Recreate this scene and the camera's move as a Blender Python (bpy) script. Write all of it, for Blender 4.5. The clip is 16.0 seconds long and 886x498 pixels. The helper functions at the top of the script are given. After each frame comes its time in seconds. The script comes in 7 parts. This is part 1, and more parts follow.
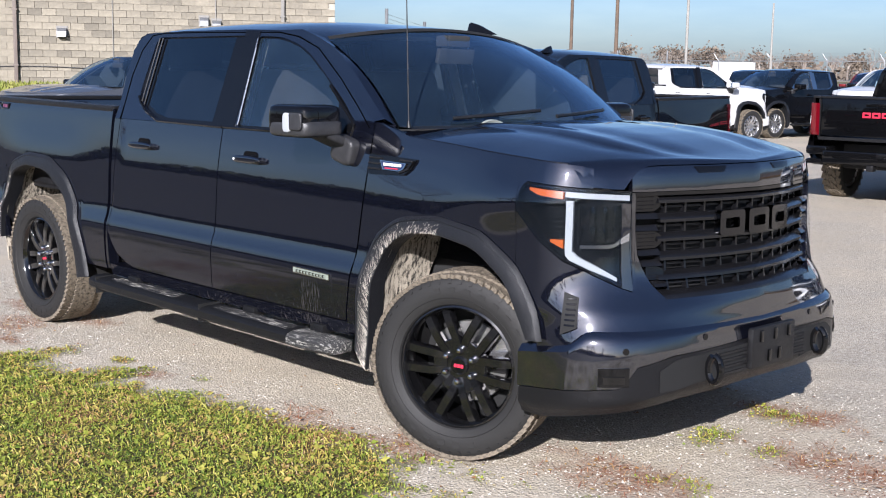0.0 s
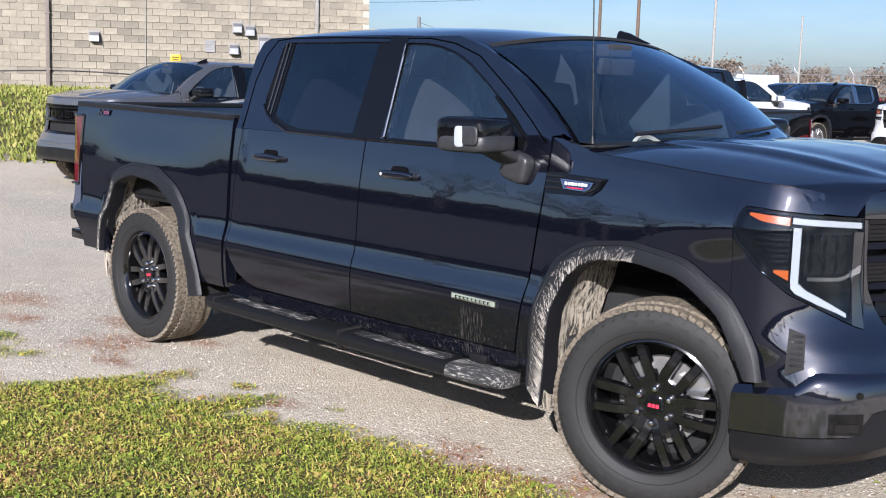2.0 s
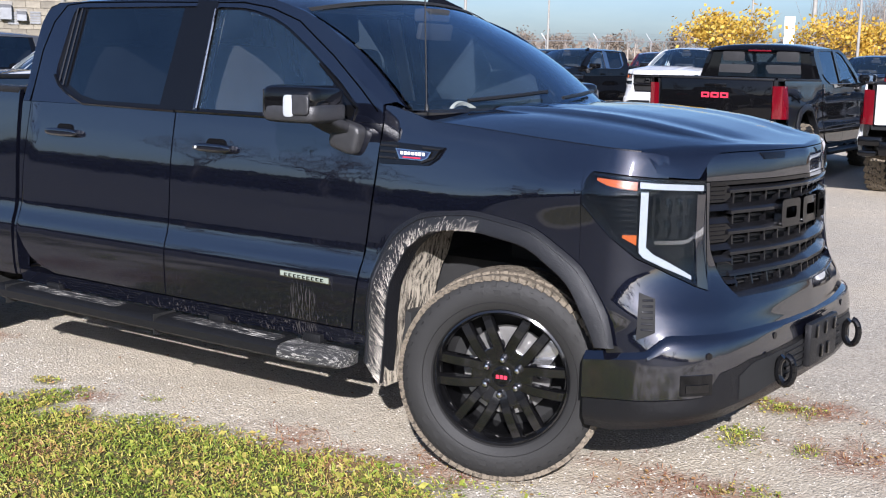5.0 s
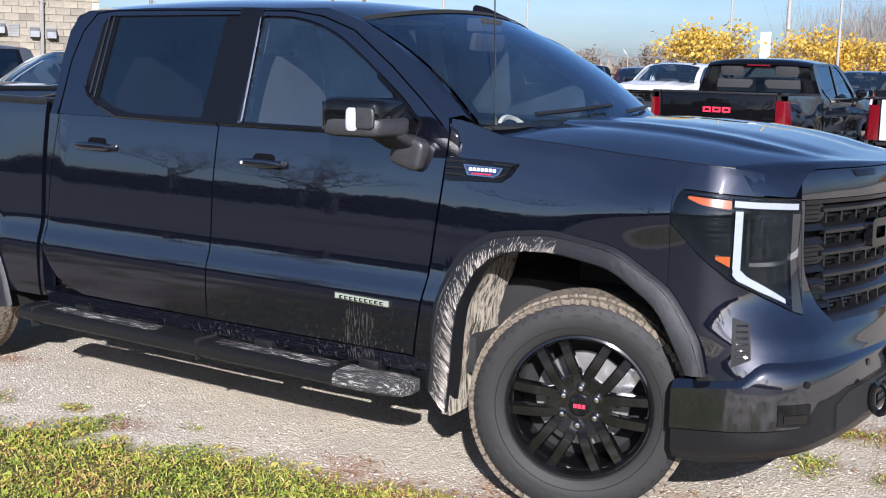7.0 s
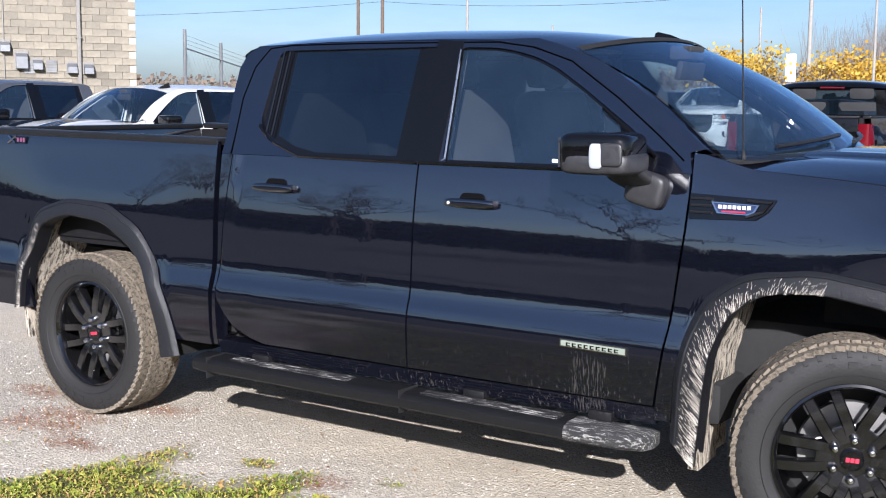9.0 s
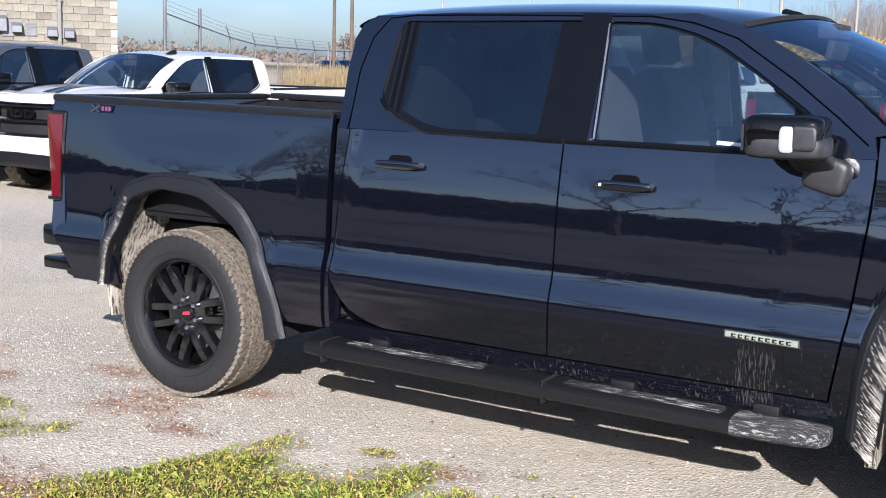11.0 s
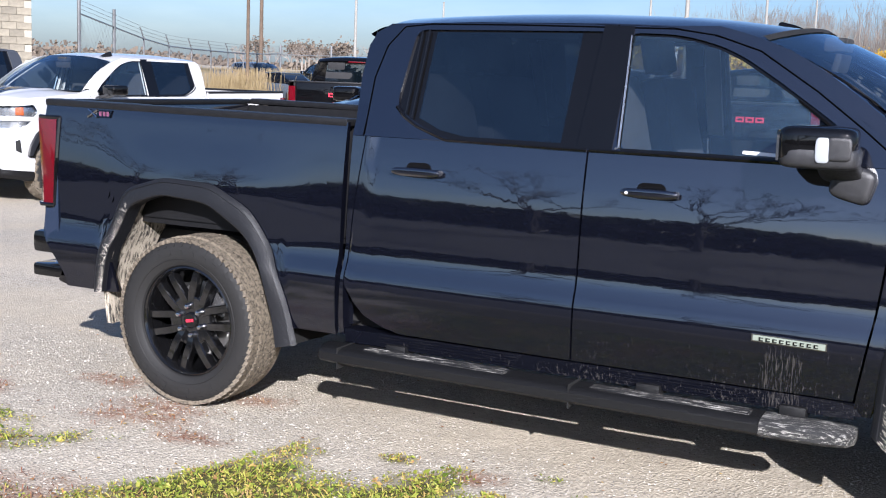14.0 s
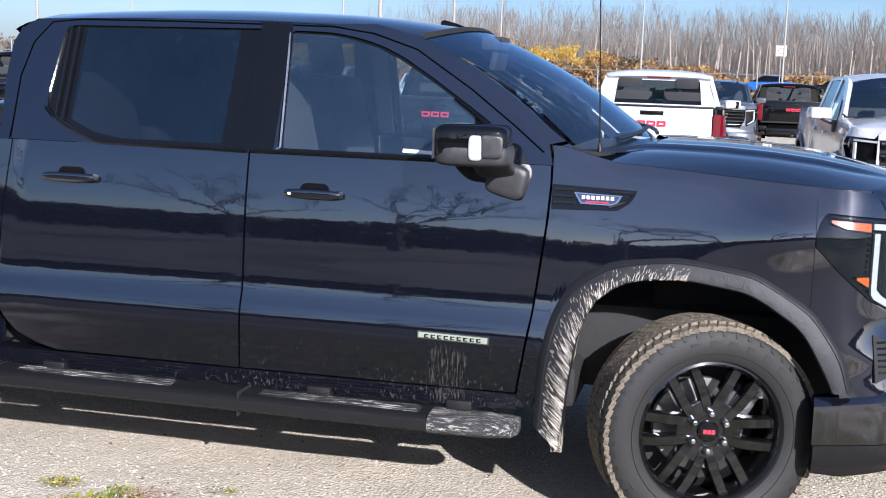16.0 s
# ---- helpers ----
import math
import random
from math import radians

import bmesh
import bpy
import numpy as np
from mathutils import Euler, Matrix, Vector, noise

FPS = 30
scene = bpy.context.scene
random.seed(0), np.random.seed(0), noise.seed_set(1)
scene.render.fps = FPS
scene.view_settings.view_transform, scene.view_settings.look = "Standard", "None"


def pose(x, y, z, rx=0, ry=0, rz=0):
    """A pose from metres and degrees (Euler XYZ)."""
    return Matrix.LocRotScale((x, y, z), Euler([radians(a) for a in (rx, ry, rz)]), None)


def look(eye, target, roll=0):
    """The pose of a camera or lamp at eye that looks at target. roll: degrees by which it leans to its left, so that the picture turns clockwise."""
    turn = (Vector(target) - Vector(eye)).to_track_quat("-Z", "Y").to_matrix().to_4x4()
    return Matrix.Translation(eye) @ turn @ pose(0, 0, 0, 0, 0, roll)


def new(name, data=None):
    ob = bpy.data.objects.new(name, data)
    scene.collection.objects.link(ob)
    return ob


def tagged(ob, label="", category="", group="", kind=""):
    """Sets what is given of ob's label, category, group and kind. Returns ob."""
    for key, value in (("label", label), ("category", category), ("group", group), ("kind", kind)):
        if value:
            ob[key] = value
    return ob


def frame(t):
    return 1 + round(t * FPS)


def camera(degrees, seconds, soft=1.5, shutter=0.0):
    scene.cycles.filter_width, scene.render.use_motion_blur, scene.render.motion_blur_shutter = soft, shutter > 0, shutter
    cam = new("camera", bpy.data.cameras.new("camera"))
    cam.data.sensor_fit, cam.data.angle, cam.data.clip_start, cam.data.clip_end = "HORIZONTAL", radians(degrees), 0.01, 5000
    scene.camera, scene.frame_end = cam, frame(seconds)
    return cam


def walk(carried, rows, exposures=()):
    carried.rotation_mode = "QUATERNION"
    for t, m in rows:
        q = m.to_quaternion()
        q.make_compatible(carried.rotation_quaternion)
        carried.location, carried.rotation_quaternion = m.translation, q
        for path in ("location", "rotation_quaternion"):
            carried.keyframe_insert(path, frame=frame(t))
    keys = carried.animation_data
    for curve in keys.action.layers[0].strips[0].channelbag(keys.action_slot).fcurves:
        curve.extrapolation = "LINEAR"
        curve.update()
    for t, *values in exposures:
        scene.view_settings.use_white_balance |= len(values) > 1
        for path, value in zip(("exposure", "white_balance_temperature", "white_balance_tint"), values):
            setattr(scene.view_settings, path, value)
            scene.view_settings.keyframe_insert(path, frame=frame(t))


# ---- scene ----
cam = camera(40.0, 16.0, soft=1.1)
PATH = [
    (0, (5.474, -4.558, 1.653), (4.061, -3.172, 1.364), 1.1),
    (0.5, (5.264, -4.675, 1.645), (3.851, -3.289, 1.36), 1.2),
    (1, (5.091, -4.772, 1.644), (3.674, -3.388, 1.366), 1.4),
    (1.5, (4.856, -4.769, 1.626), (3.431, -3.393, 1.349), 1.6),
    (2, (4.643, -4.765, 1.641), (3.219, -3.388, 1.366), 1.8),
    (2.5, (4.438, -4.841, 1.628), (3.035, -3.443, 1.349), 1.9),
    (3, (4.221, -4.943, 1.642), (2.873, -3.494, 1.353), 1.7),
    (3.5, (4.19, -4.954, 1.644), (2.917, -3.441, 1.341), 1.4),
    (4, (4.247, -4.866, 1.639), (3.051, -3.294, 1.323), 1.2),
    (4.2, (4.288, -4.796, 1.63), (3.116, -3.206, 1.312), 1.1),
    (6.3, (4.111, -4.897, 1.62), (3.025, -3.247, 1.31), 1.9),
    (6.5, (4.057, -4.872, 1.609), (2.967, -3.223, 1.302), 1.8),
    (7, (3.813, -4.825, 1.602), (2.735, -3.165, 1.311), 1.6),
    (7.5, (3.632, -4.867, 1.605), (2.563, -3.199, 1.33), 1.2),
    (8, (3.405, -5.034, 1.619), (2.332, -3.366, 1.359), 0.7),
    (8.5, (3.199, -5.077, 1.624), (2.111, -3.418, 1.372), 0.4),
    (9, (2.955, -5.03, 1.609), (1.856, -3.377, 1.362), 0.5),
    (11.3, (2.092, -5.289, 1.615), (1.064, -3.599, 1.314), 1.8),
    (11.5, (2.009, -5.332, 1.617), (0.985, -3.641, 1.313), 1.9),
    (12, (1.847, -5.465, 1.623), (0.818, -3.776, 1.325), 1.8),
    (12.5, (1.794, -5.515, 1.63), (0.775, -3.819, 1.337), 1.9),
    (13, (1.814, -5.47, 1.659), (0.81, -3.766, 1.364), 1.9),
    (13.5, (1.796, -5.505, 1.628), (0.842, -3.77, 1.346), 2.1),
    (14, (1.814, -5.512, 1.618), (0.911, -3.75, 1.336), 2.1),
    (14.5, (1.822, -5.506, 1.615), (0.996, -3.707, 1.332), 1.9),
    (15, (1.839, -5.471, 1.597), (1.127, -3.622, 1.325), 1.9),
    (15.5, (1.831, -5.453, 1.571), (1.265, -3.552, 1.316), 1.9),
    (16, (1.922, -5.358, 1.64), (1.47, -3.43, 1.366), 2.0),
]
walk(cam, [(t, look(e, a, r)) for t, e, a, r in PATH], exposures=[(0.0, 0.88, 5930, 16), (9.0, 1.0, 5860, 16), (14.0, 0.99, 5840, 16), (16.0, 1.07, 5820, 16)])

# ---- world and sun ----
SUN_DIR = Vector((0.50, -0.765, 0.41)).normalized()
world = bpy.data.worlds.new("sky")
scene.world = world
world.use_nodes = True
wn = world.node_tree.nodes
wl = world.node_tree.links
sky = wn.new("ShaderNodeTexSky")
sky.sky_type = 'NISHITA'
sky.sun_disc = False
sky.sun_elevation = math.asin(SUN_DIR.z)
sky.sun_rotation = math.atan2(SUN_DIR.x, SUN_DIR.y)
sky.air_density, sky.dust_density, sky.ozone_density = 0.80, 1.2, 4.0
wn["Background"].inputs["Strength"].default_value = 0.066
# thin high cloud
wc = wn.new("ShaderNodeTexCoord")
wm = wn.new("ShaderNodeMapping")
wm.inputs["Scale"].default_value = (1.2, 2.2, 7.0)
wt = wn.new("ShaderNodeTexNoise")
wt.inputs["Scale"].default_value, wt.inputs["Detail"].default_value, wt.inputs["Roughness"].default_value = 1.6, 7.0, 0.6
wr = wn.new("ShaderNodeValToRGB")
wr.color_ramp.elements[0].position, wr.color_ramp.elements[1].position = 0.42, 0.72
wr.color_ramp.elements[0].color, wr.color_ramp.elements[1].color = (1, 1, 1, 1), (1.32, 1.22, 1.12, 1)
wx = wn.new("ShaderNodeMix")
wx.data_type, wx.blend_type = 'RGBA', 'MULTIPLY'
wx.inputs[0].default_value = 1.0
wl.new(wc.outputs["Generated"], wm.inputs[0])
wl.new(wm.outputs[0], wt.inputs["Vector"])
wl.new(wt.outputs[0], wr.inputs[0])
wl.new(sky.outputs[0], wx.inputs[6])
wl.new(wr.outputs[0], wx.inputs[7])
wl.new(wx.outputs[2], wn["Background"].inputs[0])
sun = new("sun", bpy.data.lights.new("sun", 'SUN'))
sun.data.energy, sun.data.angle, sun.data.color = 5.0, radians(0.53), (1.0, 0.95, 0.88)
sun.matrix_world = look(SUN_DIR * 60, (0, 0, 0))


# ---- materials ----
def material(name):
    m = bpy.data.materials.new(name)
    m.use_nodes = True
    return m, m.node_tree.nodes, m.node_tree.links, m.node_tree.nodes["Principled BSDF"]


def noise_node(n, l, scale, detail=6.0, rough=0.6, coord="Object"):
    tc = n.new("ShaderNodeTexCoord")
    t = n.new("ShaderNodeTexNoise")
    t.inputs["Scale"].default_value, t.inputs["Detail"].default_value, t.inputs["Roughness"].default_value = scale, detail, rough
    l.new(tc.outputs[coord], t.inputs["Vector"])
    return t


def ramp(n, l, source, *stops):
    r = n.new("ShaderNodeValToRGB")
    while len(r.color_ramp.elements) < len(stops):
        r.color_ramp.elements.new(0.5)
    for e, (p, c) in zip(r.color_ramp.elements, stops):
        e.position = p
        e.color = (*c, 1) if len(c) == 3 else c
    l.new(source, r.inputs[0])
    return r


def grey(v):
    return (v, v, v)


def mix_color(n, l, fac, a, b, mode='MIX'):
    m = n.new("ShaderNodeMix")
    m.data_type, m.blend_type = 'RGBA', mode
    for socket, v in ((m.inputs[0], fac), (m.inputs[6], a), (m.inputs[7], b)):
        if isinstance(v, (int, float)):
            socket.default_value = v
        elif isinstance(v, tuple):
            socket.default_value = (*v, 1)
        else:
            l.new(v, socket)
    return m.outputs[2]


def math_node(n, l, op, a, b=0.0, clamp=False):
    m = n.new("ShaderNodeMath")
    m.operation, m.use_clamp = op, clamp
    for socket, v in ((m.inputs[0], a), (m.inputs[1], b)):
        if isinstance(v, (int, float)):
            socket.default_value = v
        else:
            l.new(v, socket)
    return m.outputs[0]


def bump(n, l, height, bsdf, strength=0.3, distance=0.01):
    b = n.new("ShaderNodeBump")
    b.inputs["Strength"].default_value, b.inputs["Distance"].default_value = strength, distance
    l.new(height, b.inputs["Height"])
    l.new(b.outputs[0], bsdf.inputs["Normal"])


def simple(name, color, rough=0.5, metal=0.0, grain=0.12, scale=30.0, relief=0.0, coat=0.0, spec=0.5):
    m, n, l, p = material(name)
    t = noise_node(n, l, scale)
    t2 = noise_node(n, l, scale * 0.12, 3.0)
    both = math_node(n, l, 'MULTIPLY', t.outputs[0], t2.outputs[0])
    r = ramp(n, l, both, (0.1, tuple(c * (1 - grain) for c in color)), (0.45, tuple(min(1, c * (1 + grain)) for c in color)))
    l.new(r.outputs[0], p.inputs["Base Color"])
    p.inputs["Metallic"].default_value = metal
    p.inputs["Specular IOR Level"].default_value = spec
    rr = ramp(n, l, t2.outputs[0], (0.3, grey(max(0.0, rough - 0.06))), (0.7, grey(min(1, rough + 0.06))))
    l.new(rr.outputs[0], p.inputs["Roughness"])
    p.inputs["Coat Weight"].default_value = coat
    p.inputs["Coat Roughness"].default_value = 0.03
    if relief:
        bump(n, l, t.outputs[0], p, relief, 0.004)
    return m


def paint(name, color, flake, metal=0.35, rough=0.32, dirt=0.0, ior=1.55):
    """Metallic car paint under a clear coat; dirt: road film and spatter low on the sides."""
    m, n, l, p = material(name)
    fl = noise_node(n, l, 900.0, 1.0)
    base = ramp(n, l, fl.outputs[0], (0.45, color), (0.72, flake))
    p.inputs["Metallic"].default_value = metal
    p.inputs["Roughness"].default_value = rough
    p.inputs["Coat Weight"].default_value = 1.0
    p.inputs["Coat IOR"].default_value = ior
    p.inputs["Specular IOR Level"].default_value = 0.0
    if not dirt:
        l.new(base.outputs[0], p.inputs["Base Color"])
        p.inputs["Coat Roughness"].default_value = 0.03
        return m
    tc = n.new("ShaderNodeTexCoord")
    sep = n.new("ShaderNodeSeparateXYZ")
    l.new(tc.outputs["Object"], sep.inputs[0])
    film = noise_node(n, l, 3.0, 8.0, 0.7)
    low = n.new("ShaderNodeMapRange")
    low.inputs[1].default_value, low.inputs[2].default_value, low.inputs[3].default_value, low.inputs[4].default_value = 0.85, 0.40, 0.0, 1.0
    l.new(sep.outputs[2], low.inputs[0])
    haze = math_node(n, l, 'MULTIPLY', low.outputs[0], film.outputs[0])
    # dried splashes: stretched spots
    mp = n.new("ShaderNodeMapping")
    mp.inputs["Scale"].default_value = (110.0, 80.0, 45.0)
    l.new(tc.outputs["Object"], mp.inputs[0])
    spots = n.new("ShaderNodeTexNoise")
    spots.inputs["Scale"].default_value, spots.inputs["Detail"].default_value, spots.inputs["Roughness"].default_value = 1.0, 4.0, 0.75
    l.new(mp.outputs[0], spots.inputs["Vector"])
    where = noise_node(n, l, 2.6, 3.0)
    front = n.new("ShaderNodeMapRange")
    front.inputs[1].default_value, front.inputs[2].default_value, front.inputs[3].default_value, front.inputs[4].default_value = -1.6, 1.25, -0.02, 0.11
    l.new(sep.outputs[0], front.inputs[0])
    amount = math_node(n, l, 'MULTIPLY', low.outputs[0], where.outputs[0])
    thr = math_node(n, l, 'MULTIPLY_ADD', amount, 0.34)
    thr_n = thr.node
    l.new(front.outputs[0], thr_n.inputs[2])
    level = math_node(n, l, 'ADD', spots.outputs[0], thr)
    spat = ramp(n, l, level, (0.80, grey(0)), (0.90, grey(1)))
    # run-down streaks below the door badge
    mp2 = n.new("ShaderNodeMapping")
    mp2.inputs["Scale"].default_value = (150.0, 1.0, 14.0)
    l.new(tc.outputs["Object"], mp2.inputs[0])
    run = n.new("ShaderNodeTexNoise")
    run.inputs["Scale"].default_value, run.inputs["Detail"].default_value, run.inputs["Roughness"].default_value = 1.0, 6.0, 0.7
    l.new(mp2.outputs[0], run.inputs["Vector"])
    dx = math_node(n, l, 'ABSOLUTE', math_node(n, l, 'SUBTRACT', sep.outputs[0], 0.93))
    side = n.new("ShaderNodeMapRange")
    side.inputs[1].default_value, side.inputs[2].default_value, side.inputs[3].default_value, side.inputs[4].default_value = 0.06, 0.20, 0.22, -0.3
    l.new(dx, side.inputs[0])
    drop = n.new("ShaderNodeMapRange")
    drop.inputs[1].default_value, drop.inputs[2].default_value, drop.inputs[3].default_value, drop.inputs[4].default_value = 0.67, 0.62, 0.0, 1.0
    l.new(sep.outputs[2], drop.inputs[0])
    rl = ramp(n, l, math_node(n, l, 'ADD', run.outputs[0], side.outputs[0]), (0.74, grey(0)), (0.92, grey(0.34)))
    runs = math_node(n, l, 'MULTIPLY', rl.outputs[0], drop.outputs[0])
    ahead = n.new("ShaderNodeMapRange")
    ahead.inputs[1].default_value, ahead.inputs[2].default_value, ahead.inputs[3].default_value, ahead.inputs[4].default_value = 1.35, 1.6, 1.0, 0.0
    l.new(sep.outputs[0], ahead.inputs[0])
    hz = math_node(n, l, 'MULTIPLY', haze, 0.004 * dirt)
    spt = math_node(n, l, 'MULTIPLY', spat.outputs[0], low.outputs[0], True)
    spt = math_node(n, l, 'MULTIPLY', spt, ahead.outputs[0])
    spt = math_node(n, l, 'MULTIPLY', spt, 0.26 * dirt)
    spt = math_node(n, l, 'MAXIMUM', spt, runs)
    cover = math_node(n, l, 'MAXIMUM', hz, spt)
    c = mix_color(n, l, cover, base.outputs[0], (0.42, 0.38, 0.33))
    l.new(c, p.inputs["Base Color"])
    # clear coat weakened below the crease to put a darker reflection there
    dull = n.new("ShaderNodeMapRange")
    dull.inputs[1].default_value, dull.inputs[2].default_value, dull.inputs[3].default_value, dull.inputs[4].default_value = 0.745, 0.66, 0.0, 0.62
    l.new(sep.outputs[2], dull.inputs[0])
    cw = math_node(n, l, 'SUBTRACT', math_node(n, l, 'SUBTRACT', 1.0, cover, True), math_node(n, l, 'MULTIPLY', dull.outputs[0], ahead.outputs[0]), True)
    l.new(cw, p.inputs["Coat Weight"])
    cr = ramp(n, l, film.outputs[0], (0.3, grey(0.015)), (0.8, grey(0.06)))
    rough_low = math_node(n, l, 'MULTIPLY_ADD', low.outputs[0], 0.05)
    l.new(cr.outputs[0], rough_low.node.inputs[2])
    l.new(rough_low, p.inputs["Coat Roughness"])
    # faint orange peel of the panels
    peel = noise_node(n, l, 14.0, 2.0)
    b = n.new("ShaderNodeBump")
    b.inputs["Strength"].default_value, b.inputs["Distance"].default_value = 0.05, 0.004
    l.new(peel.outputs[0], b.inputs["Height"])
    l.new(b.outputs[0], p.inputs["Coat Normal"])
    return m


def glass(name, tint, rough=0.0, ior=1.5, film=0.02):
    m, n, l, p = material(name)
    n.remove(p)
    tr = n.new("ShaderNodeBsdfTransparent")
    tr.inputs[0].default_value = (*tint, 1)
    gl = n.new("ShaderNodeBsdfGlossy")
    gl.inputs["Roughness"].default_value = rough
    # reflections tinted blue, which puts the sky's colour into the glass
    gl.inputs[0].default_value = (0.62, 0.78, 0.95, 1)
    fr = n.new("ShaderNodeFresnel")
    fr.inputs[0].default_value = ior
    mx = n.new("ShaderNodeMixShader")
    l.new(fr.outputs[0], mx.inputs[0])
    l.new(tr.outputs[0], mx.inputs[1])
    l.new(gl.outputs[0], mx.inputs[2])
    # a thin film of dust; its blue puts haze and sky sheen into the colour
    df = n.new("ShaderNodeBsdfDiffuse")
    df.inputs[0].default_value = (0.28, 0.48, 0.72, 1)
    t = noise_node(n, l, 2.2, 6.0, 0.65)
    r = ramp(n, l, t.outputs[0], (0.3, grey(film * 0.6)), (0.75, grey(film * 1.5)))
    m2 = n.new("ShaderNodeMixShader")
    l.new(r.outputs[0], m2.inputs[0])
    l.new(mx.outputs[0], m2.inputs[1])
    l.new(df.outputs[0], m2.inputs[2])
    l.new(m2.outputs[0], n["Material Output"].inputs[0])
    return m


def muddy(name, clean, mud, level, scale=9.0, rough=0.7, streak=(1, 1, 1)):
    """Rubber or plastic with dried pale mud; level: how much of it."""
    m, n, l, p = material(name)
    tc = n.new("ShaderNodeTexCoord")
    mp = n.new("ShaderNodeMapping")
    mp.inputs["Scale"].default_value = streak
    l.new(tc.outputs["Object"], mp.inputs[0])
    t = n.new("ShaderNodeTexNoise")
    t.inputs["Scale"].default_value, t.inputs["Detail"].default_value, t.inputs["Roughness"].default_value = scale, 9.0, 0.72
    l.new(mp.outputs[0], t.inputs["Vector"])
    fine = noise_node(n, l, scale * 12, 4.0)
    s = math_node(n, l, 'MULTIPLY_ADD', fine.outputs[0], 0.3)
    l.new(t.outputs[0], s.node.inputs[2])
    r = ramp(n, l, s, (max(0.0, 0.93 - level), grey(0)), (min(1.0, 1.05 - level), grey(1)))
    tone = ramp(n, l, fine.outputs[0], (0.3, tuple(c * 0.75 for c in mud)), (0.7, mud))
    c = mix_color(n, l, r.outputs[0], clean, tone.outputs[0])
    l.new(c, p.inputs["Base Color"])
    p.inputs["Roughness"].default_value = rough
    p.inputs["Specular IOR Level"].default_value = 0.3
    bump(n, l, s, p, 0.5, 0.006)
    return m


PAINT = paint("dark_slate_metallic_paint", (0.0034, 0.0039, 0.0074), (0.0100, 0.0116, 0.0220), 0.35, 0.36, dirt=1.0, ior=2.35)
BLACK_PAINT = paint("black_paint", (0.003, 0.003, 0.0035), (0.005, 0.005, 0.006), 0.1, 0.3, ior=1.42)
WHITE_PAINT = paint("white_paint", (0.50, 0.50, 0.495), (0.53, 0.53, 0.525), 0.0, 0.4)
GREY_PAINT = paint("grey_metallic_paint", (0.085, 0.091, 0.103), (0.15, 0.158, 0.175), 0.4, 0.35)
SILVER_PAINT = paint("silver_white_paint", (0.55, 0.56, 0.57), (0.66, 0.67, 0.68), 0.25, 0.4)
BLUE_PAINT = paint("blue_paint", (0.015, 0.10, 0.42), (0.03, 0.16, 0.55), 0.3, 0.35)
SLATE_PAINT = paint("slate_blue_paint", (0.10, 0.13, 0.17), (0.16, 0.19, 0.24), 0.4, 0.35)
RED_PAINT = paint("dark_red_paint", (0.10, 0.012, 0.012), (0.2, 0.03, 0.03), 0.3, 0.35)
GLOSS_BLACK = simple("gloss_black_trim", (0.004, 0.004, 0.0045), 0.08, coat=1.0, spec=0.0)
PLASTIC = simple("black_plastic", (0.011, 0.011, 0.012), 0.42, grain=0.3, scale=260.0, relief=0.25, spec=0.3)
PLASTIC_GREY = muddy("weathered_black_plastic", (0.008, 0.008, 0.009), (0.30, 0.28, 0.26), 0.07, 26.0, 0.30)
FLARE = muddy("satin_black_flare", (0.012, 0.0125, 0.0145), (0.50, 0.47, 0.43), 0.065, 34.0, 0.40)
SATIN = simple("satin_dark_plastic", (0.030, 0.030, 0.032), 0.36, grain=0.3, scale=300.0, relief=0.3, spec=0.5)
# near-black; on the slot and pocket sheets it puts their shade into colour
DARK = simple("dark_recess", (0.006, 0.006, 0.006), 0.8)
INTERIOR = simple("dark_interior_cloth", (0.026, 0.026, 0.028), 0.85, grain=0.3, scale=90.0)
INTERIOR_LIGHT = simple("light_headliner", (0.38, 0.36, 0.33), 0.9)
CHROME = simple("chrome", (0.62, 0.62, 0.63), 0.10, 1.0, grain=0.03)
DARK_CHROME = simple("dark_chrome", (0.085, 0.085, 0.09), 0.14, 1.0, grain=0.05)
RIM_BLACK = simple("gloss_black_wheel", (0.005, 0.005, 0.0055), 0.12, grain=0.2, coat=0.8)
STEEL = simple("bare_steel", (0.35, 0.34, 0.33), 0.42, 0.9, grain=0.25, scale=20.0)
ALLOY = simple("bright_alloy", (0.55, 0.55, 0.56), 0.25, 0.9)
RUBBER = muddy("tyre_rubber", (0.019, 0.0185, 0.018), (0.17, 0.15, 0.12), 0.10, 8.0, 0.62)
TREAD = muddy("muddy_tread", (0.065, 0.055, 0.042), (0.21, 0.175, 0.13), 0.37, 55.0, 0.9)
LINER = muddy("mud_caked_liner", (0.035, 0.032, 0.028), (0.58, 0.51, 0.40), 0.365, 24.0, 0.9, (2.6, 2.6, 0.45))
LINER_DARK = muddy("dark_wheel_liner", (0.006, 0.006, 0.006), (0.20, 0.17, 0.14), 0.07, 9.0, 0.9)
BOARD = muddy("dirty_running_board", (0.006, 0.006, 0.0065), (0.36, 0.34, 0.31), 0.10, 60.0, 0.5, (0.5, 3, 3))
BOARD_END = muddy("caked_running_board_end", (0.028, 0.028, 0.028), (0.48, 0.46, 0.42), 0.25, 34.0, 0.6, (0.6, 4, 3))
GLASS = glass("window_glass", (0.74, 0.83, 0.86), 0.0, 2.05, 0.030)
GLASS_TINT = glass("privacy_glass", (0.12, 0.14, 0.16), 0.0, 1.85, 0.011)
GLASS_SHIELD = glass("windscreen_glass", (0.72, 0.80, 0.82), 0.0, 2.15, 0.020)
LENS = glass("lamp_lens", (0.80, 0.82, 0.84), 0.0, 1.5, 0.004)
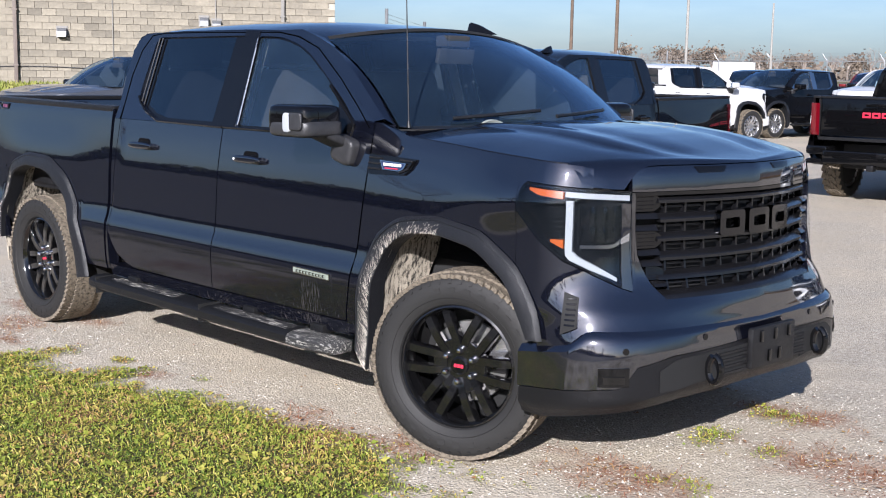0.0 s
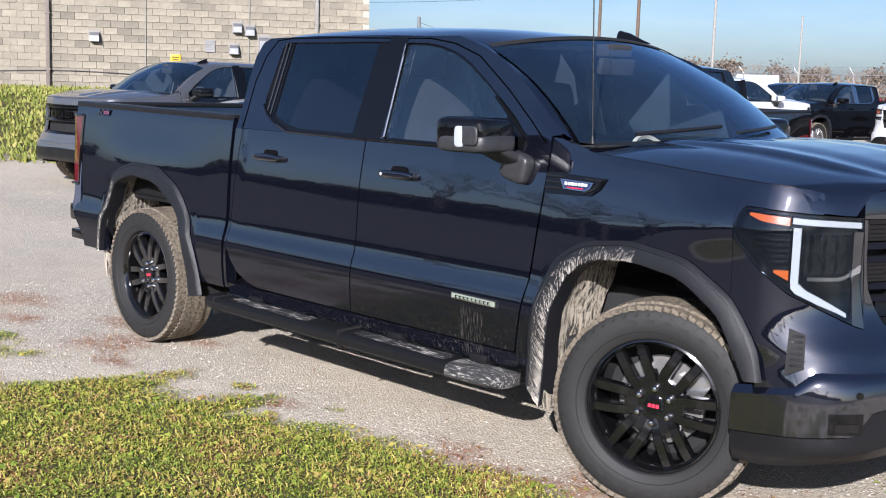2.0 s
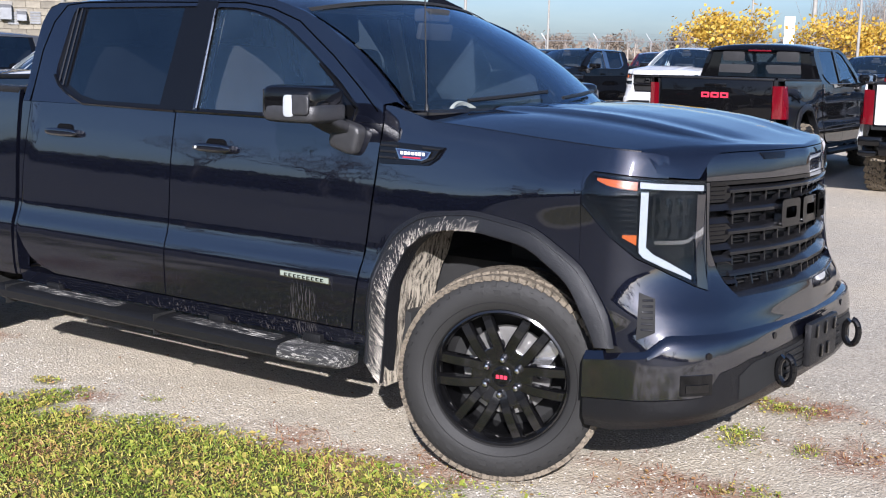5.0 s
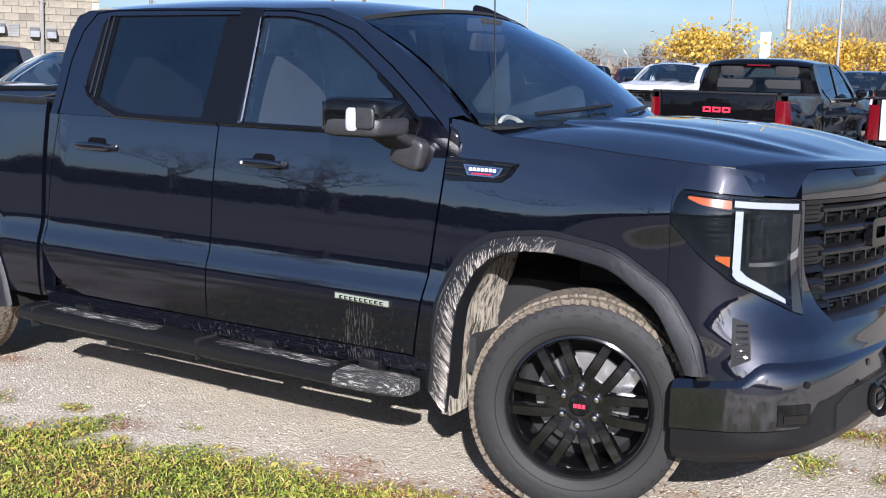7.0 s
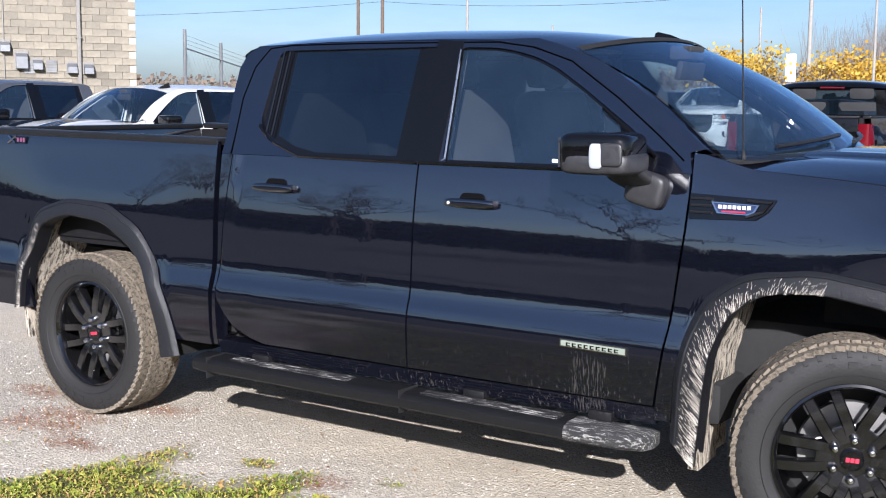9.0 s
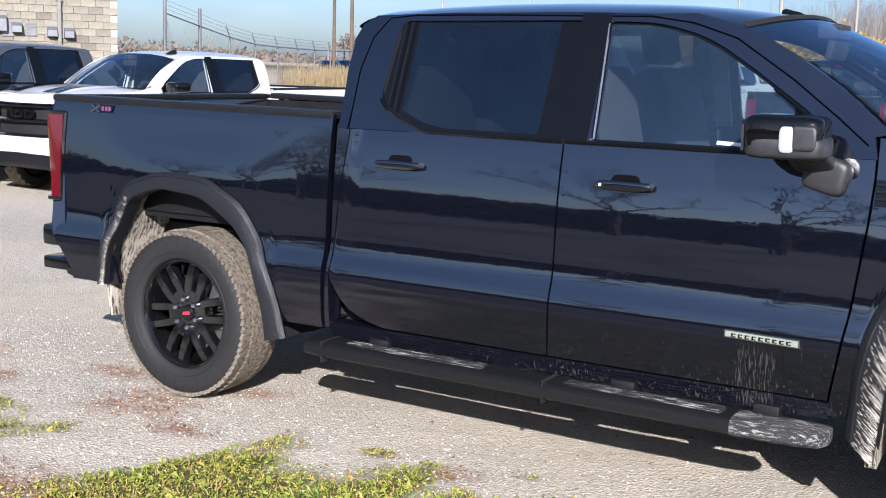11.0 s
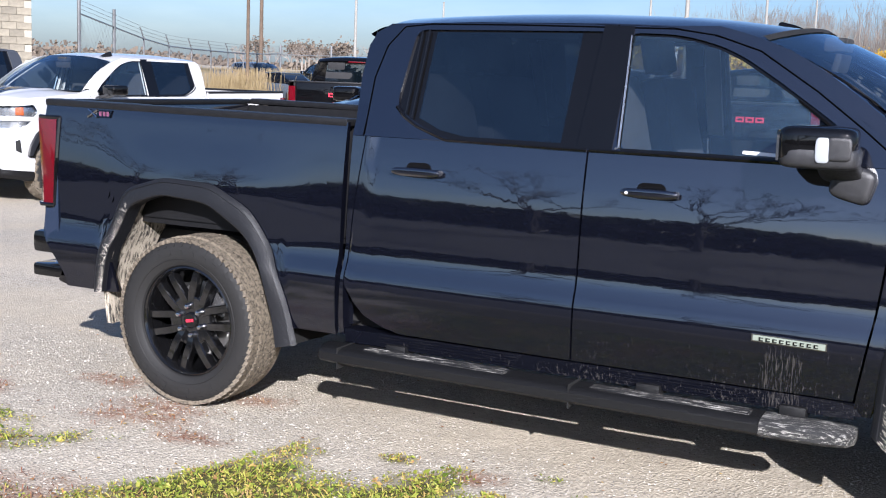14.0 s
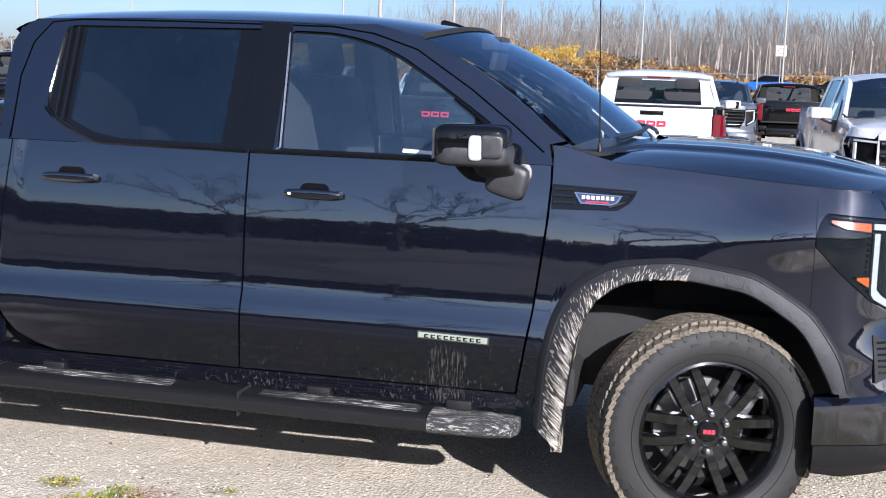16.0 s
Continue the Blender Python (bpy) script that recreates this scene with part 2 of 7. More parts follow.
DRL = simple("white_light_bar", (0.36, 0.38, 0.40), 0.25, grain=0.04, coat=0.5)
GRILLE = simple("satin_black_grille", (0.007, 0.007, 0.008), 0.20, grain=0.2, scale=90.0, spec=0.5)
GAP = simple("panel_gap", (0.0015, 0.0015, 0.0016), 1.0, spec=0.0)
WRAP = simple("pale_protective_wrap", (0.55, 0.53, 0.47), 0.4, grain=0.1)
PAD = muddy("ribbed_pad_with_dried_mud", (0.014, 0.014, 0.015), (0.46, 0.44, 0.40), 0.25, 26.0, 0.55, (0.35, 5, 5))
AMBER = simple("amber_reflector", (0.40, 0.085, 0.012), 0.25, coat=0.6)
RED_LENS = simple("red_lamp_lens", (0.11, 0.0015, 0.006), 0.12, coat=1.0)
RED_MARK = simple("red_mark", (0.55, 0.03, 0.06), 0.3)
WHITE_MARK = simple("white_mark", (0.80, 0.80, 0.80), 0.4)
PURPLE_MARK = simple("muted_purple_mark", (0.17, 0.06, 0.11), 0.35)
PALE_MARK = simple("pale_green_badge_face", (0.24, 0.27, 0.22), 0.4)
BLUE_MARK = simple("dark_blue_badge_face", (0.015, 0.025, 0.07), 0.4)
MIRROR = simple("mirror_glass", (0.75, 0.77, 0.8), 0.02, 1.0, grain=0.0)
BODY_DARK = simple("underbody", (0.012, 0.012, 0.012), 0.8, grain=0.3)
SPATTER = simple("dried_mud", (0.54, 0.49, 0.42), 0.9, grain=0.2)


# ---- building helpers ----
def mesh_from(name, bm, mat, smooth=True):
    bmesh.ops.recalc_face_normals(bm, faces=bm.faces[:])
    me = bpy.data.meshes.new(name)
    bm.to_mesh(me)
    bm.free()
    if smooth:
        me.polygons.foreach_set("use_smooth", [True] * len(me.polygons))
        me.set_sharp_from_angle(angle=radians(32))
    me.materials.append(mat)
    return me


def part(name, bm, mat, parent, label="", smooth=True):
    ob = new(name, mesh_from(name, bm, mat, smooth))
    ob.parent = parent
    return tagged(ob, label)


def thing(name, label, category, group="", kind="", m=None):
    ob = new(name)
    ob.empty_display_size = 0.2
    if m is not None:
        ob.matrix_basis = m
    return tagged(ob, label, category, group, kind)


def interp(x, xs, ys):
    return float(np.interp(x, xs, ys))


SLOPES = {}


def curve(x, xs, ys):
    """A smooth line through the points, without overshoot."""
    key = (xs, ys)
    if key not in SLOPES:
        d = [(ys[i + 1] - ys[i]) / (xs[i + 1] - xs[i]) for i in range(len(xs) - 1)]
        SLOPES[key] = [d[0]] + [0.0 if a * b <= 0 else 2 * a * b / (a + b) for a, b in zip(d, d[1:])] + [d[-1]]
    m = SLOPES[key]
    if x <= xs[0]:
        return ys[0]
    if x >= xs[-1]:
        return ys[-1]
    i = bisect_right(xs, x) - 1
    h = xs[i + 1] - xs[i]
    t = (x - xs[i]) / h
    return (ys[i] * (1 + 2 * t) * (1 - t) ** 2 + m[i] * h * t * (1 - t) ** 2 + ys[i + 1] * t * t * (3 - 2 * t) - m[i + 1] * h * t * t * (1 - t))


def bisect_right(xs, x):
    n = 0
    while n < len(xs) and xs[n] <= x:
        n += 1
    return n


def smooth01(a, b, x):
    t = min(1.0, max(0.0, (x - a) / (b - a)))
    return t * t * (3 - 2 * t)


def box(bm, c, s, m=None, bevel=0.0, taper=0.0):
    """A box at c of size s, bevelled; taper narrows its top."""
    vs = []
    for dz in (-1, 1):
        k = 1 - taper if dz > 0 else 1
        for dx, dy in ((-1, -1), (1, -1), (1, 1), (-1, 1)):
            v = Vector((dx * s[0] / 2 * k, dy * s[1] / 2 * k, dz * s[2] / 2))
            v = (m @ v) if m is not None else v
            vs.append(bm.verts.new(v + Vector(c)))
    fs = [bm.faces.new([vs[i] for i in f]) for f in ((3, 2, 1, 0), (4, 5, 6, 7), (0, 1, 5, 4), (1, 2, 6, 5), (2, 3, 7, 6), (3, 0, 4, 7))]
    if bevel:
        es = list({e for f in fs for e in f.edges})
        bmesh.ops.bevel(bm, geom=es, offset=bevel, segments=2, profile=0.6, affect='EDGES')
    return bm


def boxes(items, bevel=0.0):
    bm = bmesh.new()
    for c, s in items:
        box(bm, c, s, None, bevel)
    return bm


def tube(bm, a, b, r0, r1=None, seg=10, cap=True):
    a, b = Vector(a), Vector(b)
    r1 = r0 if r1 is None else r1
    d = (b - a).normalized()
    u = d.orthogonal().normalized()
    w = d.cross(u)
    ra, rb = [], []
    for i in range(seg):
        k = 2 * math.pi * i / seg
        o = u * math.cos(k) + w * math.sin(k)
        ra.append(bm.verts.new(a + o * r0))
        rb.append(bm.verts.new(b + o * r1))
    for i in range(seg):
        j = (i + 1) % seg
        bm.faces.new((ra[i], ra[j], rb[j], rb[i]))
    if cap:
        bm.faces.new(ra[::-1])
        bm.faces.new(rb)
    return bm


def pipe(bm, pts, r, seg=8):
    """One unbroken round bar along the points."""
    pts = [Vector(p) for p in pts]
    u = (pts[1] - pts[0]).orthogonal().normalized()
    rings = []
    for i, p in enumerate(pts):
        d = (pts[min(i + 1, len(pts) - 1)] - pts[max(i - 1, 0)]).normalized()
        u = (u - d * u.dot(d)).normalized()
        w = d.cross(u)
        rings.append([bm.verts.new(p + (u * math.cos(2 * math.pi * k / seg) + w * math.sin(2 * math.pi * k / seg)) * r) for k in range(seg)])
    for a, b in zip(rings, rings[1:]):
        for k in range(seg):
            q = (k + 1) % seg
            bm.faces.new((a[k], a[q], b[q], b[k]))
    bm.faces.new(rings[0][::-1])
    bm.faces.new(rings[-1])
    return bm


def lathe(bm, profile, seg=48, axis='Y', close=False):
    """Turn (radius, along) pairs round the y axis."""
    rings = []
    for r, y in profile:
        rings.append([bm.verts.new((r * math.cos(2 * math.pi * i / seg), y, r * math.sin(2 * math.pi * i / seg))) for i in range(seg)])
    pairs = list(zip(rings, rings[1:])) + ([(rings[-1], rings[0])] if close else [])
    for a, b in pairs:
        for i in range(seg):
            j = (i + 1) % seg
            bm.faces.new((a[i], a[j], b[j], b[i]))
    return bm


def shell(bm, fn, us, lo, hi, nv=8, thick=0.02):
    """A curved panel: fn(u, v, off) gives a place; v runs from lo(u) to hi(u); its rim turns in by thick."""
    nu = len(us)
    out, back = [], []
    for u in us:
        a, b = lo(u), hi(u)
        out.append([bm.verts.new(fn(u, a + (b - a) * j / nv, 0.0)) for j in range(nv + 1)])
        back.append([bm.verts.new(fn(u, a + (b - a) * j / nv, -thick)) for j in (0, nv)])
    for i in range(nu - 1):
        for j in range(nv):
            bm.faces.new((out[i][j], out[i + 1][j], out[i + 1][j + 1], out[i][j + 1]))
        bm.faces.new((out[i][0], back[i][0], back[i + 1][0], out[i + 1][0]))
        bm.faces.new((out[i][nv], out[i + 1][nv], back[i + 1][1], back[i][1]))
    for i in (0, nu - 1):
        bm.faces.new(out[i] + [back[i][1], back[i][0]])
    return bm


def plate(bm, fn, outline, holes=(), thick=0.02):
    """A flat-cut panel in (u, v) with holes, placed by fn(u, v, off), with its rims."""
    loops = []
    for loop in (outline, *holes):
        vs = [bm.verts.new((u, v, 0)) for u, v in loop]
        loops.append(vs)
    edges = []
    for vs in loops:
        for a, b in zip(vs, vs[1:] + vs[:1]):
            edges.append(bm.edges.new((a, b)))
    bmesh.ops.triangle_fill(bm, use_beauty=True, edges=edges)
    coords = {v: (v.co.x, v.co.y) for v in bm.verts if any(v in vs for vs in loops)}
    rims = []
    for vs in loops:
        rims.append([bm.verts.new(fn(*coords[v], -thick)) for v in vs])
    for v, (a, b) in coords.items():
        v.co = fn(a, b, 0.0)
    for vs, rs in zip(loops, rims):
        for i in range(len(vs)):
            j = (i + 1) % len(vs)
            bm.faces.new((vs[i], vs[j], rs[j], rs[i]))
    return bm


def rounded(pts, r=0.03, n=4):
    """Round the corners of a closed outline."""
    out = []
    k = len(pts)
    for i in range(k):
        p, a, b = Vector(pts[i]), Vector(pts[i - 1]), Vector(pts[(i + 1) % k])
        da, db = (a - p), (b - p)
        ra = min(r, da.length * 0.45)
        rb = min(r, db.length * 0.45)
        s, e = p + da.normalized() * ra, p + db.normalized() * rb
        for j in range(n + 1):
            t = j / n
            q = s * (1 - t) ** 2 + p * 2 * t * (1 - t) + e * t * t
            out.append((q.x, q.y))
    return out


def spread(a, b, n):
    return [a + (b - a) * i / (n - 1) for i in range(n)]


# ---- pickup truck (forward is +x, its left is +y, on z = 0) ----
ZS = (0.38, 0.44, 0.50, 0.58, 0.65, 0.70, 0.735, 0.80, 0.86, 1.0, 1.1, 1.2, 1.3, 1.36, 1.42)
SIDE = (0.950, 0.968, 0.983, 0.989, 0.992, 0.992, 0.987, 0.966, 0.959, 0.952, 0.945, 0.932, 0.915, 0.903, 0.890)
BED = (0.950, 0.968, 0.983, 0.989, 0.992, 0.992, 0.987, 0.966, 0.959, 0.953, 0.947, 0.938, 0.926, 0.918, 0.906)
FEND = (0.92, 0.94, 0.965, 0.982, 0.990, 0.992, 0.988, 0.972, 0.965, 0.957, 0.949, 0.932, 0.910, 0.892, 0.874)


def half_width(x, z):
    a, b = curve(z, ZS, SIDE), curve(z, ZS, FEND)
    if x < -0.9:
        a = curve(z, ZS, BED)
    t = smooth01(1.10, 1.75, x)
    y = a + (b - a) * t
    y += 0.028 * math.exp(-((x - 2.2) / 0.25) ** 2) * math.exp(-((z - 1.15) / 0.12) ** 2)
    y += 0.018 * math.exp(-((x + 1.87) / 0.55) ** 4) * math.exp(-((z - 1.05) / 0.18) ** 2)
    if x > 2.05:
        y += (0.957 - y) * smooth01(2.05, 2.3, x) * 0.8 * smooth01(1.2, 1.0, z)
    return y


PLAN = ((2.20, 0.957), (2.32, 0.951), (2.44, 0.926), (2.54, 0.873), (2.62, 0.79), (2.68, 0.66), (2.72, 0.45), (2.745, 0.22), (2.752, 0.0))
PLAN_S = [0.0]
for (xa, ya), (xb, yb) in zip(PLAN, PLAN[1:]):
    PLAN_S.append(PLAN_S[-1] + math.hypot(xb - xa, yb - ya))
NOSE = PLAN_S[-1]
PLAN_S = tuple(PLAN_S)
PLAN_X, PLAN_Y = tuple(q[0] for q in PLAN), tuple(q[1] for q in PLAN)
FRONT_Z = (0.28, 0.40, 0.55, 0.62, 0.80, 1.0, 1.2, 1.27, 1.30, 1.33)
FRONT_O = (0.03, 0.064, 0.060, 0.05, 0.018, 0.0, -0.004, -0.012, -0.026, -0.06)


def recess(sm):
    """How far the upper front end lies behind the bumper's plan."""
    return curve(sm, (0.0, 0.36, 0.52, 0.75, 1.0, 1.28), (0.06, 0.076, 0.084, 0.064, 0.034, 0.014))


def plan_at(s):
    m = s > NOSE
    s = 2 * NOSE - s if m else s
    x, y = curve(s, PLAN_S, PLAN_X), curve(s, PLAN_S, PLAN_Y)
    return Vector((x, y if m else -y))


def nose(s, z, off):
    """A place on the front end: s runs round it from the right side to the left."""
    p = (plan_at(s - 0.02) + plan_at(s) * 2 + plan_at(s + 0.02)) / 4
    t = plan_at(s + 0.04) - plan_at(s - 0.04)
    n = Vector((t.y, -t.x)).normalized()
    sm = min(s, 2 * NOSE - s)
    front = (curve(z, FRONT_Z, FRONT_O) - recess(sm) * smooth01(0.60, 0.88, z) - 0.024 * smooth01(0.70, 1.2, sm) * smooth01(0.66, 0.60, z)) * smooth01(0.0, 0.3, sm)
    side = half_width(min(p.x, 2.33), max(z, 0.66)) - interp(min(p.x, 2.33), [q[0] for q in PLAN], [q[1] for q in PLAN])
    o = off + side + (front - side) * smooth01(0.03, 0.46, sm)
    return Vector((p.x + n.x * o, p.y + n.y * o, z))


def side_panel(xl, xr, zlo, zhi, sign, nu=30, nv=14, thick=0.02):
    bm = bmesh.new()

    def fn(u, v, off):
        a, b = xl(v), xr(v)
        x = a + (b - a) * u
        return Vector((x, sign * (half_width(x, v) + off), v))

    def at(u):
        a, b = xl(0.9), xr(0.9)
        return a + (b - a) * u
    return shell(bm, fn, spread(0, 1, nu), lambda u: zlo(at(u)), lambda u: zhi(at(u)), nv, thick)


ARCH_F_IN = ((1.362, 0.30), (1.382, 0.534), (1.412, 0.74), (1.468, 0.872), (1.586, 0.948), (1.764, 0.967), (2.019, 0.929), (2.199, 0.813), (2.285, 0.66), (2.315, 0.60))
ARCH_F_OUT = ((1.272, 0.375), (1.285, 0.611), (1.318, 0.79), (1.384, 0.918), (1.522, 1.005), (1.76, 1.035), (2.03, 0.999), (2.23, 0.880), (2.345, 0.72), (2.375, 0.60))
ARCH_R_IN = ((-2.375, 0.50), (-2.335, 0.70), (-2.218, 0.945), (-2.021, 1.008), (-1.746, 0.986), (-1.545, 0.866), (-1.429, 0.732), (-1.359, 0.491), (-1.339, 0.36))
ARCH_R_OUT = ((-2.44, 0.49), (-2.40, 0.73), (-2.262, 1.010), (-2.03, 1.080), (-1.735, 1.070), (-1.52, 0.965), (-1.395, 0.80), (-1.30, 0.58), (-1.245, 0.378))


def resample(pts, n):
    """n smooth places along a line of points."""
    d = [0.0]
    for a, b in zip(pts, pts[1:]):
        d.append(d[-1] + math.dist(a, b))
    out = []
    for k in range(n):
        s = d[-1] * k / (n - 1)
        acc = Vector((0, 0))
        for o, w in ((-0.05, 1), (0, 2), (0.05, 1)):
            q = min(d[-1], max(0.0, s + o * (1 if 0.05 < s < d[-1] - 0.05 else 0)))
            acc += Vector((interp(q, d, [p[0] for p in pts]), interp(q, d, [p[1] for p in pts]))) * w / 4
        out.append(acc)
    return out


def arch_z(x, pts, floor):
    """Height of a wheel opening over x; the floor line outside of it."""
    if x <= min(p[0] for p in pts) or x >= max(p[0] for p in pts):
        return floor
    top = sorted(pts)
    return max(floor, interp(x, [p[0] for p in top], [p[1] for p in top]))


def flare_mesh(inn, out, sign, puff=0.032):
    bm = bmesh.new()
    n = 46
    a, b = resample(out, n), resample(inn, n)
    rows = []
    for p, q in zip(a, b):
        row = []
        for k, off in ((-0.12, 0.004), (0.0, puff * 0.55), (0.12, puff * 0.72), (0.16, puff * 0.62), (0.55, puff), (0.92, puff * 1.05), (1.0, puff * 0.85), (1.02, -0.02), (1.0, -0.06)):
            x, z = p.x + (q.x - p.x) * k, p.y + (q.y - p.y) * k
            row.append(bm.verts.new((x, sign * (half_width(x, max(z, 0.5)) + off), z)))
        rows.append(row)
    for r, s in zip(rows, rows[1:]):
        for j in range(len(r) - 1):
            bm.faces.new((r[j], s[j], s[j + 1], r[j + 1]))
    return bm


def liner_mesh(inn, sign, cx, depth, lo, hi, rear):
    """The inside of a wheel opening, from its rim inwards; rear: only the stretch behind the wheel."""
    bm = bmesh.new()
    pts = resample(inn, 40)
    rows = []
    for p in pts[lo:hi]:
        y0 = half_width(p.x, max(p.y, 0.5)) - 0.01
        row = []
        for k in range(7):
            d = depth * k / 6
            wob = 0.005 * math.sin(p.x * 31 + k * 2.1) + 0.004 * math.sin(p.y * 47 + k)
            x = p.x + (p.x - cx) * 0.10 * math.sin(math.pi * min(1, k / 3) / 2) * (0.4 if rear else 1) + wob
            row.append(bm.verts.new((x, sign * (y0 - d), p.y + 0.05 * min(1, k / 2) * (1 if p.y > 0.8 else 0) + wob)))
        rows.append(row)
    for r, s in zip(rows, rows[1:]):
        for j in range(6):
            bm.faces.new((r[j], s[j], s[j + 1], r[j + 1]))
    return bm


def wheel_meshes(hero, rim_mat, key):
    """Meshes of one wheel, axis along y with its outer face towards -y."""
    R, W = 0.410, 0.137
    out = {}
    bm = bmesh.new()
    prof = [(0.262, -W * 0.70), (0.272, -W * 0.86), (0.30, -W * 0.985), (0.335, -W * 1.0), (0.365, -W * 0.97), (0.385, -W * 0.90), (0.397, -W * 0.80),
            (0.399, -W * 0.3), (0.399, W * 0.3), (0.397, W * 0.80), (0.385, W * 0.90), (0.34, W), (0.28, W * 0.9), (0.262, W * 0.70)]
    lathe(bm, prof, 72 if hero else 40)
    if hero:
        for k in range(96):
            a = 2 * math.pi * k / 96
            m = Matrix.Rotation(-a, 3, 'Y')
            if k % 2 == 0:
                box(bm, m @ Vector((0.372, -W * 0.945, 0)), (0.020, 0.006, 0.014), m @ Matrix.Rotation(0.5, 3, 'Z'))
        lathe(bm, [(0.300, -W * 0.985), (0.302, -W * 1.005), (0.304, -W * 0.985)], 72)
        # raised side lettering band, as plain bars
        for k in range(30):
            if k % 15 in (3, 4, 5, 6, 7, 8, 9):
                a = 2 * math.pi * k / 30
                m = Matrix.Rotation(-a, 3, 'Y')
                box(bm, m @ Vector((0.336, -W * 0.995, 0)), (0.022, 0.004, 0.030), m)
    out["tyre"] = mesh_from("tyre", bm, RUBBER)
    bm = bmesh.new()
    n = 72 if hero else 24
    for k in range(n):
        a = 2 * math.pi * k / n
        for j, (y, ln) in enumerate(((-0.106, 0.062), (-0.052, 0.049), (0.0, 0.052), (0.052, 0.049), (0.106, 0.062))):
            aa = a + (0.5 if j % 2 else 0.0) * 2 * math.pi / n
            m = Matrix.Rotation(-aa, 3, 'Y') @ Matrix.Rotation(0.35 * (1 if j % 2 else -1), 3, 'X')
            drop = 0.010 if j in (0, 4) else 0.0
            box(bm, m @ Vector((R - 0.010 - drop, y, 0)), (0.018, ln, 2 * math.pi * R / n * 0.90), m)
    out["tread"] = mesh_from("tread", bm, TREAD, False)
    bm = bmesh.new()
    lathe(bm, [(0.262, -0.098), (0.268, -0.108), (0.258, -0.112), (0.250, -0.102), (0.244, -0.075), (0.236, -0.02), (0.232, 0.09), (0.262, 0.10)], 64 if hero else 32)
    out["barrel"] = mesh_from("barrel", bm, rim_mat)
    bm = bmesh.new()
    lathe(bm, [(0.001, -0.070), (0.05, -0.073), (0.098, -0.073), (0.112, -0.066), (0.116, -0.045), (0.11, -0.02), (0.001, -0.01)], 48)
    out["hub"] = mesh_from("hub", bm, rim_mat)
    bm = bmesh.new()
    for side in (-1, 1):
        rows = []
        for i in range(9):
            t = i / 8
            r = 0.066 + (0.252 - 0.066) * t
            lat = interp(r, (0.066, 0.10, 0.13, 0.252), (0.026, 0.034, 0.0385, 0.046)) * side
            y = -0.076 - 0.014 * math.sin(math.pi * t * 0.85) - 0.004 * t
            hwid = interp(r, (0.066, 0.125, 0.252), (0.019, 0.0205, 0.0195))
            u = Vector((-0.07 * side, 0, 1)).normalized()
            c = Vector((math.sqrt(max(0.0, r * r - lat * lat)), 0, lat))
            rows.append([bm.verts.new(c + u * a * hwid + Vector((0, y + b, 0))) for a, b in ((-1, 0.045), (-1, 0.007), (-0.78, 0.0), (0.78, 0.0), (1, 0.007), (1, 0.045))])
        for a, b in zip(rows, rows[1:]):
            for j in range(5):
                bm.faces.new((a[j], a[j + 1], b[j + 1], b[j]))
    web = []
    for i in range(6):
        r = 0.060 + 0.070 * i / 5
        lat = 0.036
        y = -0.0755 - 0.010 * i / 5
        web.append([bm.verts.new((r - (0.010 if i == 5 and abs(q) < 0.6 else 0.0), y + (0.004 if i == 5 else 0.0), lat * q)) for q in (-1, -0.5, 0, 0.5, 1)])
    web.append([bm.verts.new(v.co + Vector((-0.004, 0.035, 0))) for v in web[-1]])
    for a, b in zip(web, web[1:]):
        for j in range(4):
            bm.faces.new((a[j], a[j + 1], b[j + 1], b[j]))
    out["spoke"] = mesh_from("spoke", bm, rim_mat)
    bm = bmesh.new()
    lathe(bm, [(0.001, -0.086), (0.032, -0.086), (0.039, -0.081), (0.041, -0.06)], 32)
    out["centre_cap"] = mesh_from("centre_cap", bm, GLOSS_BLACK)
    bm = bmesh.new()
    for k in (-1, 0, 1):
        box(bm, (k * 0.0155, -0.0875, 0), (0.0125, 0.003, 0.015))
    out["cap_mark"] = mesh_from("cap_mark", bm, RED_MARK, False)
    bm = bmesh.new()
    lathe(bm, [(0.001, -0.104), (0.009, -0.102), (0.0145, -0.094), (0.0155, -0.060)], 12)
    out["lug_nut"] = mesh_from("lug_nut", bm, CHROME)
    bm = bmesh.new()
    lathe(bm, [(0.06, 0.03), (0.175, 0.03), (0.178, 0.036), (0.178, 0.05), (0.06, 0.05)], 40)
    out["brake_disc"] = mesh_from("brake_disc", bm, STEEL)
    bm = box(bmesh.new(), (0.135, 0.025, 0.075), (0.09, 0.06, 0.16), Matrix.Rotation(0.5, 3, 'Y'), 0.01)
    out["brake_caliper"] = mesh_from("brake_caliper", bm, ALLOY)
    bm = bmesh.new()
    lathe(bm, [(0.001, 0.088), (0.236, 0.086), (0.236, 0.092)], 32)
    out["dust_shield"] = mesh_from("dust_shield", bm, DARK)
    return out


WHEELS = {}


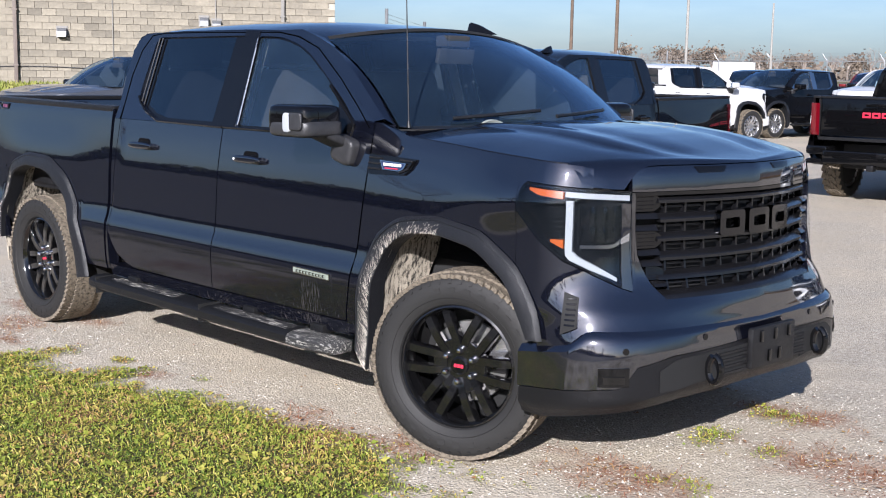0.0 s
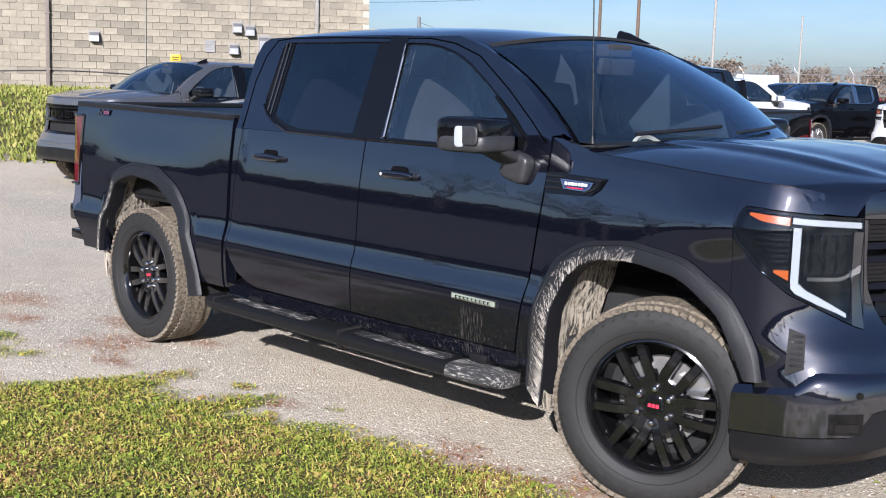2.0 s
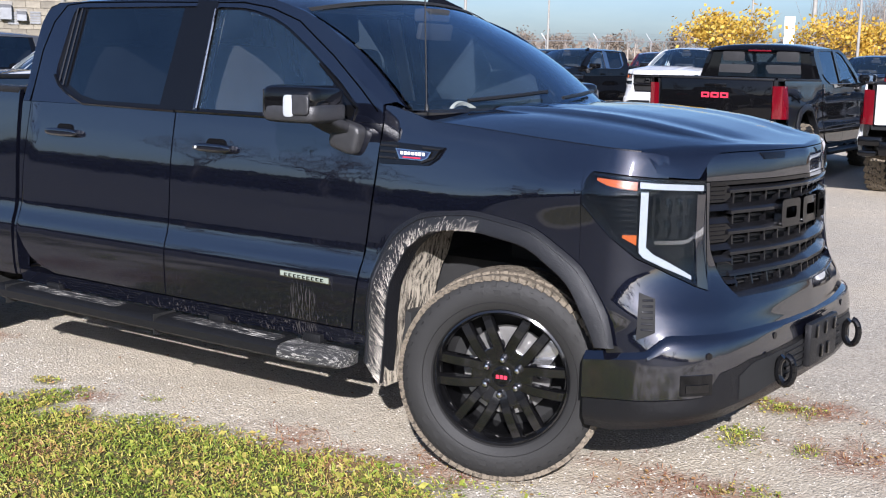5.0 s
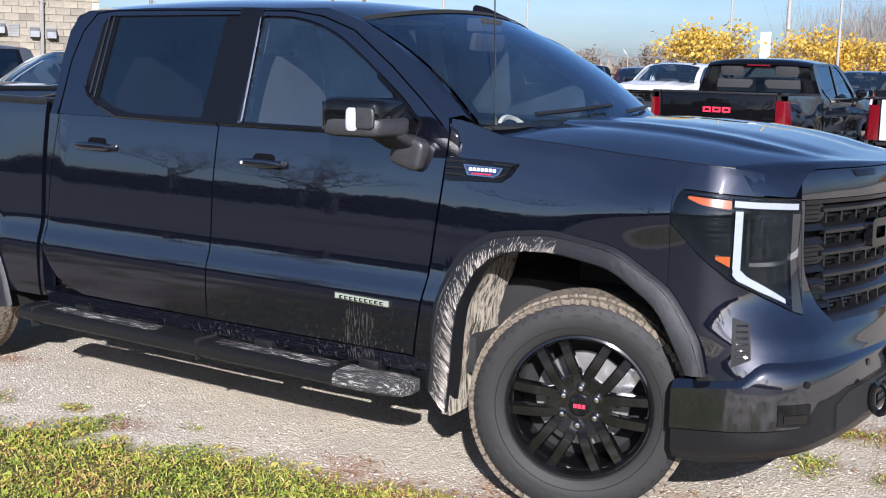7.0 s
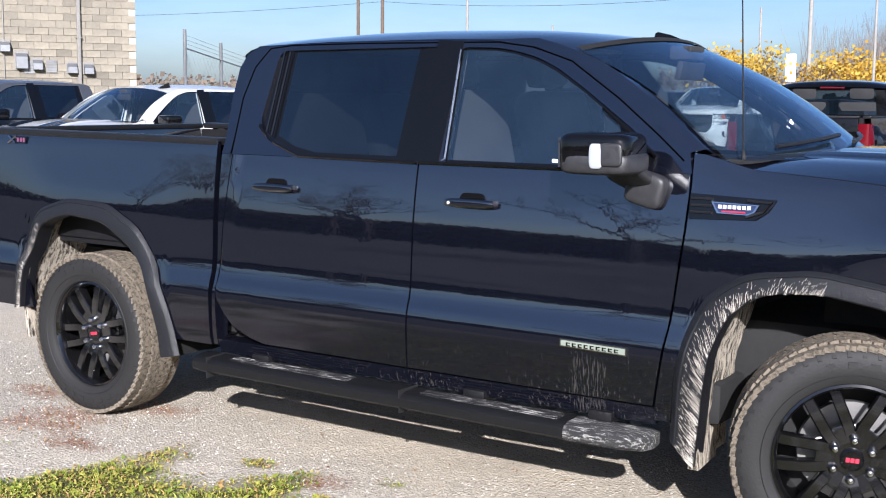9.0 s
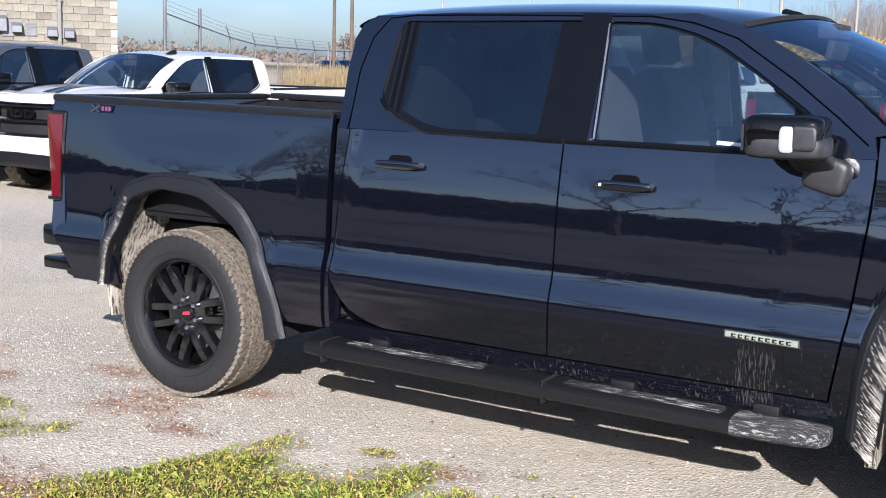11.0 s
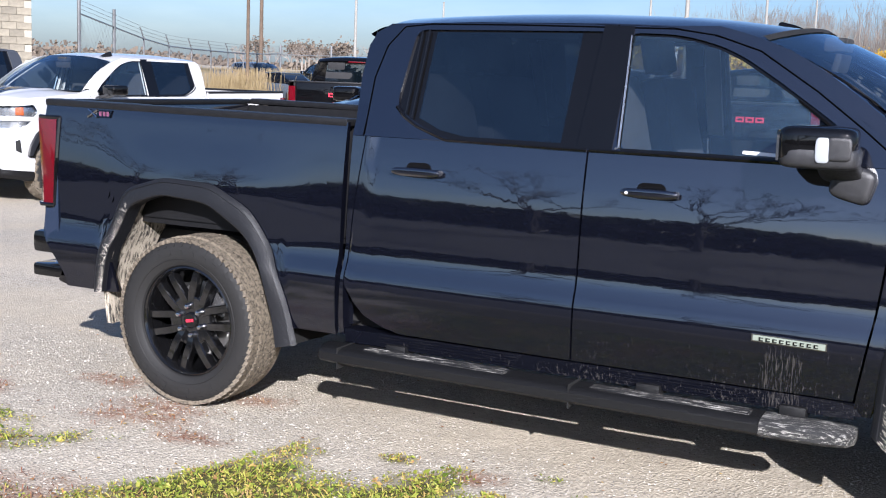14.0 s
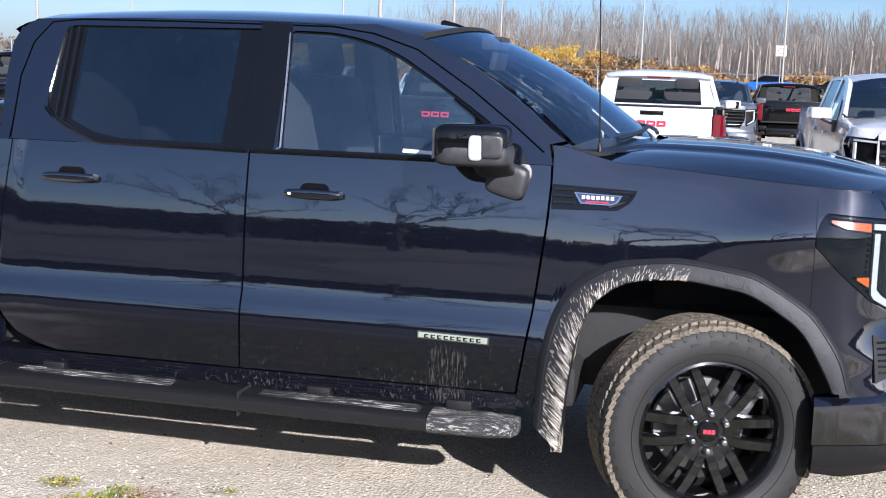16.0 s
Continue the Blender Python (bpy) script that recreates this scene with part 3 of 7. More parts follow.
def add_wheel(truck, x, y, steer, hero, rim_mat, spin=0.0, z=0.408):
    key = (hero, rim_mat.name)
    if key not in WHEELS:
        WHEELS[key] = wheel_meshes(hero, rim_mat, key)
    ms = WHEELS[key]
    w = new("wheel", ms["tyre"])
    w.name = "wheel"
    w.parent = truck
    w.matrix_basis = pose(x, y, z, 0, 0, steer + (180 if y > 0 else 0)) @ pose(0, 0, 0, 0, spin, 0)

    def sub(name, m=None):
        o = new(name, ms[name])
        o.parent = w
        if m is not None:
            o.matrix_basis = m
        return o
    for name in ("tread", "barrel", "hub", "centre_cap", "cap_mark", "brake_disc", "dust_shield"):
        if hero or name in ("tread", "barrel", "hub", "brake_disc", "dust_shield"):
            sub(name)
    for k in range(6):
        sub("spoke", pose(0, 0, 0, 0, 60 * k, 0))
        if hero:
            a = radians(60 * k + 30)
            sub("lug_nut", pose(0.069 * math.cos(a), 0, 0.069 * math.sin(a)))
    if hero:
        sub("brake_caliper")
    return w


def seat_mesh(w=0.52):
    bm = bmesh.new()
    box(bm, (0.05, 0, 0.10), (0.54, w, 0.20), None, 0.06)
    box(bm, (-0.24, 0, 0.46), (0.18, w, 0.66), Matrix.Rotation(-0.22, 3, 'Y'), 0.07)
    box(bm, (-0.34, 0, 0.90), (0.11, w * 0.52, 0.20), Matrix.Rotation(-0.2, 3, 'Y'), 0.045)
    return bm


def xdoor(z):
    return interp(z, (0.42, 0.79, 1.13, 1.28, 1.45), (1.180, 1.237, 1.274, 1.281, 1.275))


def rear_edge(z):
    return interp(z, (0.45, 0.72, 1.0, 1.28, 1.45), (-0.985, -0.988, -0.972, -0.940, -0.925))


def upper(sign, extra=0.0):
    """The plane of the side windows and their frames."""
    def fn(x, z, off):
        return Vector((x, sign * (0.909 - (z - 1.345) * 0.330 + off + extra), z))
    return fn


CAB_OUT = ((-1.005, 1.345), (-1.022, 1.60), (-1.015, 1.74), (-0.985, 1.80), (-0.92, 1.838), (-0.5, 1.85), (0.10, 1.852), (0.38, 1.846), (0.55, 1.824), (0.735, 1.768), (0.965, 1.622), (1.145, 1.494), (1.264, 1.420), (1.282, 1.345))
WIN_R = ((-0.785, 1.814), (0.115, 1.820), (0.085, 1.347), (-0.546, 1.352), (-0.70, 1.408), (-0.775, 1.450), (-0.820, 1.49))
WIN_F = ((0.190, 1.816), (0.37, 1.812), (0.46, 1.798), (0.57, 1.769), (0.668, 1.726), (0.81, 1.640), (1.03, 1.495), (1.125, 1.415), (1.12, 1.347), (0.205, 1.347))


def windscreen(u, v):
    """u: -1 right to 1 left; v: 0 base to 1 top."""
    k = 1 - u * u
    b = Vector((1.375 + 0.23 * k, 0.83 * u, 1.400 + 0.012 * k))
    t = Vector((0.715 + 0.10 * k, 0.715 * u, 1.802 + 0.062 * k))
    p = b + (t - b) * v
    p.x += 0.030 * math.sin(math.pi * v)
    p.z += 0.030 * math.sin(math.pi * v)
    return p


def edge_z(x):
    """Height of the crease where the fender's side turns into the hood."""
    return interp(x, (1.20, 1.30, 1.40, 1.5, 1.75, 2.0, 2.2, 2.4, 2.50), (1.422, 1.415, 1.388, 1.364, 1.347, 1.327, 1.315, 1.303, 1.292))


def hood_edge(x):
    """Half width of the hood."""
    y = half_width(min(x, 2.33), edge_z(x))
    if x > 2.33:
        y += interp(x, [q[0] for q in PLAN], [q[1] for q in PLAN]) - 0.9505 - interp(x, (2.33, 2.40, 2.50), (0.0, 0.018, 0.06))
    return y - 0.007


def hood_z(x, w):
    top = interp(x, (1.40, 1.52, 1.65, 1.88, 2.07, 2.25, 2.47, 2.60, 2.68, 2.74), (1.400, 1.412, 1.420, 1.418, 1.407, 1.387, 1.348, 1.324, 1.311, 1.300))
    e = min(top, edge_z(x) + 0.003)
    k = min(1.0, max(0.0, (w - 0.44) / 0.436))
    z = e + (top - e) * (1 - k ** 1.7)
    fade = smooth01(2.60, 2.35, x)
    z += (0.009 * smooth01(0.530, 0.488, w) - 0.009 * math.exp(-((w - 0.565) / 0.035) ** 2)) * fade
    z -= 0.010 * smooth01(0.44, 0.40, w) * smooth01(0.26, 0.31, w) * smooth01(2.62, 2.50, x)
    return z


def lamp_hi(s):
    return interp(s, (0.024, 0.032, 0.055, 0.11, 0.30, 0.556), (1.150, 1.185, 1.224, 1.222, 1.208, 1.199))


def lamp_lo(s):
    return interp(s, (0.024, 0.044, 0.082, 0.130, 0.231, 0.36, 0.50, 0.556), (1.112, 1.094, 1.053, 1.006, 0.926, 0.872, 0.820, 0.804))


def grille_lo(s):
    """The lower edge of the grille's opening."""
    return interp(min(s, 2 * NOSE - s), (0.574, 0.579, 0.592, 0.620, 0.656, 0.708, 0.90, 1.28), (1.192, 1.02, 0.940, 0.885, 0.825, 0.773, 0.768, 0.764))


def ledge(s):
    """The upper edge of the bumper, which drops at its ends."""
    return interp(min(s, 2 * NOSE - s), (0.06, 0.25, 0.285, 0.335, 0.36, 0.725, 1.28), (0.570, 0.600, 0.608, 0.655, 0.667, 0.664, 0.656))


def valance(s):
    """Where the painted bumper ends and the black plastic begins."""
    return interp(min(s, 2 * NOSE - s), (0.06, 0.38, 0.47, 0.53, 0.68, 1.08, 1.28), (0.402, 0.436, 0.444, 0.525, 0.557, 0.566, 0.570))


def pod(bm, c, size, m=None, power=3.2, nu=28, nv=16):
    """A rounded block (superellipsoid) at c."""
    f = lambda v: math.copysign(abs(v) ** (2 / power), v)
    rings = []
    for j in range(1, nv):
        b = -math.pi / 2 + math.pi * j / nv
        ring = []
        for i in range(nu):
            a = 2 * math.pi * i / nu
            v = Vector((size[0] / 2 * f(math.cos(b)) * f(math.cos(a)), size[1] / 2 * f(math.cos(b)) * f(math.sin(a)), size[2] / 2 * f(math.sin(b))))
            ring.append(bm.verts.new(((m @ v) if m is not None else v) + Vector(c)))
        rings.append(ring)
    for p, q in zip(rings, rings[1:]):
        for i in range(nu):
            j = (i + 1) % nu
            bm.faces.new((p[i], p[j], q[j], q[i]))
    bm.faces.new(rings[0][::-1])
    bm.faces.new(rings[-1])
    return bm


def pickup(name, label, color, m, hero=False, rim=None, steer=0.0, face="bars", stripes=False, group="", trim=None):
    truck = thing(name, label, "pickup truck", group, "", m)
    rim = rim or RIM_BLACK
    trim = trim or GLOSS_BLACK
    N = 1.0 if hero else 0.5
    k = lambda n: max(4, int(n * N))

    # chassis and inside
    bm = boxes([((-0.05, 0, 0.62), (4.9, 1.2, 0.34)), ((0.15, 0, 0.50), (2.5, 1.70, 0.16)), ((2.05, 0, 0.85), (0.8, 1.0, 0.5))], 0.03)
    part("underbody", bm, BODY_DARK, truck)
    part("cab_floor", boxes([((0.15, 0, 0.72), (2.2, 1.72, 0.10)), ((1.30, 0, 0.98), (0.10, 1.66, 0.80))]), INTERIOR, truck)
    part("headliner", boxes([((-0.30, 0, 1.838), (1.2, 1.10, 0.016))]), INTERIOR_LIGHT if hero else INTERIOR, truck)
    for x, y, w in ((0.28, -0.42, 0.54), (0.28, 0.42, 0.54), (-0.62, -0.40, 0.66), (-0.62, 0.40, 0.66)):
        s = part("seat", seat_mesh(w), INTERIOR, truck)
        s.matrix_basis = pose(x, y, 0.86 if x > 0 else 0.84)
    bm = boxes([((1.18, 0, 1.22), (0.34, 1.60, 0.24)), ((1.02, 0, 1.05), (0.20, 0.36, 0.40))], 0.05)
    part("dashboard", bm, INTERIOR, truck)
    bm = bmesh.new()
    lathe(bm, [(0.185, 0.0), (0.197, 0.014), (0.185, 0.028), (0.172, 0.014)], 32, close=True)
    box(bm, (0, 0.02, 0), (0.34, 0.02, 0.05))
    box(bm, (0, 0.02, -0.08), (0.05, 0.02, 0.16))
    o = part("steering_wheel", bm, WRAP if hero else INTERIOR, truck, "steering wheel in pale protective wrap" if hero else "")
    o.matrix_basis = pose(0.86, 0.42, 1.22, 0, 0, 90) @ pose(0, 0, 0, -25, 0, 0)

    for sign in (-1, 1):
        # fender
        zt = edge_z
        mid = [((a[0] + b[0]) / 2, (a[1] + b[1]) / 2) for a, b in zip(ARCH_F_IN, ARCH_F_OUT)]
        bm = side_panel(lambda z: xdoor(z) + 0.006, lambda z: 2.222, lambda x: arch_z(x, mid, 0.44), zt, sign, k(64), k(18))
        part("front_fender", bm, color, truck)
        S = (lambda s: s) if sign < 0 else (lambda s: 2 * NOSE - s)
        bm = shell(bmesh.new(), lambda s, z, off: nose(S(s), z, off - 0.005 * smooth01(0.302, 0.335, s)), spread(0.0235, 0.350, k(28)), lambda s: lamp_hi(s) + 0.004, lambda s: interp(s, (0.02, 0.24, 0.29, 0.350), (1.3145, 1.300, 1.296, 1.285)), 7, 0.02)
        part("fender_tip", bm, color, truck)
        bm = shell(bmesh.new(), lambda s, z, off: nose(S(s), z, off - 0.012 * smooth01(0.74, 0.66, z)), spread(0.0235, 0.5565, k(44)), lambda s: max(ledge(s) - 0.02, arch_z(plan_at(s).x, mid, 0.54)), lambda s: lamp_lo(s) - 0.004, 14, 0.02)
        part("bumper_cheek", bm, color, truck)
        # doors
        zl = lambda x: interp(x, (-1.0, -0.985, -0.93, -0.88, -0.79, -0.70, 0.09), (0.74, 0.70, 0.615, 0.563, 0.522, 0.499, 0.496))
        for dn, xl, xr, lo in (("rear_door", rear_edge, lambda z: 0.086, zl), ("front_door", lambda z: 0.094, lambda z: xdoor(z) - 0.003, lambda x: 0.496)):
            d = part(dn, side_panel(xl, xr, lo, lambda x: 1.343, sign, k(44), k(26)), color, truck)
            hx = -0.665 if dn == "rear_door" else 0.37
            hz = 1.205 if dn == "rear_door" else 1.192
            hy = half_width(hx, hz)
            bm = bmesh.new()
            pl = rounded([(-0.075, -0.022), (0.075, -0.022), (0.05, 0.040), (-0.05, 0.040)], 0.02) if hero else [(-0.07, -0.02), (0.07, -0.02), (0.07, 0.03), (-0.07, 0.03)]
            plate(bm, lambda u, v, off: Vector((hx + u, sign * (hy + 0.002 + off), hz + v)), pl, (), 0.006)
            part("handle_recess", bm, GLOSS_BLACK, d)
            bm = pod(bmesh.new(), (hx, sign * (hy + 0.030), hz), (0.232, 0.026, 0.038), None, 3.0)
            box(bm, (hx - 0.095, sign * (hy + 0.012), hz), (0.028, 0.036, 0.030), None, 0.008)
            box(bm, (hx + 0.095, sign * (hy + 0.012), hz), (0.028, 0.036, 0.030), None, 0.008)
            part("handle", bm, color, d)
            if hero and dn == "front_door":
                bm = tube(bmesh.new(), (hx - 0.088, sign * (hy + 0.040), hz), (hx - 0.088, sign * (hy + 0.044), hz), 0.006)
                part("lock_button", bm, WHITE_MARK, d)
        # rocker
        bm = side_panel(lambda z: -0.985, lambda z: 1.195, lambda x: 0.425, lambda x: 0.489, sign, k(30), 3, 0.10)
        part("rocker_panel", bm, color, truck)
        # cab corner behind the rear door
        bm = side_panel(lambda z: -1.004 - 0.012 * smooth01(0.9, 0.5, z), lambda z: rear_edge(z) - 0.006, lambda x: 0.46, lambda x: 1.343, sign, 4, k(20), 0.06)
        part("cab_corner", bm, color, truck)
        # window frames and glass
        fn = upper(sign)
        wr, wf = (rounded(WIN_R, 0.05), rounded(WIN_F, 0.04)) if hero else (list(WIN_R), list(WIN_F))
        bm = plate(bmesh.new(), fn, list(CAB_OUT), (wr, wf), 0.06)
        part("cab_side_frame", bm, color, truck, "", False)
        f2 = upper(sign, -0.012)
        pane_r = [(-0.694, 1.805), (-0.018, 1.812), (-0.036, 1.364), (-0.474, 1.366), (-0.60, 1.388), (-0.705, 1.434)]
        pane_f = [(0.202, 1.804), (0.36, 1.800), (0.45, 1.786), (0.56, 1.756), (0.655, 1.714), (0.80, 1.628), (0.967, 1.520), (0.990, 1.358), (0.220, 1.358)]
        wnd = part("rear_door_window", plate(bmesh.new(), f2, [(-0.80, 1.822), (0.12, 1.828), (0.09, 1.340), (-0.56, 1.344), (-0.72, 1.395), (-0.83, 1.47)], (pane_r,), 0.01), trim, truck, "gloss black window surround", False)
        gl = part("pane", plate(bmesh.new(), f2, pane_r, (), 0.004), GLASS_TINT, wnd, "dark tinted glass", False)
        gl.visible_shadow = False
        wnd = part("front_door_window", plate(bmesh.new(), f2, [(0.182, 1.824), (0.375, 1.820), (0.47, 1.805), (0.58, 1.776), (0.68, 1.733), (0.82, 1.648), (1.04, 1.501), (1.13, 1.425), (1.13, 1.340), (0.198, 1.340)], (pane_f,), 0.01), trim, truck, "gloss black window surround", False)
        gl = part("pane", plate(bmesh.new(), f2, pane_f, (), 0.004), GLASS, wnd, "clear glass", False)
        gl.visible_shadow = False
        bm = plate(bmesh.new(), upper(sign, 0.003), [(0.075, 1.846), (0.205, 1.842), (0.190, 1.35), (0.040 if hero else 0.05, 1.35)], (), 0.004)
        part("pillar_trim", bm, trim, truck, "gloss black door pillar trim", False)
        # moulding under the windows
        for line in (((-0.815, 1.478), (-0.77, 1.436), (-0.70, 1.398), (-0.55, 1.348), (0.084, 1.342)), ((0.096, 1.343), (1.13, 1.343), (1.14, 1.40), (0.89, 1.575))):
            part("window_moulding", pipe(bmesh.new(), [fn(*q, 0.003) for q in line], 0.008, 6), GLOSS_BLACK, truck)
        if hero:
            for dx in (0.0, 0.034):
                part("quarter_trim", tube(bmesh.new(), fn(-0.770 + dx, 1.448 - dx * 0.5, 0.002), fn(-0.760 + dx, 1.810, 0.002), 0.005, None, 6), GLOSS_BLACK, truck, "thin gloss black upright strip")
            # door gap lines of the upper cab
            for line in (((-0.955, 1.35), (-0.955, 1.60), (-0.92, 1.74), (-0.85, 1.825), (-0.72, 1.838), (-0.3, 1.840), (0.37, 1.834), (0.54, 1.811), (0.72, 1.754), (0.95, 1.610), (1.13, 1.480), (1.245, 1.390)), ((0.134, 1.845), (0.092, 1.35))):
                part("door_gap", pipe(bmesh.new(), [fn(*q, -0.001) for q in line], 0.004, 6), GAP, truck)
        if hero:
            for x0, x1 in ((0.105, 0.185), (-0.86, -0.80)):
                part("inner_pillar_trim", plate(bmesh.new(), upper(sign, -0.07), [(x0, 1.36), (x1, 1.36), (x1 - 0.01, 1.81), (x0 - 0.01, 1.81)], (), 0.02), INTERIOR_LIGHT, truck, "pale inner pillar trim", False)
            # sunlit sheen on the channel's rubber, put in as a bright metal line
            part("belt_trim", pipe(bmesh.new(), [fn(0.20, 1.356, 0.0), fn(0.215, 1.360, 0.0), fn(0.196, 1.806, 0.0)], 0.0045, 6), ALLOY, truck, "thin window channel edge, its sunlit sheen put in as bright metal")
        # A pillar beside the windscreen
        bm = bmesh.new()
        outer = [(0.38, 1.846), (0.55, 1.824), (0.735, 1.768), (0.965, 1.622), (1.145, 1.494), (1.264, 1.420)]
        rows = []
        for i, q in enumerate(resample(outer, 10)):
            a = fn(q.x, q.y, 0.0)
            b = windscreen(sign, 1.0 - i / 9) + Vector((-0.02, 0, 0.004))
            mdl = (a + b) / 2 + Vector((0.012, sign * 0.014, 0.022))
            rows.append([bm.verts.new(v) for v in (a, mdl, b, b + Vector((-0.03, 0, -0.03)))])
        for a, b in zip(rows, rows[1:]):
            for j in range(3):
                bm.faces.new((a[j], a[j + 1], b[j + 1], b[j]))
        part("windscreen_pillar", bm, color, truck)
        # bed side
        mid = [((a[0] + b[0]) / 2, (a[1] + b[1]) / 2) for a, b in zip(ARCH_R_IN, ARCH_R_OUT)]
        top = lambda x: interp(x, (-2.86, -1.0), (1.416, 1.398))
        bot = lambda x: arch_z(x, mid, 0.455 if x > -1.8 else 0.50)
        bm = side_panel(lambda z: -2.748 - 0.085 * smooth01(1.325, 1.345, z) - 0.055 * smooth01(0.905, 0.89, z) + 0.17 * smooth01(0.80, 0.5, z), lambda z: -1.036, bot, top, sign, k(64), k(26))
        part("bed_side", bm, color, truck)
        bm = bmesh.new()
        box(bm, (-1.94, sign * 0.865, 1.405), (1.80, 0.105, 0.035), Matrix.Rotation(0.0095, 3, 'Y'), 0.012)
        part("bed_rail_cap", bm, PLASTIC, truck)
        part("bed_inner_wall", boxes([((-1.94, sign * 0.81, 1.13), (1.80, 0.03, 0.52))]), PLASTIC, truck)
        # flares and liners
        part("front_wheel_flare", flare_mesh(ARCH_F_IN, ARCH_F_OUT, sign), FLARE, truck)
        part("rear_wheel_flare", flare_mesh(ARCH_R_IN, ARCH_R_OUT, sign), FLARE, truck)
        part("front_wheel_liner", liner_mesh(ARCH_F_IN, sign, 1.86, 0.36, 16, 40, False), LINER_DARK, truck)
        part("front_mud_liner", liner_mesh(ARCH_F_IN, sign, 1.86, 0.34, 0, 22, True), LINER if hero else LINER_DARK, truck, "wheel liner caked with pale dried mud")
        part("rear_wheel_liner", liner_mesh(ARCH_R_IN, sign, -1.86, 0.40, 10, 40, False), LINER_DARK, truck)
        part("rear_mud_liner", liner_mesh(ARCH_R_IN, sign, -1.86, 0.34, 0, 13, True), LINER if hero else LINER_DARK, truck, "wheel liner caked with pale dried mud")
        # mirror
        rz = Matrix.Rotation(sign * -0.10, 3, 'Z')
        mm = part("door_mirror", pod(bmesh.new(), (1.022, sign * 1.095, 1.424), (0.268, 0.252, 0.138), rz, 5.5, 40, 22), trim if hero or face == "wide" else color, truck)
        bm = pod(bmesh.new(), (1.08, sign * 1.00, 1.338), (0.15, 0.22, 0.050), Matrix.Rotation(sign * 0.38, 3, 'X'), 4.0)
        pod(bm, (1.120, sign * 0.935, 1.285), (0.150, 0.07, 0.128), Matrix.Rotation(0.25, 3, 'Y'), 4.5)
        part("mirror_arm", bm, SATIN, mm)
        part("mirror_glass", boxes([((0.898, sign * 1.100, 1.420), (0.010, 0.19, 0.105))]), MIRROR, mm)
        if hero:
            part("mirror_lower_shell", pod(bmesh.new(), (1.028, sign * 1.094, 1.385), (0.274, 0.258, 0.085), rz, 5.0, 40, 18), SATIN, mm, "satin grey lower mirror shell")
            part("mirror_panel", pod(bmesh.new(), (1.108, sign * 1.2165, 1.418), (0.085, 0.016, 0.080), rz, 5.0, 24, 12), SATIN, mm, "satin front face")
            part("mirror_lamp", pod(bmesh.new(), (1.055, sign * 1.2225, 1.412), (0.050, 0.016, 0.088), rz, 4.0), DRL, mm, "clear white side lamp")
        # tail lamp
        bm = bmesh.new()
        rows = []
        for i in range(9):
            z = 0.905 + 0.425 * i / 8
            lean = -0.012 * (z - 1.1) / 0.2
            rows.append([bm.verts.new(p) for p in ((-2.74 + lean, sign * (half_width(-2.74, z) + 0.004), z), (-2.83 + lean, sign * (half_width(-2.8, z) - 0.004), z), (-2.885 + lean, sign * 0.905, z), (-2.90 + lean, sign * 0.86, z), (-2.90 + lean, sign * 0.78, z))])
        for a, b in zip(rows, rows[1:]):
            for j in range(4):
                bm.faces.new((a[j], a[j + 1], b[j + 1], b[j]))
        bm.faces.new(rows[0])
        bm.faces.new(rows[-1][::-1])
        tl = part("tail_lamp", bm, RED_LENS, truck, "red tail lamp")
        if hero:
            edge = bmesh.new()
            for dz in (0.897, 1.338):
                pipe(edge, [Vector((-2.735, sign * (half_width(-2.74, dz) + 0.002), dz)), Vector((-2.83, sign * (half_width(-2.8, dz) - 0.002), dz)), Vector((-2.89, sign * 0.90, dz))], 0.011, 6)
            pipe(edge, [Vector((-2.735, sign * (half_width(-2.74, z) + 0.002), z)) for z in spread(0.897, 1.338, 8)], 0.010, 6)
            part("lamp_border", edge, GLOSS_BLACK, tl)
            part("lamp_divider", boxes([((-2.905, sign * 0.83, 1.12), (0.012, 0.03, 0.36))], 0.003), GLOSS_BLACK, tl)
        # rear bumper corner
        bm = box(bmesh.new(), (-2.78, sign * 0.80, 0.70), (0.26, 0.30, 0.12), None, 0.035)
        box(bm, (-2.80, sign * 0.82, 0.55), (0.25, 0.22, 0.07), None, 0.02)
        box(bm, (-2.69, sign * 0.86, 0.60), (0.08, 0.14, 0.22), Matrix.Rotation(0.25, 3, 'Y'), 0.02)
        part("bumper_corner", bm, GLOSS_BLACK if hero else trim, truck)
        # side step
        bm = bmesh.new()
        prof = ((0.972, 0.424), (1.060, 0.420), (1.088, 0.410), (1.099, 0.398), (1.098, 0.366), (1.085, 0.354), (0.975, 0.362))
        rows = []
        for x, sc in ((-1.075, 0.55), (-1.05, 0.92), (-0.98, 1.0), (-0.5, 1.0), (0, 1.0), (0.5, 1.0), (0.88, 1.0)):
            rows.append([bm.verts.new((x, sign * (0.955 + (y - 0.955) * sc - 0.0), 0.385 + (z - 0.385) * (0.6 + 0.4 * sc) - 0.012 * (x + 1) / 2)) for y, z in prof])
        for a, b in zip(rows, rows[1:]):
            for j in range(len(prof)):
                q = (j + 1) % len(prof)
                bm.faces.new((a[j], a[q], b[q], b[j]))
        bm.faces.new(rows[0])
        bm.faces.new(rows[-1][::-1])
        st = part("side_step", bm, BOARD, truck, "black running board streaked with dried mud")
        bm = bmesh.new()
        rows = []
        for x, sc in ((0.882, 1.0), (0.95, 1.005), (1.10, 0.97), (1.19, 0.82), (1.215, 0.5)):
            rows.append([bm.verts.new((x, sign * (0.955 + (y - 0.955) * sc), 0.38 + (z - 0.385) * (0.5 + 0.5 * sc) - 0.009)) for y, z in prof])
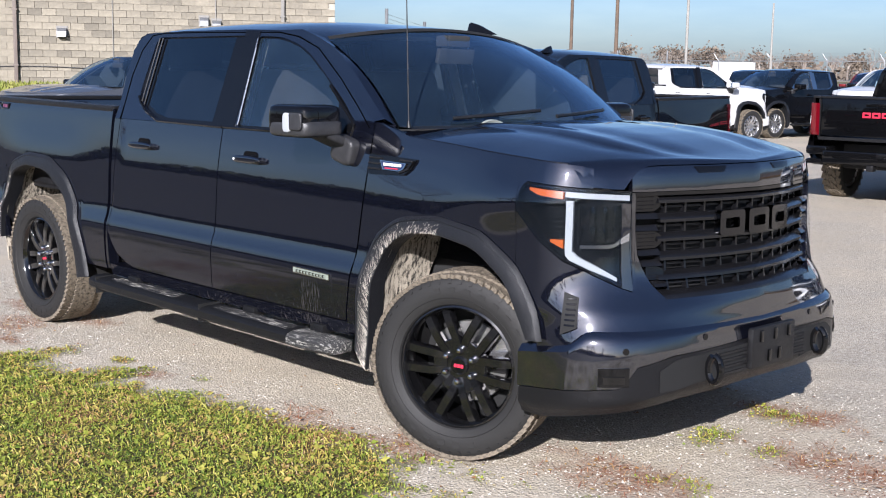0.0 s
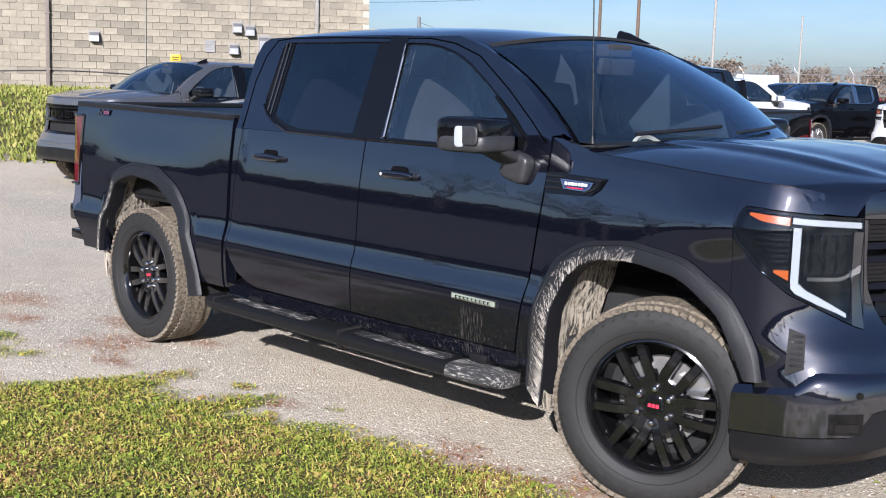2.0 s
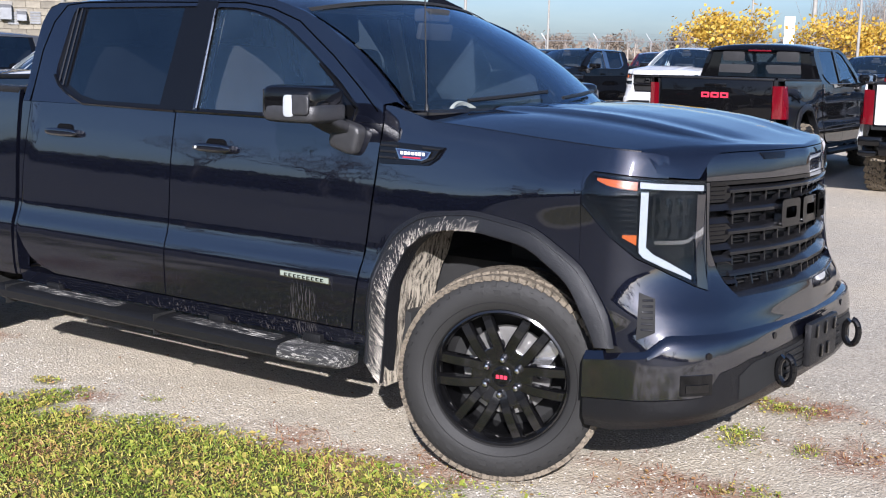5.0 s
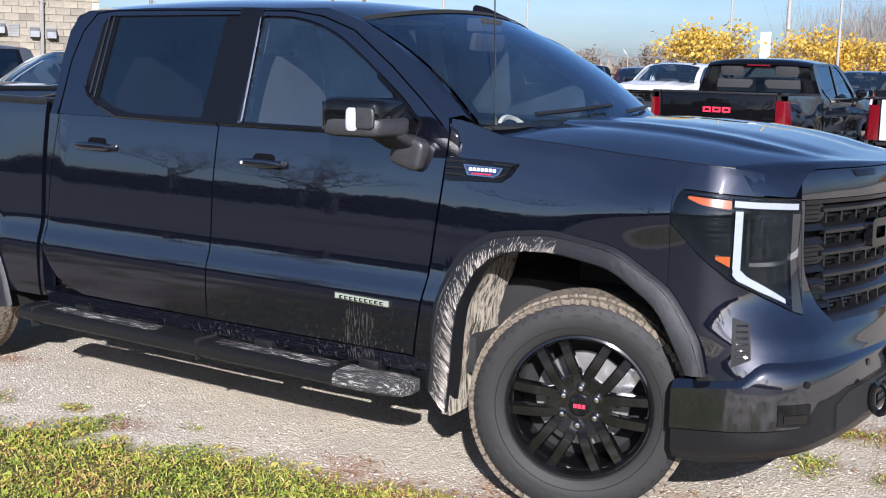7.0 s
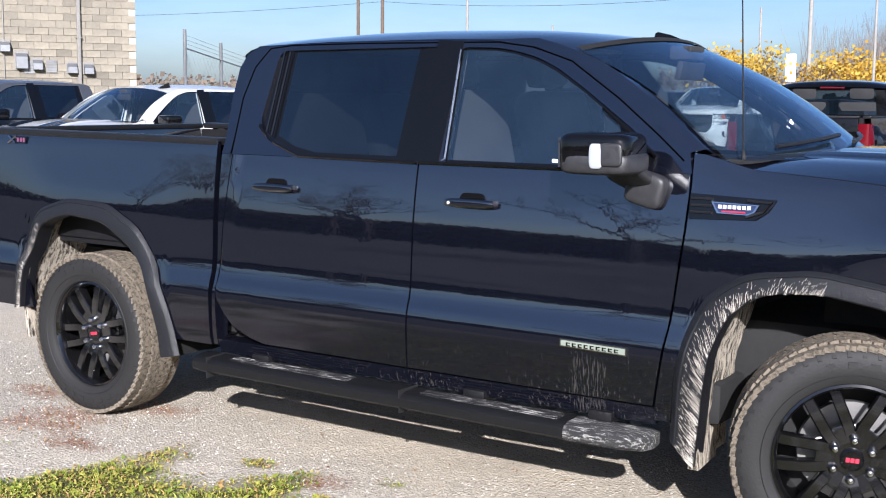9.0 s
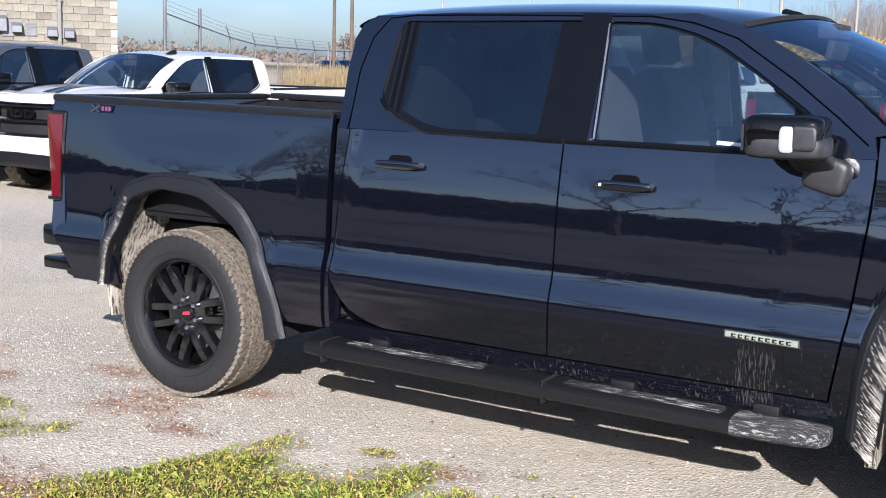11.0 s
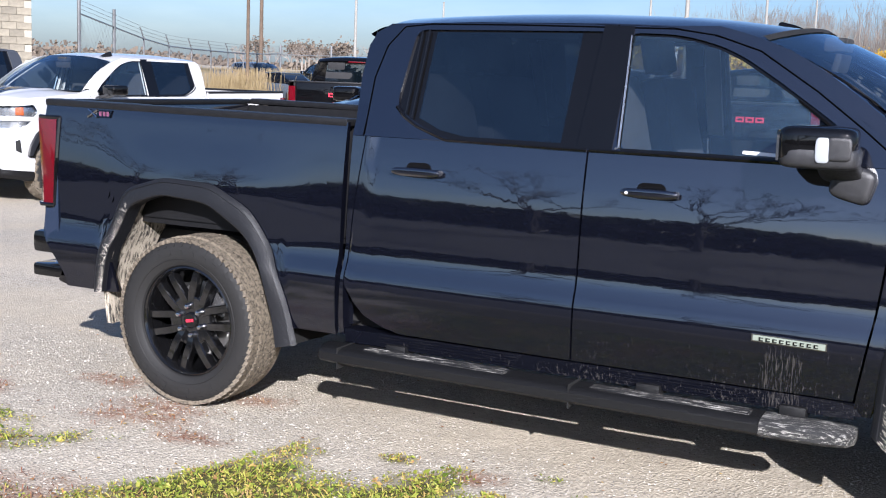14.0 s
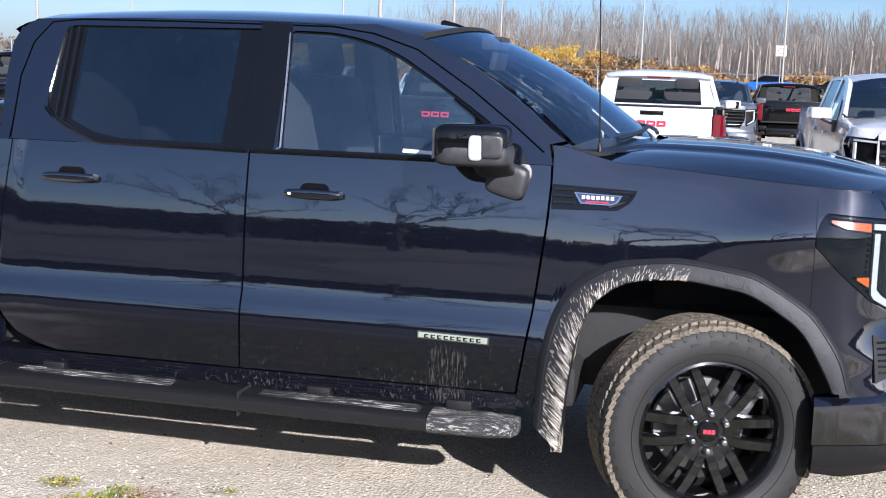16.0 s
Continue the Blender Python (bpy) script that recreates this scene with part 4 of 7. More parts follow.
        for a, b in zip(rows, rows[1:]):
            for j in range(len(prof)):
                q = (j + 1) % len(prof)
                bm.faces.new((a[j], a[q], b[q], b[j]))
        bm.faces.new(rows[0])
        bm.faces.new(rows[-1][::-1])
        part("step_end", bm, BOARD_END if hero else BOARD, st, "step end caked with pale mud")
        for x in (-0.72, 0.42, 0.98):
            bm = box(bmesh.new(), (x, sign * 0.93, 0.425), (0.10, 0.12, 0.045), None, 0.01)
            part("step_bracket", bm, BOARD if hero else PLASTIC, st)
        if hero:
            for x0, x1 in ((-0.86, -0.17), (0.19, 0.84)):
                pad = part("step_pad", box(bmesh.new(), ((x0 + x1) / 2, sign * 1.022, 0.413 - 0.006 * (x0 + 1)), (x1 - x0, 0.080, 0.014), None, 0.004), PAD, st, "ribbed step pad speckled with dried mud")
                for q in range(4):
                    part("pad_rib", box(bmesh.new(), ((x0 + x1) / 2, sign * (0.992 + q * 0.0175), 0.421 - 0.006 * (x0 + 1)), (x1 - x0 - 0.02, 0.007, 0.006)), PAD, pad, "", False)
            for x in (-0.95, 0.13):
                part("step_joint", box(bmesh.new(), (x, sign * 1.03, 0.378), (0.004, 0.134, 0.096), None), DARK, st, "", False)
        # mud flap behind the front wheel
        bm = bmesh.new()
        rows = []
        for i in range(7):
            z = 0.285 + 0.27 * i / 6
            x0 = 1.335 + 0.02 * (1 - i / 6)
            rows.append([bm.verts.new((x0 + dx, sign * y, z)) for dx, y in ((0.0, 0.76), (0.012, 0.90), (0.02, 0.985), (-0.02, 0.985), (-0.03, 0.76))])
        for a, b in zip(rows, rows[1:]):
            for j in range(5):
                q = (j + 1) % 5
                bm.faces.new((a[j], a[q], b[q], b[j]))
        bm.faces.new(rows[0])
        part("mud_flap", bm, LINER if hero else PLASTIC, truck, "mud flap caked with pale mud")
        if hero:
            bm = bmesh.new()
            rows = []
            for i in range(6):
                z = 0.335 + 0.20 * i / 5
                x0 = -2.375 - 0.03 * i / 5 + 0.015
                rows.append([bm.verts.new((x0 + dx, sign * y, z)) for dx, y in ((0.0, 0.78), (0.0, 0.90), (0.005, 0.965), (-0.025, 0.965), (-0.035, 0.78))])
            for a, b in zip(rows, rows[1:]):
                for j in range(5):
                    q = (j + 1) % 5
                    bm.faces.new((a[j], a[q], b[q], b[j]))
            bm.faces.new(rows[0])
            part("mud_flap", bm, LINER, truck, "mud flap caked with pale mud")
        # headlamp on the front corner
        S = (lambda s: s) if sign < 0 else (lambda s: 2 * NOSE - s)
        lampf = lambda off: (lambda s, z, o: nose(S(s), z, off + o))
        bm = shell(bmesh.new(), lampf(-0.030), spread(0.025, 0.5555, k(36)), lamp_lo, lamp_hi, 8, 0.03)
        hl = part("headlamp", bm, ALLOY if face == "wide" else GLOSS_BLACK, truck, "headlamp with white light bar and amber marker")
        edge = bmesh.new()
        for e in (lamp_lo, lamp_hi):
            sg = 1 if e is lamp_lo else -1
            shell(edge, lampf(-0.001), spread(0.025, 0.5555, k(36)), lambda s: e(s) + (0 if sg > 0 else -0.011), lambda s: e(s) + (0.011 if sg > 0 else 0), 1, 0.03)
        part("lamp_rim", edge, GLOSS_BLACK, hl)
        bar = lambda s0, s1, lo, hi, off, n=8: shell(bmesh.new(), lampf(off), spread(s0, s1, n), lo, hi, 2, 0.016)
        if face == "wide":
            part("amber_marker", bar(0.20, 0.30, lambda s: 1.10, lambda s: lamp_hi(s) - 0.016, -0.006), AMBER, hl, "amber side marker")
            part("lamp_divider", bar(0.03, 0.553, lambda s: max(lamp_lo(s), 1.03), lambda s: max(lamp_lo(s) + 0.01, 1.085), 0.003, 14), color, hl)
            part("lower_lamp_shell", bar(0.03, 0.553, lambda s: lamp_lo(s), lambda s: max(lamp_lo(s) + 0.01, 0.94), 0.003, 14), color, hl)
            lens = part("lens", shell(bmesh.new(), lampf(0.001), spread(0.03, 0.553, 14), lambda s: lamp_lo(s) + 0.003, lambda s: lamp_hi(s) - 0.003, 4, 0.004), LENS, hl, "clear lens")
            lens.visible_shadow = False
        else:
            part("light_bar_top", bar(0.233, 0.548, lambda s: lamp_hi(s) - 0.038, lambda s: lamp_hi(s) - 0.017, -0.006), DRL, hl, "white light bar")
            part("light_bar_upright", bar(0.238, 0.267, lambda s: 0.962 - (s - 0.237) * 0.4, lambda s: 1.160, -0.006, 4), DRL, hl, "white light bar")
            part("light_bar_foot", bar(0.240, 0.487, lambda s: interp(s, (0.240, 0.269, 0.487), (0.944, 0.914, 0.842)), lambda s: interp(s, (0.240, 0.268, 0.295, 0.487), (0.964, 0.962, 0.938, 0.857)), -0.006, 16), DRL, hl, "white light bar")
        if hero:
            part("amber_marker", bar(0.074, 0.222, lambda s: interp(s, (0.074, 0.123, 0.222), (1.196, 1.177, 1.166)), lambda s: interp(s, (0.074, 0.222), (1.205, 1.195)), -0.010), AMBER, hl, "amber side marker")
            part("amber_marker", bar(0.178, 0.228, lambda s: interp(s, (0.178, 0.228), (0.996, 0.970)), lambda s: 1.006, -0.010, 4), AMBER, hl, "amber side marker")
            part("projector_bezel", bar(0.287, 0.500, lambda s: 1.140, lambda s: 1.150, -0.006), DARK_CHROME, hl)
            part("projector_bezel", bar(0.285, 0.297, lambda s: 0.985, lambda s: 1.150, -0.006, 3), DARK_CHROME, hl)
            part("projector_bezel", bar(0.300, 0.503, lambda s: 0.972 + 0.02 * smooth01(0.46, 0.503, s), lambda s: 0.986 + 0.02 * smooth01(0.46, 0.503, s), -0.004), CHROME, hl)
            part("lamp_surround", bar(0.505, 0.5545, lambda s: lamp_lo(s), lambda s: 1.150, 0.003, 6), color, hl)
            part("projector_bezel", bar(0.503, 0.545, lambda s: interp(s, (0.503, 0.545), (0.990, 1.004)), lambda s: interp(s, (0.503, 0.545), (1.012, 1.034)), 0.005, 4), ALLOY, hl)
            for zz in (1.108, 1.030):
                for ss in (0.335, 0.395, 0.455):
                    lm = part("projector", bar(ss - 0.025, ss + 0.025, lambda s: zz - 0.033, lambda s: zz + 0.033, -0.018, 4), DARK_CHROME, hl)
                    part("projector_glass", bar(ss - 0.019, ss + 0.014, lambda s: zz - 0.022, lambda s: zz + 0.024, -0.012, 4), GLOSS_BLACK, lm)
                    # chrome bead added to put a glint on the projector
                    part("projector_glint", pod(bmesh.new(), nose(S(ss + 0.019), zz + 0.016, -0.008), (0.016, 0.016, 0.028), None, 3.0, 8, 6), CHROME, lm)
            for i in range(8):
                bm = shell(bmesh.new(), lampf(-0.016), spread(0.080 + max(0, i - 1) * 0.018, 0.226, 6), lambda s: 1.150 - i * 0.020, lambda s: 1.155 - i * 0.020, 1, 0.010)
                part("lamp_fin", bm, DARK_CHROME, hl)
            bm = shell(bmesh.new(), lampf(0.002), spread(0.028, 0.553, 30), lambda s: lamp_lo(s) + 0.003, lambda s: lamp_hi(s) - 0.003, 6, 0.004)
            g = part("lens", bm, LENS, hl, "clear lens")
            g.visible_shadow = False
        # air slot at the bumper's corner, a dark sheet in place of its shade
        bm = shell(bmesh.new(), lambda s, z, off: nose(S(s), z, 0.004 + off), spread(0.252, 0.312, 6), lambda s: 0.640 + (s - 0.252) * 0.5, lambda s: 0.804 - (s - 0.252) * 0.35, 4, 0.02)
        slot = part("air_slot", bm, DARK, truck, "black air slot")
        if hero:
            for i in range(6):
                bm = shell(bmesh.new(), lambda s, z, o: nose(S(s), z, 0.009 + o), spread(0.266, 0.304, 4), lambda s: 0.676 + i * 0.020, lambda s: 0.682 + i * 0.020, 1, 0.008)
                part("slot_fin", bm, GLOSS_BLACK, slot)
        # wheels
        add_wheel(truck, 1.875, sign * 0.868, steer, hero, rim, 3 if sign < 0 else 40)
        add_wheel(truck, -1.875, sign * 0.868, 0, hero, rim, -10 if sign < 0 else 5)

    # roof
    bm = bmesh.new()
    xs = (-1.05, -1.02, -0.97, -0.90, -0.7, -0.4, -0.1, 0.2, 0.36, 0.5, 0.62, 0.70)
    ys = [-1, -0.96, -0.9, -0.8, -0.65, -0.4, -0.15, 0.15, 0.4, 0.65, 0.8, 0.9, 0.96, 1]
    rows = []
    for x in xs:
        ze = interp(x, (-1.05, -0.985, -0.92, -0.5, 0.10, 0.36, 0.52, 0.70), (1.792, 1.812, 1.838, 1.85, 1.85, 1.84, 1.815, 1.762))
        zc = interp(x, (-1.05, -0.985, -0.92, -0.5, 0.0, 0.36, 0.52, 0.70), (1.81, 1.862, 1.888, 1.913, 1.918, 1.905, 1.89, 1.862))
        yw = (0.911 - (ze - 1.345) * 0.330) * (0.93 if x < -1.03 else 0.965 if x < -1.0 else 1.0)
        row = []
        for u in ys:
            xx = x + (0.11 * (1 - u * u) if x > 0.3 else 0) * (x - 0.3) / 0.4
            row.append(bm.verts.new((xx, yw * u, ze + (zc - ze) * (1 - abs(u) ** 3.2))))
        rows.append(row)
    for a, b in zip(rows, rows[1:]):
        for j in range(len(ys) - 1):
            bm.faces.new((a[j], a[j + 1], b[j + 1], b[j]))
    bm.faces.new(rows[0] + [bm.verts.new((-1.0, 0.74, 1.77)), bm.verts.new((-1.0, -0.74, 1.77))])
    part("roof", bm, color, truck)
    # windscreen
    bm = bmesh.new()
    rows = [[bm.verts.new(windscreen(-1 + 2 * i / 16, j / 8)) for i in range(17)] for j in range(9)]
    for a, b in zip(rows, rows[1:]):
        for j in range(16):
            bm.faces.new((a[j], a[j + 1], b[j + 1], b[j]))
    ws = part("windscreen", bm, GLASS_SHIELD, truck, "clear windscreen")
    ws.visible_shadow = False
    bm = bmesh.new()
    box(bm, windscreen(0.0, 0.80) + Vector((-0.10, 0, -0.06)), (0.03, 0.26, 0.08), Matrix.Rotation(0.2, 3, 'Y'), 0.012)
    box(bm, windscreen(0.0, 0.90) + Vector((-0.03, 0, -0.02)), (0.10, 0.16, 0.06), None, 0.012)
    part("rear_view_mirror", bm, INTERIOR, ws)
    if hero:
        bm = bmesh.new()
        rows = [[bm.verts.new(windscreen(-1 + j / 8, 1.0 - q[0]) + Vector((0, 0, q[1]))) for q in ((-0.02, 0.004), (0.0, 0.010), (0.025, 0.004))] for j in range(17)]
        for a, b in zip(rows, rows[1:]):
            for j in range(2):
                bm.faces.new((a[j], a[j + 1], b[j + 1], b[j]))
        part("windscreen_seal", bm, DARK, ws)
        for y0, y1 in ((-0.72, -0.10), (0.0, 0.62)):
            pts = [windscreen(y0 + (y1 - y0) * t, 0.035 + 0.05 * t) + Vector((0.02, 0, 0.016)) for t in (0, 0.3, 0.6, 1)]
            part("wiper", pipe(bmesh.new(), pts, 0.009, 6), PLASTIC, ws)
    # cowl
    bm = bmesh.new()
    rows = []
    for i in range(17):
        u = -1 + 2 * i / 16
        p = windscreen(u, 0.0)
        rows.append([bm.verts.new(p + Vector((-0.02, 0, 0.002))), bm.verts.new((p.x + 0.10, p.y * 1.01, 1.396))])
    for a, b in zip(rows, rows[1:]):
        bm.faces.new((a[0], a[1], b[1], b[0]))
    part("cowl", bm, PLASTIC, truck)
    # hood
    bm = bmesh.new()
    ws_ = [-0.872, -0.85, -0.80, -0.75, -0.70, -0.62, -0.56, -0.53, -0.50, -0.42, -0.34, -0.29, -0.24, -0.12, 0]
    ws_ = ws_ + [-w for w in ws_[-2::-1]]
    rows = []
    for i in range(29):
        t = i / 28
        t = t ** 0.85
        row = []
        for w in ws_:
            a = 1.43 + 0.215 * (1 - (w / 0.872) ** 2)
            b = interp(abs(w), [p[1] for p in PLAN][::-1], [p[0] for p in PLAN][::-1]) - interp(abs(w), (0.0, 0.6, 0.75, 0.872), (0.045, 0.05, 0.06, 0.09))
            b -= recess(interp(abs(w), [p[1] for p in PLAN][::-1], PLAN_S[::-1])) * interp(abs(w), (0.75, 0.872), (1.0, 0.6))
            x = a + (b - a) * t
            row.append(bm.verts.new((x, w / 0.872 * hood_edge(x), hood_z(x, abs(w)))))
        rows.append(row)
    for a, b in zip(rows, rows[1:]):
        for j in range(len(ws_) - 1):
            bm.faces.new((a[j], a[j + 1], b[j + 1], b[j]))
    # side skirts into the fender gaps
    for j in (0, len(ws_) - 1):
        col = [r[j] for r in rows]
        dn = [bm.verts.new(v.co + Vector((0, 0.006 if v.co.y < 0 else -0.006, -0.06))) for v in col]
        for i in range(len(col) - 1):
            bm.faces.new((col[i], col[i + 1], dn[i + 1], dn[i]))
    # front lip: down to the lamps at the sides, to a seam over the nose cap in the middle
    seam = lambda y: interp(y, (0.0, 0.536, 0.62, 0.680, 0.711, 0.745, 0.80, 0.872), (1.299, 1.299, 1.297, 1.285, 1.254, 1.206, 1.207, 1.216))
    prev = rows[-1]
    for drop in (0.25, 0.5, 0.75, 1.0):
        lip = []
        for v, w in zip(rows[-1], ws_):
            s0 = interp(abs(w), [p[1] for p in PLAN][::-1], PLAN_S[::-1])
            s0 -= 0.05 * smooth01(0.84, 0.872, abs(w))
            q = nose(s0 if w < 0 else 2 * NOSE - s0, seam(abs(w)), 0.0)
            p = v.co + (q - v.co) * drop
            p += Vector((0.30, 0.30 * (1 if w > 0 else -1) * smooth01(0.6, 0.85, abs(w)), 0.55)) * 0.16 * (v.co - q).length * math.sin(math.pi * drop)
            lip.append(bm.verts.new(p))
        for j in range(len(ws_) - 1):
            bm.faces.new((prev[j], prev[j + 1], lip[j + 1], lip[j]))
        prev = lip
    under = [bm.verts.new(v.co + Vector((-0.05, 0, 0.004))) for v in prev]
    for j in range(len(ws_) - 1):
        bm.faces.new((prev[j], prev[j + 1], under[j + 1], under[j]))
    hood = part("hood", bm, color, truck)
    if stripes:
        for w0, w1 in ((-0.52, -0.22), (0.22, 0.52)):
            bm = bmesh.new()
            rows = []
            for i in range(12):
                x = 1.68 + 0.86 * i / 11
                rows.append([bm.verts.new((x, w0 + (w1 - w0) * q / 4, hood_z(x, abs(w0 + (w1 - w0) * q / 4)) + 0.006)) for q in range(5)])
            for a, b in zip(rows, rows[1:]):
                for j in range(4):
                    bm.faces.new((a[j], a[j + 1], b[j + 1], b[j]))
            part("hood_stripe", bm, GLOSS_BLACK, hood, "black hood stripe")
    # front end
    at_y = lambda s: abs(plan_at(s).y)
    part("nose_cap", shell(bmesh.new(), lambda s, z, o: nose(s, z, o - 0.002), spread(0.558, 2 * NOSE - 0.558, k(60)), lambda s: 1.196, lambda s: max(1.198, interp(at_y(s), (0.0, 0.536, 0.62, 0.680, 0.711, 0.745), (1.295, 1.295, 1.293, 1.281, 1.254, 1.206))), 6, 0.03), color, truck)
    half_s = spread(0.5565, 0.573, 3) + spread(0.5745, 0.60, 7) + spread(0.607, 0.72, 12) + spread(0.74, NOSE, 14)
    band = lambda s, z, o: nose(s, z, o - 0.012 * smooth01(0.74, 0.66, z))
    part("front_fascia", shell(bmesh.new(), band, spread(0.5565, 2 * NOSE - 0.5565, k(70)), lambda s: ledge(s) - 0.02, lambda s: 0.766, 10, 0.02), color, truck)
    for sd in (False, True):
        flip = (lambda q: 2 * NOSE - q) if sd else (lambda q: q)
        part("grille_cheek", shell(bmesh.new(), lambda s, z, o: band(flip(s), z, o), [q for q in half_s if q < 0.715], lambda s: 0.766, lambda s: max(0.768, grille_lo(s)) if s > 0.574 else 1.192, 12, 0.03), color, truck)
    part("bumper_upper", shell(bmesh.new(), lambda s, z, o: nose(s, z, o + 0.006 - 0.026 * smooth01(ledge(s) - 0.030, ledge(s) + 0.004, z)), spread(0.06, 2 * NOSE - 0.06, k(110)), valance, ledge, 12, 0.05), color, truck)
    low = lambda s: interp(min(s, 2 * NOSE - s), (0.06, 0.17, 0.365, 0.74, 1.28), (0.292, 0.288, 0.322, 0.370, 0.378))
    part("bumper_lower", shell(bmesh.new(), lambda s, z, o: nose(s, z, o + 0.004 - 0.025 * smooth01(low(s) + 0.05, low(s), z)), spread(0.066, 2 * NOSE - 0.066, k(90)), low, lambda s: valance(s) - 0.004, 8, 0.06), PLASTIC_GREY, truck, "black plastic lower bumper, scuffed and dusty")
    GS0, GS1 = 0.576, 2 * NOSE - 0.576
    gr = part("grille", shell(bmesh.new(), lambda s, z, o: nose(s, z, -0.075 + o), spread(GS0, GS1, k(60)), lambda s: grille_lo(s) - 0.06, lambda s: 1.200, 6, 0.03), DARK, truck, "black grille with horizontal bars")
    bars = 6 if face == "bars" else 3 if face == "wide" else 4
    gmat = GRILLE if hero or face != "chrome" else CHROME
    for i in range(bars):
        zc = 1.168 - i * (0.385 / (bars - 1))
        lo_s = interp(zc, (0.77, 0.83, 0.90, 0.95), (0.72, 0.665, 0.62, 0.60))
        if hero:
            lo_s = max(lo_s, 0.70 + 0.012 * (i % 2))
        hgt = 0.020 if hero else 0.026
        bm = shell(bmesh.new(), lambda s, z, o: nose(s, z, -0.004 - 1.3 * (z - zc + hgt * 0.3) * (z > zc - hgt * 0.3) + o), spread(max(GS0, lo_s), 2 * NOSE - max(GS0, lo_s), k(50)), lambda s: zc - hgt, lambda s: zc + hgt * 0.75, 6, 0.030)
        part("grille_bar", bm, gmat, gr)
        if hero and i:
            zm = zc + 0.385 / 10
            bm = shell(bmesh.new(), lambda s, z, o: nose(s, z, -0.040 + o), spread(lo_s + 0.03, 2 * NOSE - lo_s - 0.03, 40), lambda s: zm - 0.004, lambda s: zm + 0.005, 1, 0.02)
            part("grille_slat", bm, PLASTIC, gr)
    if hero:
        for i in range(11):
            s = 0.76 + (2 * NOSE - 1.52) * i / 10
            bm = shell(bmesh.new(), lambda u, z, o: nose(u, z, -0.030 + o), (s - 0.005, s + 0.005), lambda u: grille_lo(s) + 0.012, lambda u: 1.175, 4, 0.03)
            part("grille_rib", bm, GRILLE, gr)
        for sd in (False, True):
            T = (lambda q: 2 * NOSE - q) if sd else (lambda q: q)
            for zc, h, s0, s1 in ((1.150, 0.034, 0.582, 0.715), (1.002, 0.034, 0.588, 0.725), (0.868, 0.026, 0.645, 0.735)):
                ins = part("grille_insert", shell(bmesh.new(), lambda s, z, o: nose(T(s), z, -0.012 + o), spread(s0, s1, 9), lambda s: zc - h * interp(s, (s1 - 0.03, s1), (1, 0.45)), lambda s: zc + h * interp(s, (s1 - 0.03, s1), (1, 0.45)), 2, 0.03), GLOSS_BLACK, gr, "gloss black insert")
                bm = bmesh.new()
                for r in range(4):
                    for c in range(9):
                        q = nose(T(s0 + 0.012 + (s1 - s0 - 0.045) * (c + 0.5 * (r % 2)) / 9), zc - h * 0.7 + 1.4 * h * r / 3, -0.010)
                        pod(bm, q, (0.006, 0.006, 0.004), None, 2.0, 6, 4)
                part("insert_mesh", bm, GRILLE, ins)
            for zc, s0, s1 in ((1.098, 0.580, 0.70), (1.050, 0.584, 0.70), (0.952, 0.602, 0.715), (0.908, 0.622, 0.72), (0.826, 0.675, 0.74)):
                part("grille_slat", shell(bmesh.new(), lambda s, z, o: nose(T(s), z, -0.010 - 0.8 * (z - zc) + o), spread(s0, s1, 9), lambda s: zc - 0.011, lambda s: zc + 0.011, 2, 0.03), GRILLE, gr)
    part("grille_frame", shell(bmesh.new(), lambda s, z, o: nose(s, z, 0.001 + o), spread(0.577, 2 * NOSE - 0.577, k(50)), lambda s: 1.180, lambda s: 1.194, 2, 0.03), gmat if not hero else GLOSS_BLACK, gr)
    # emblem: three plain blocks with hollow middles
    bm = bmesh.new()
    for yc in (0.185, 0.0, -0.185):
        f = lambda u, v, off: Vector((nose(NOSE + yc + u, 1.05 + v, 0).x + 0.014 + off, yc + u, 1.055 + v))
        o = rounded([(-0.078, -0.052), (0.078, -0.052), (0.078, 0.052), (-0.078, 0.052)], 0.02)
        h = rounded([(-0.045, -0.022), (0.045, -0.022), (0.045, 0.022), (-0.045, 0.022)], 0.01)
        plate(bm, f, o, (h,), 0.03)
    part("emblem", bm, DARK_CHROME if hero else GLOSS_BLACK if face == "wide" else CHROME, gr, "block emblem")
    if hero:
        # hood scoops, dark plates that paint in their shade, and leading edge seam
        for c in (NOSE - 0.30, NOSE + 0.22):
            bm = shell(bmesh.new(), lambda s, z, o: nose(c + (s - c) * (1 + (z - 1.272) * 12), z, 0.0015 + o), spread(c - 0.075, c + 0.075, 10), lambda s: 1.266, lambda s: 1.291, 2, 0.006)
            part("hood_scoop", bm, GLOSS_BLACK, hood, "shallow scoop, its shade put in as a dark plate")
        # number plate holder, left blank
        x0 = nose(NOSE, 0.53, 0.028).x
        pl = part("plate_holder", box(bmesh.new(), (x0, 0.03, 0.525), (0.03, 0.34, 0.175), None, 0.012), PLASTIC, truck, "empty black number plate holder")
        bm = boxes([((x0 + 0.018, 0.03 + dy, 0.525 + dz), (0.012, 0.02, 0.05)) for dy, dz in ((-0.11, 0.05), (0.11, 0.05), (-0.04, -0.04), (0.04, -0.04), (0.0, 0.05))], 0.003)
        part("plate_clip", bm, DARK_CHROME, pl)
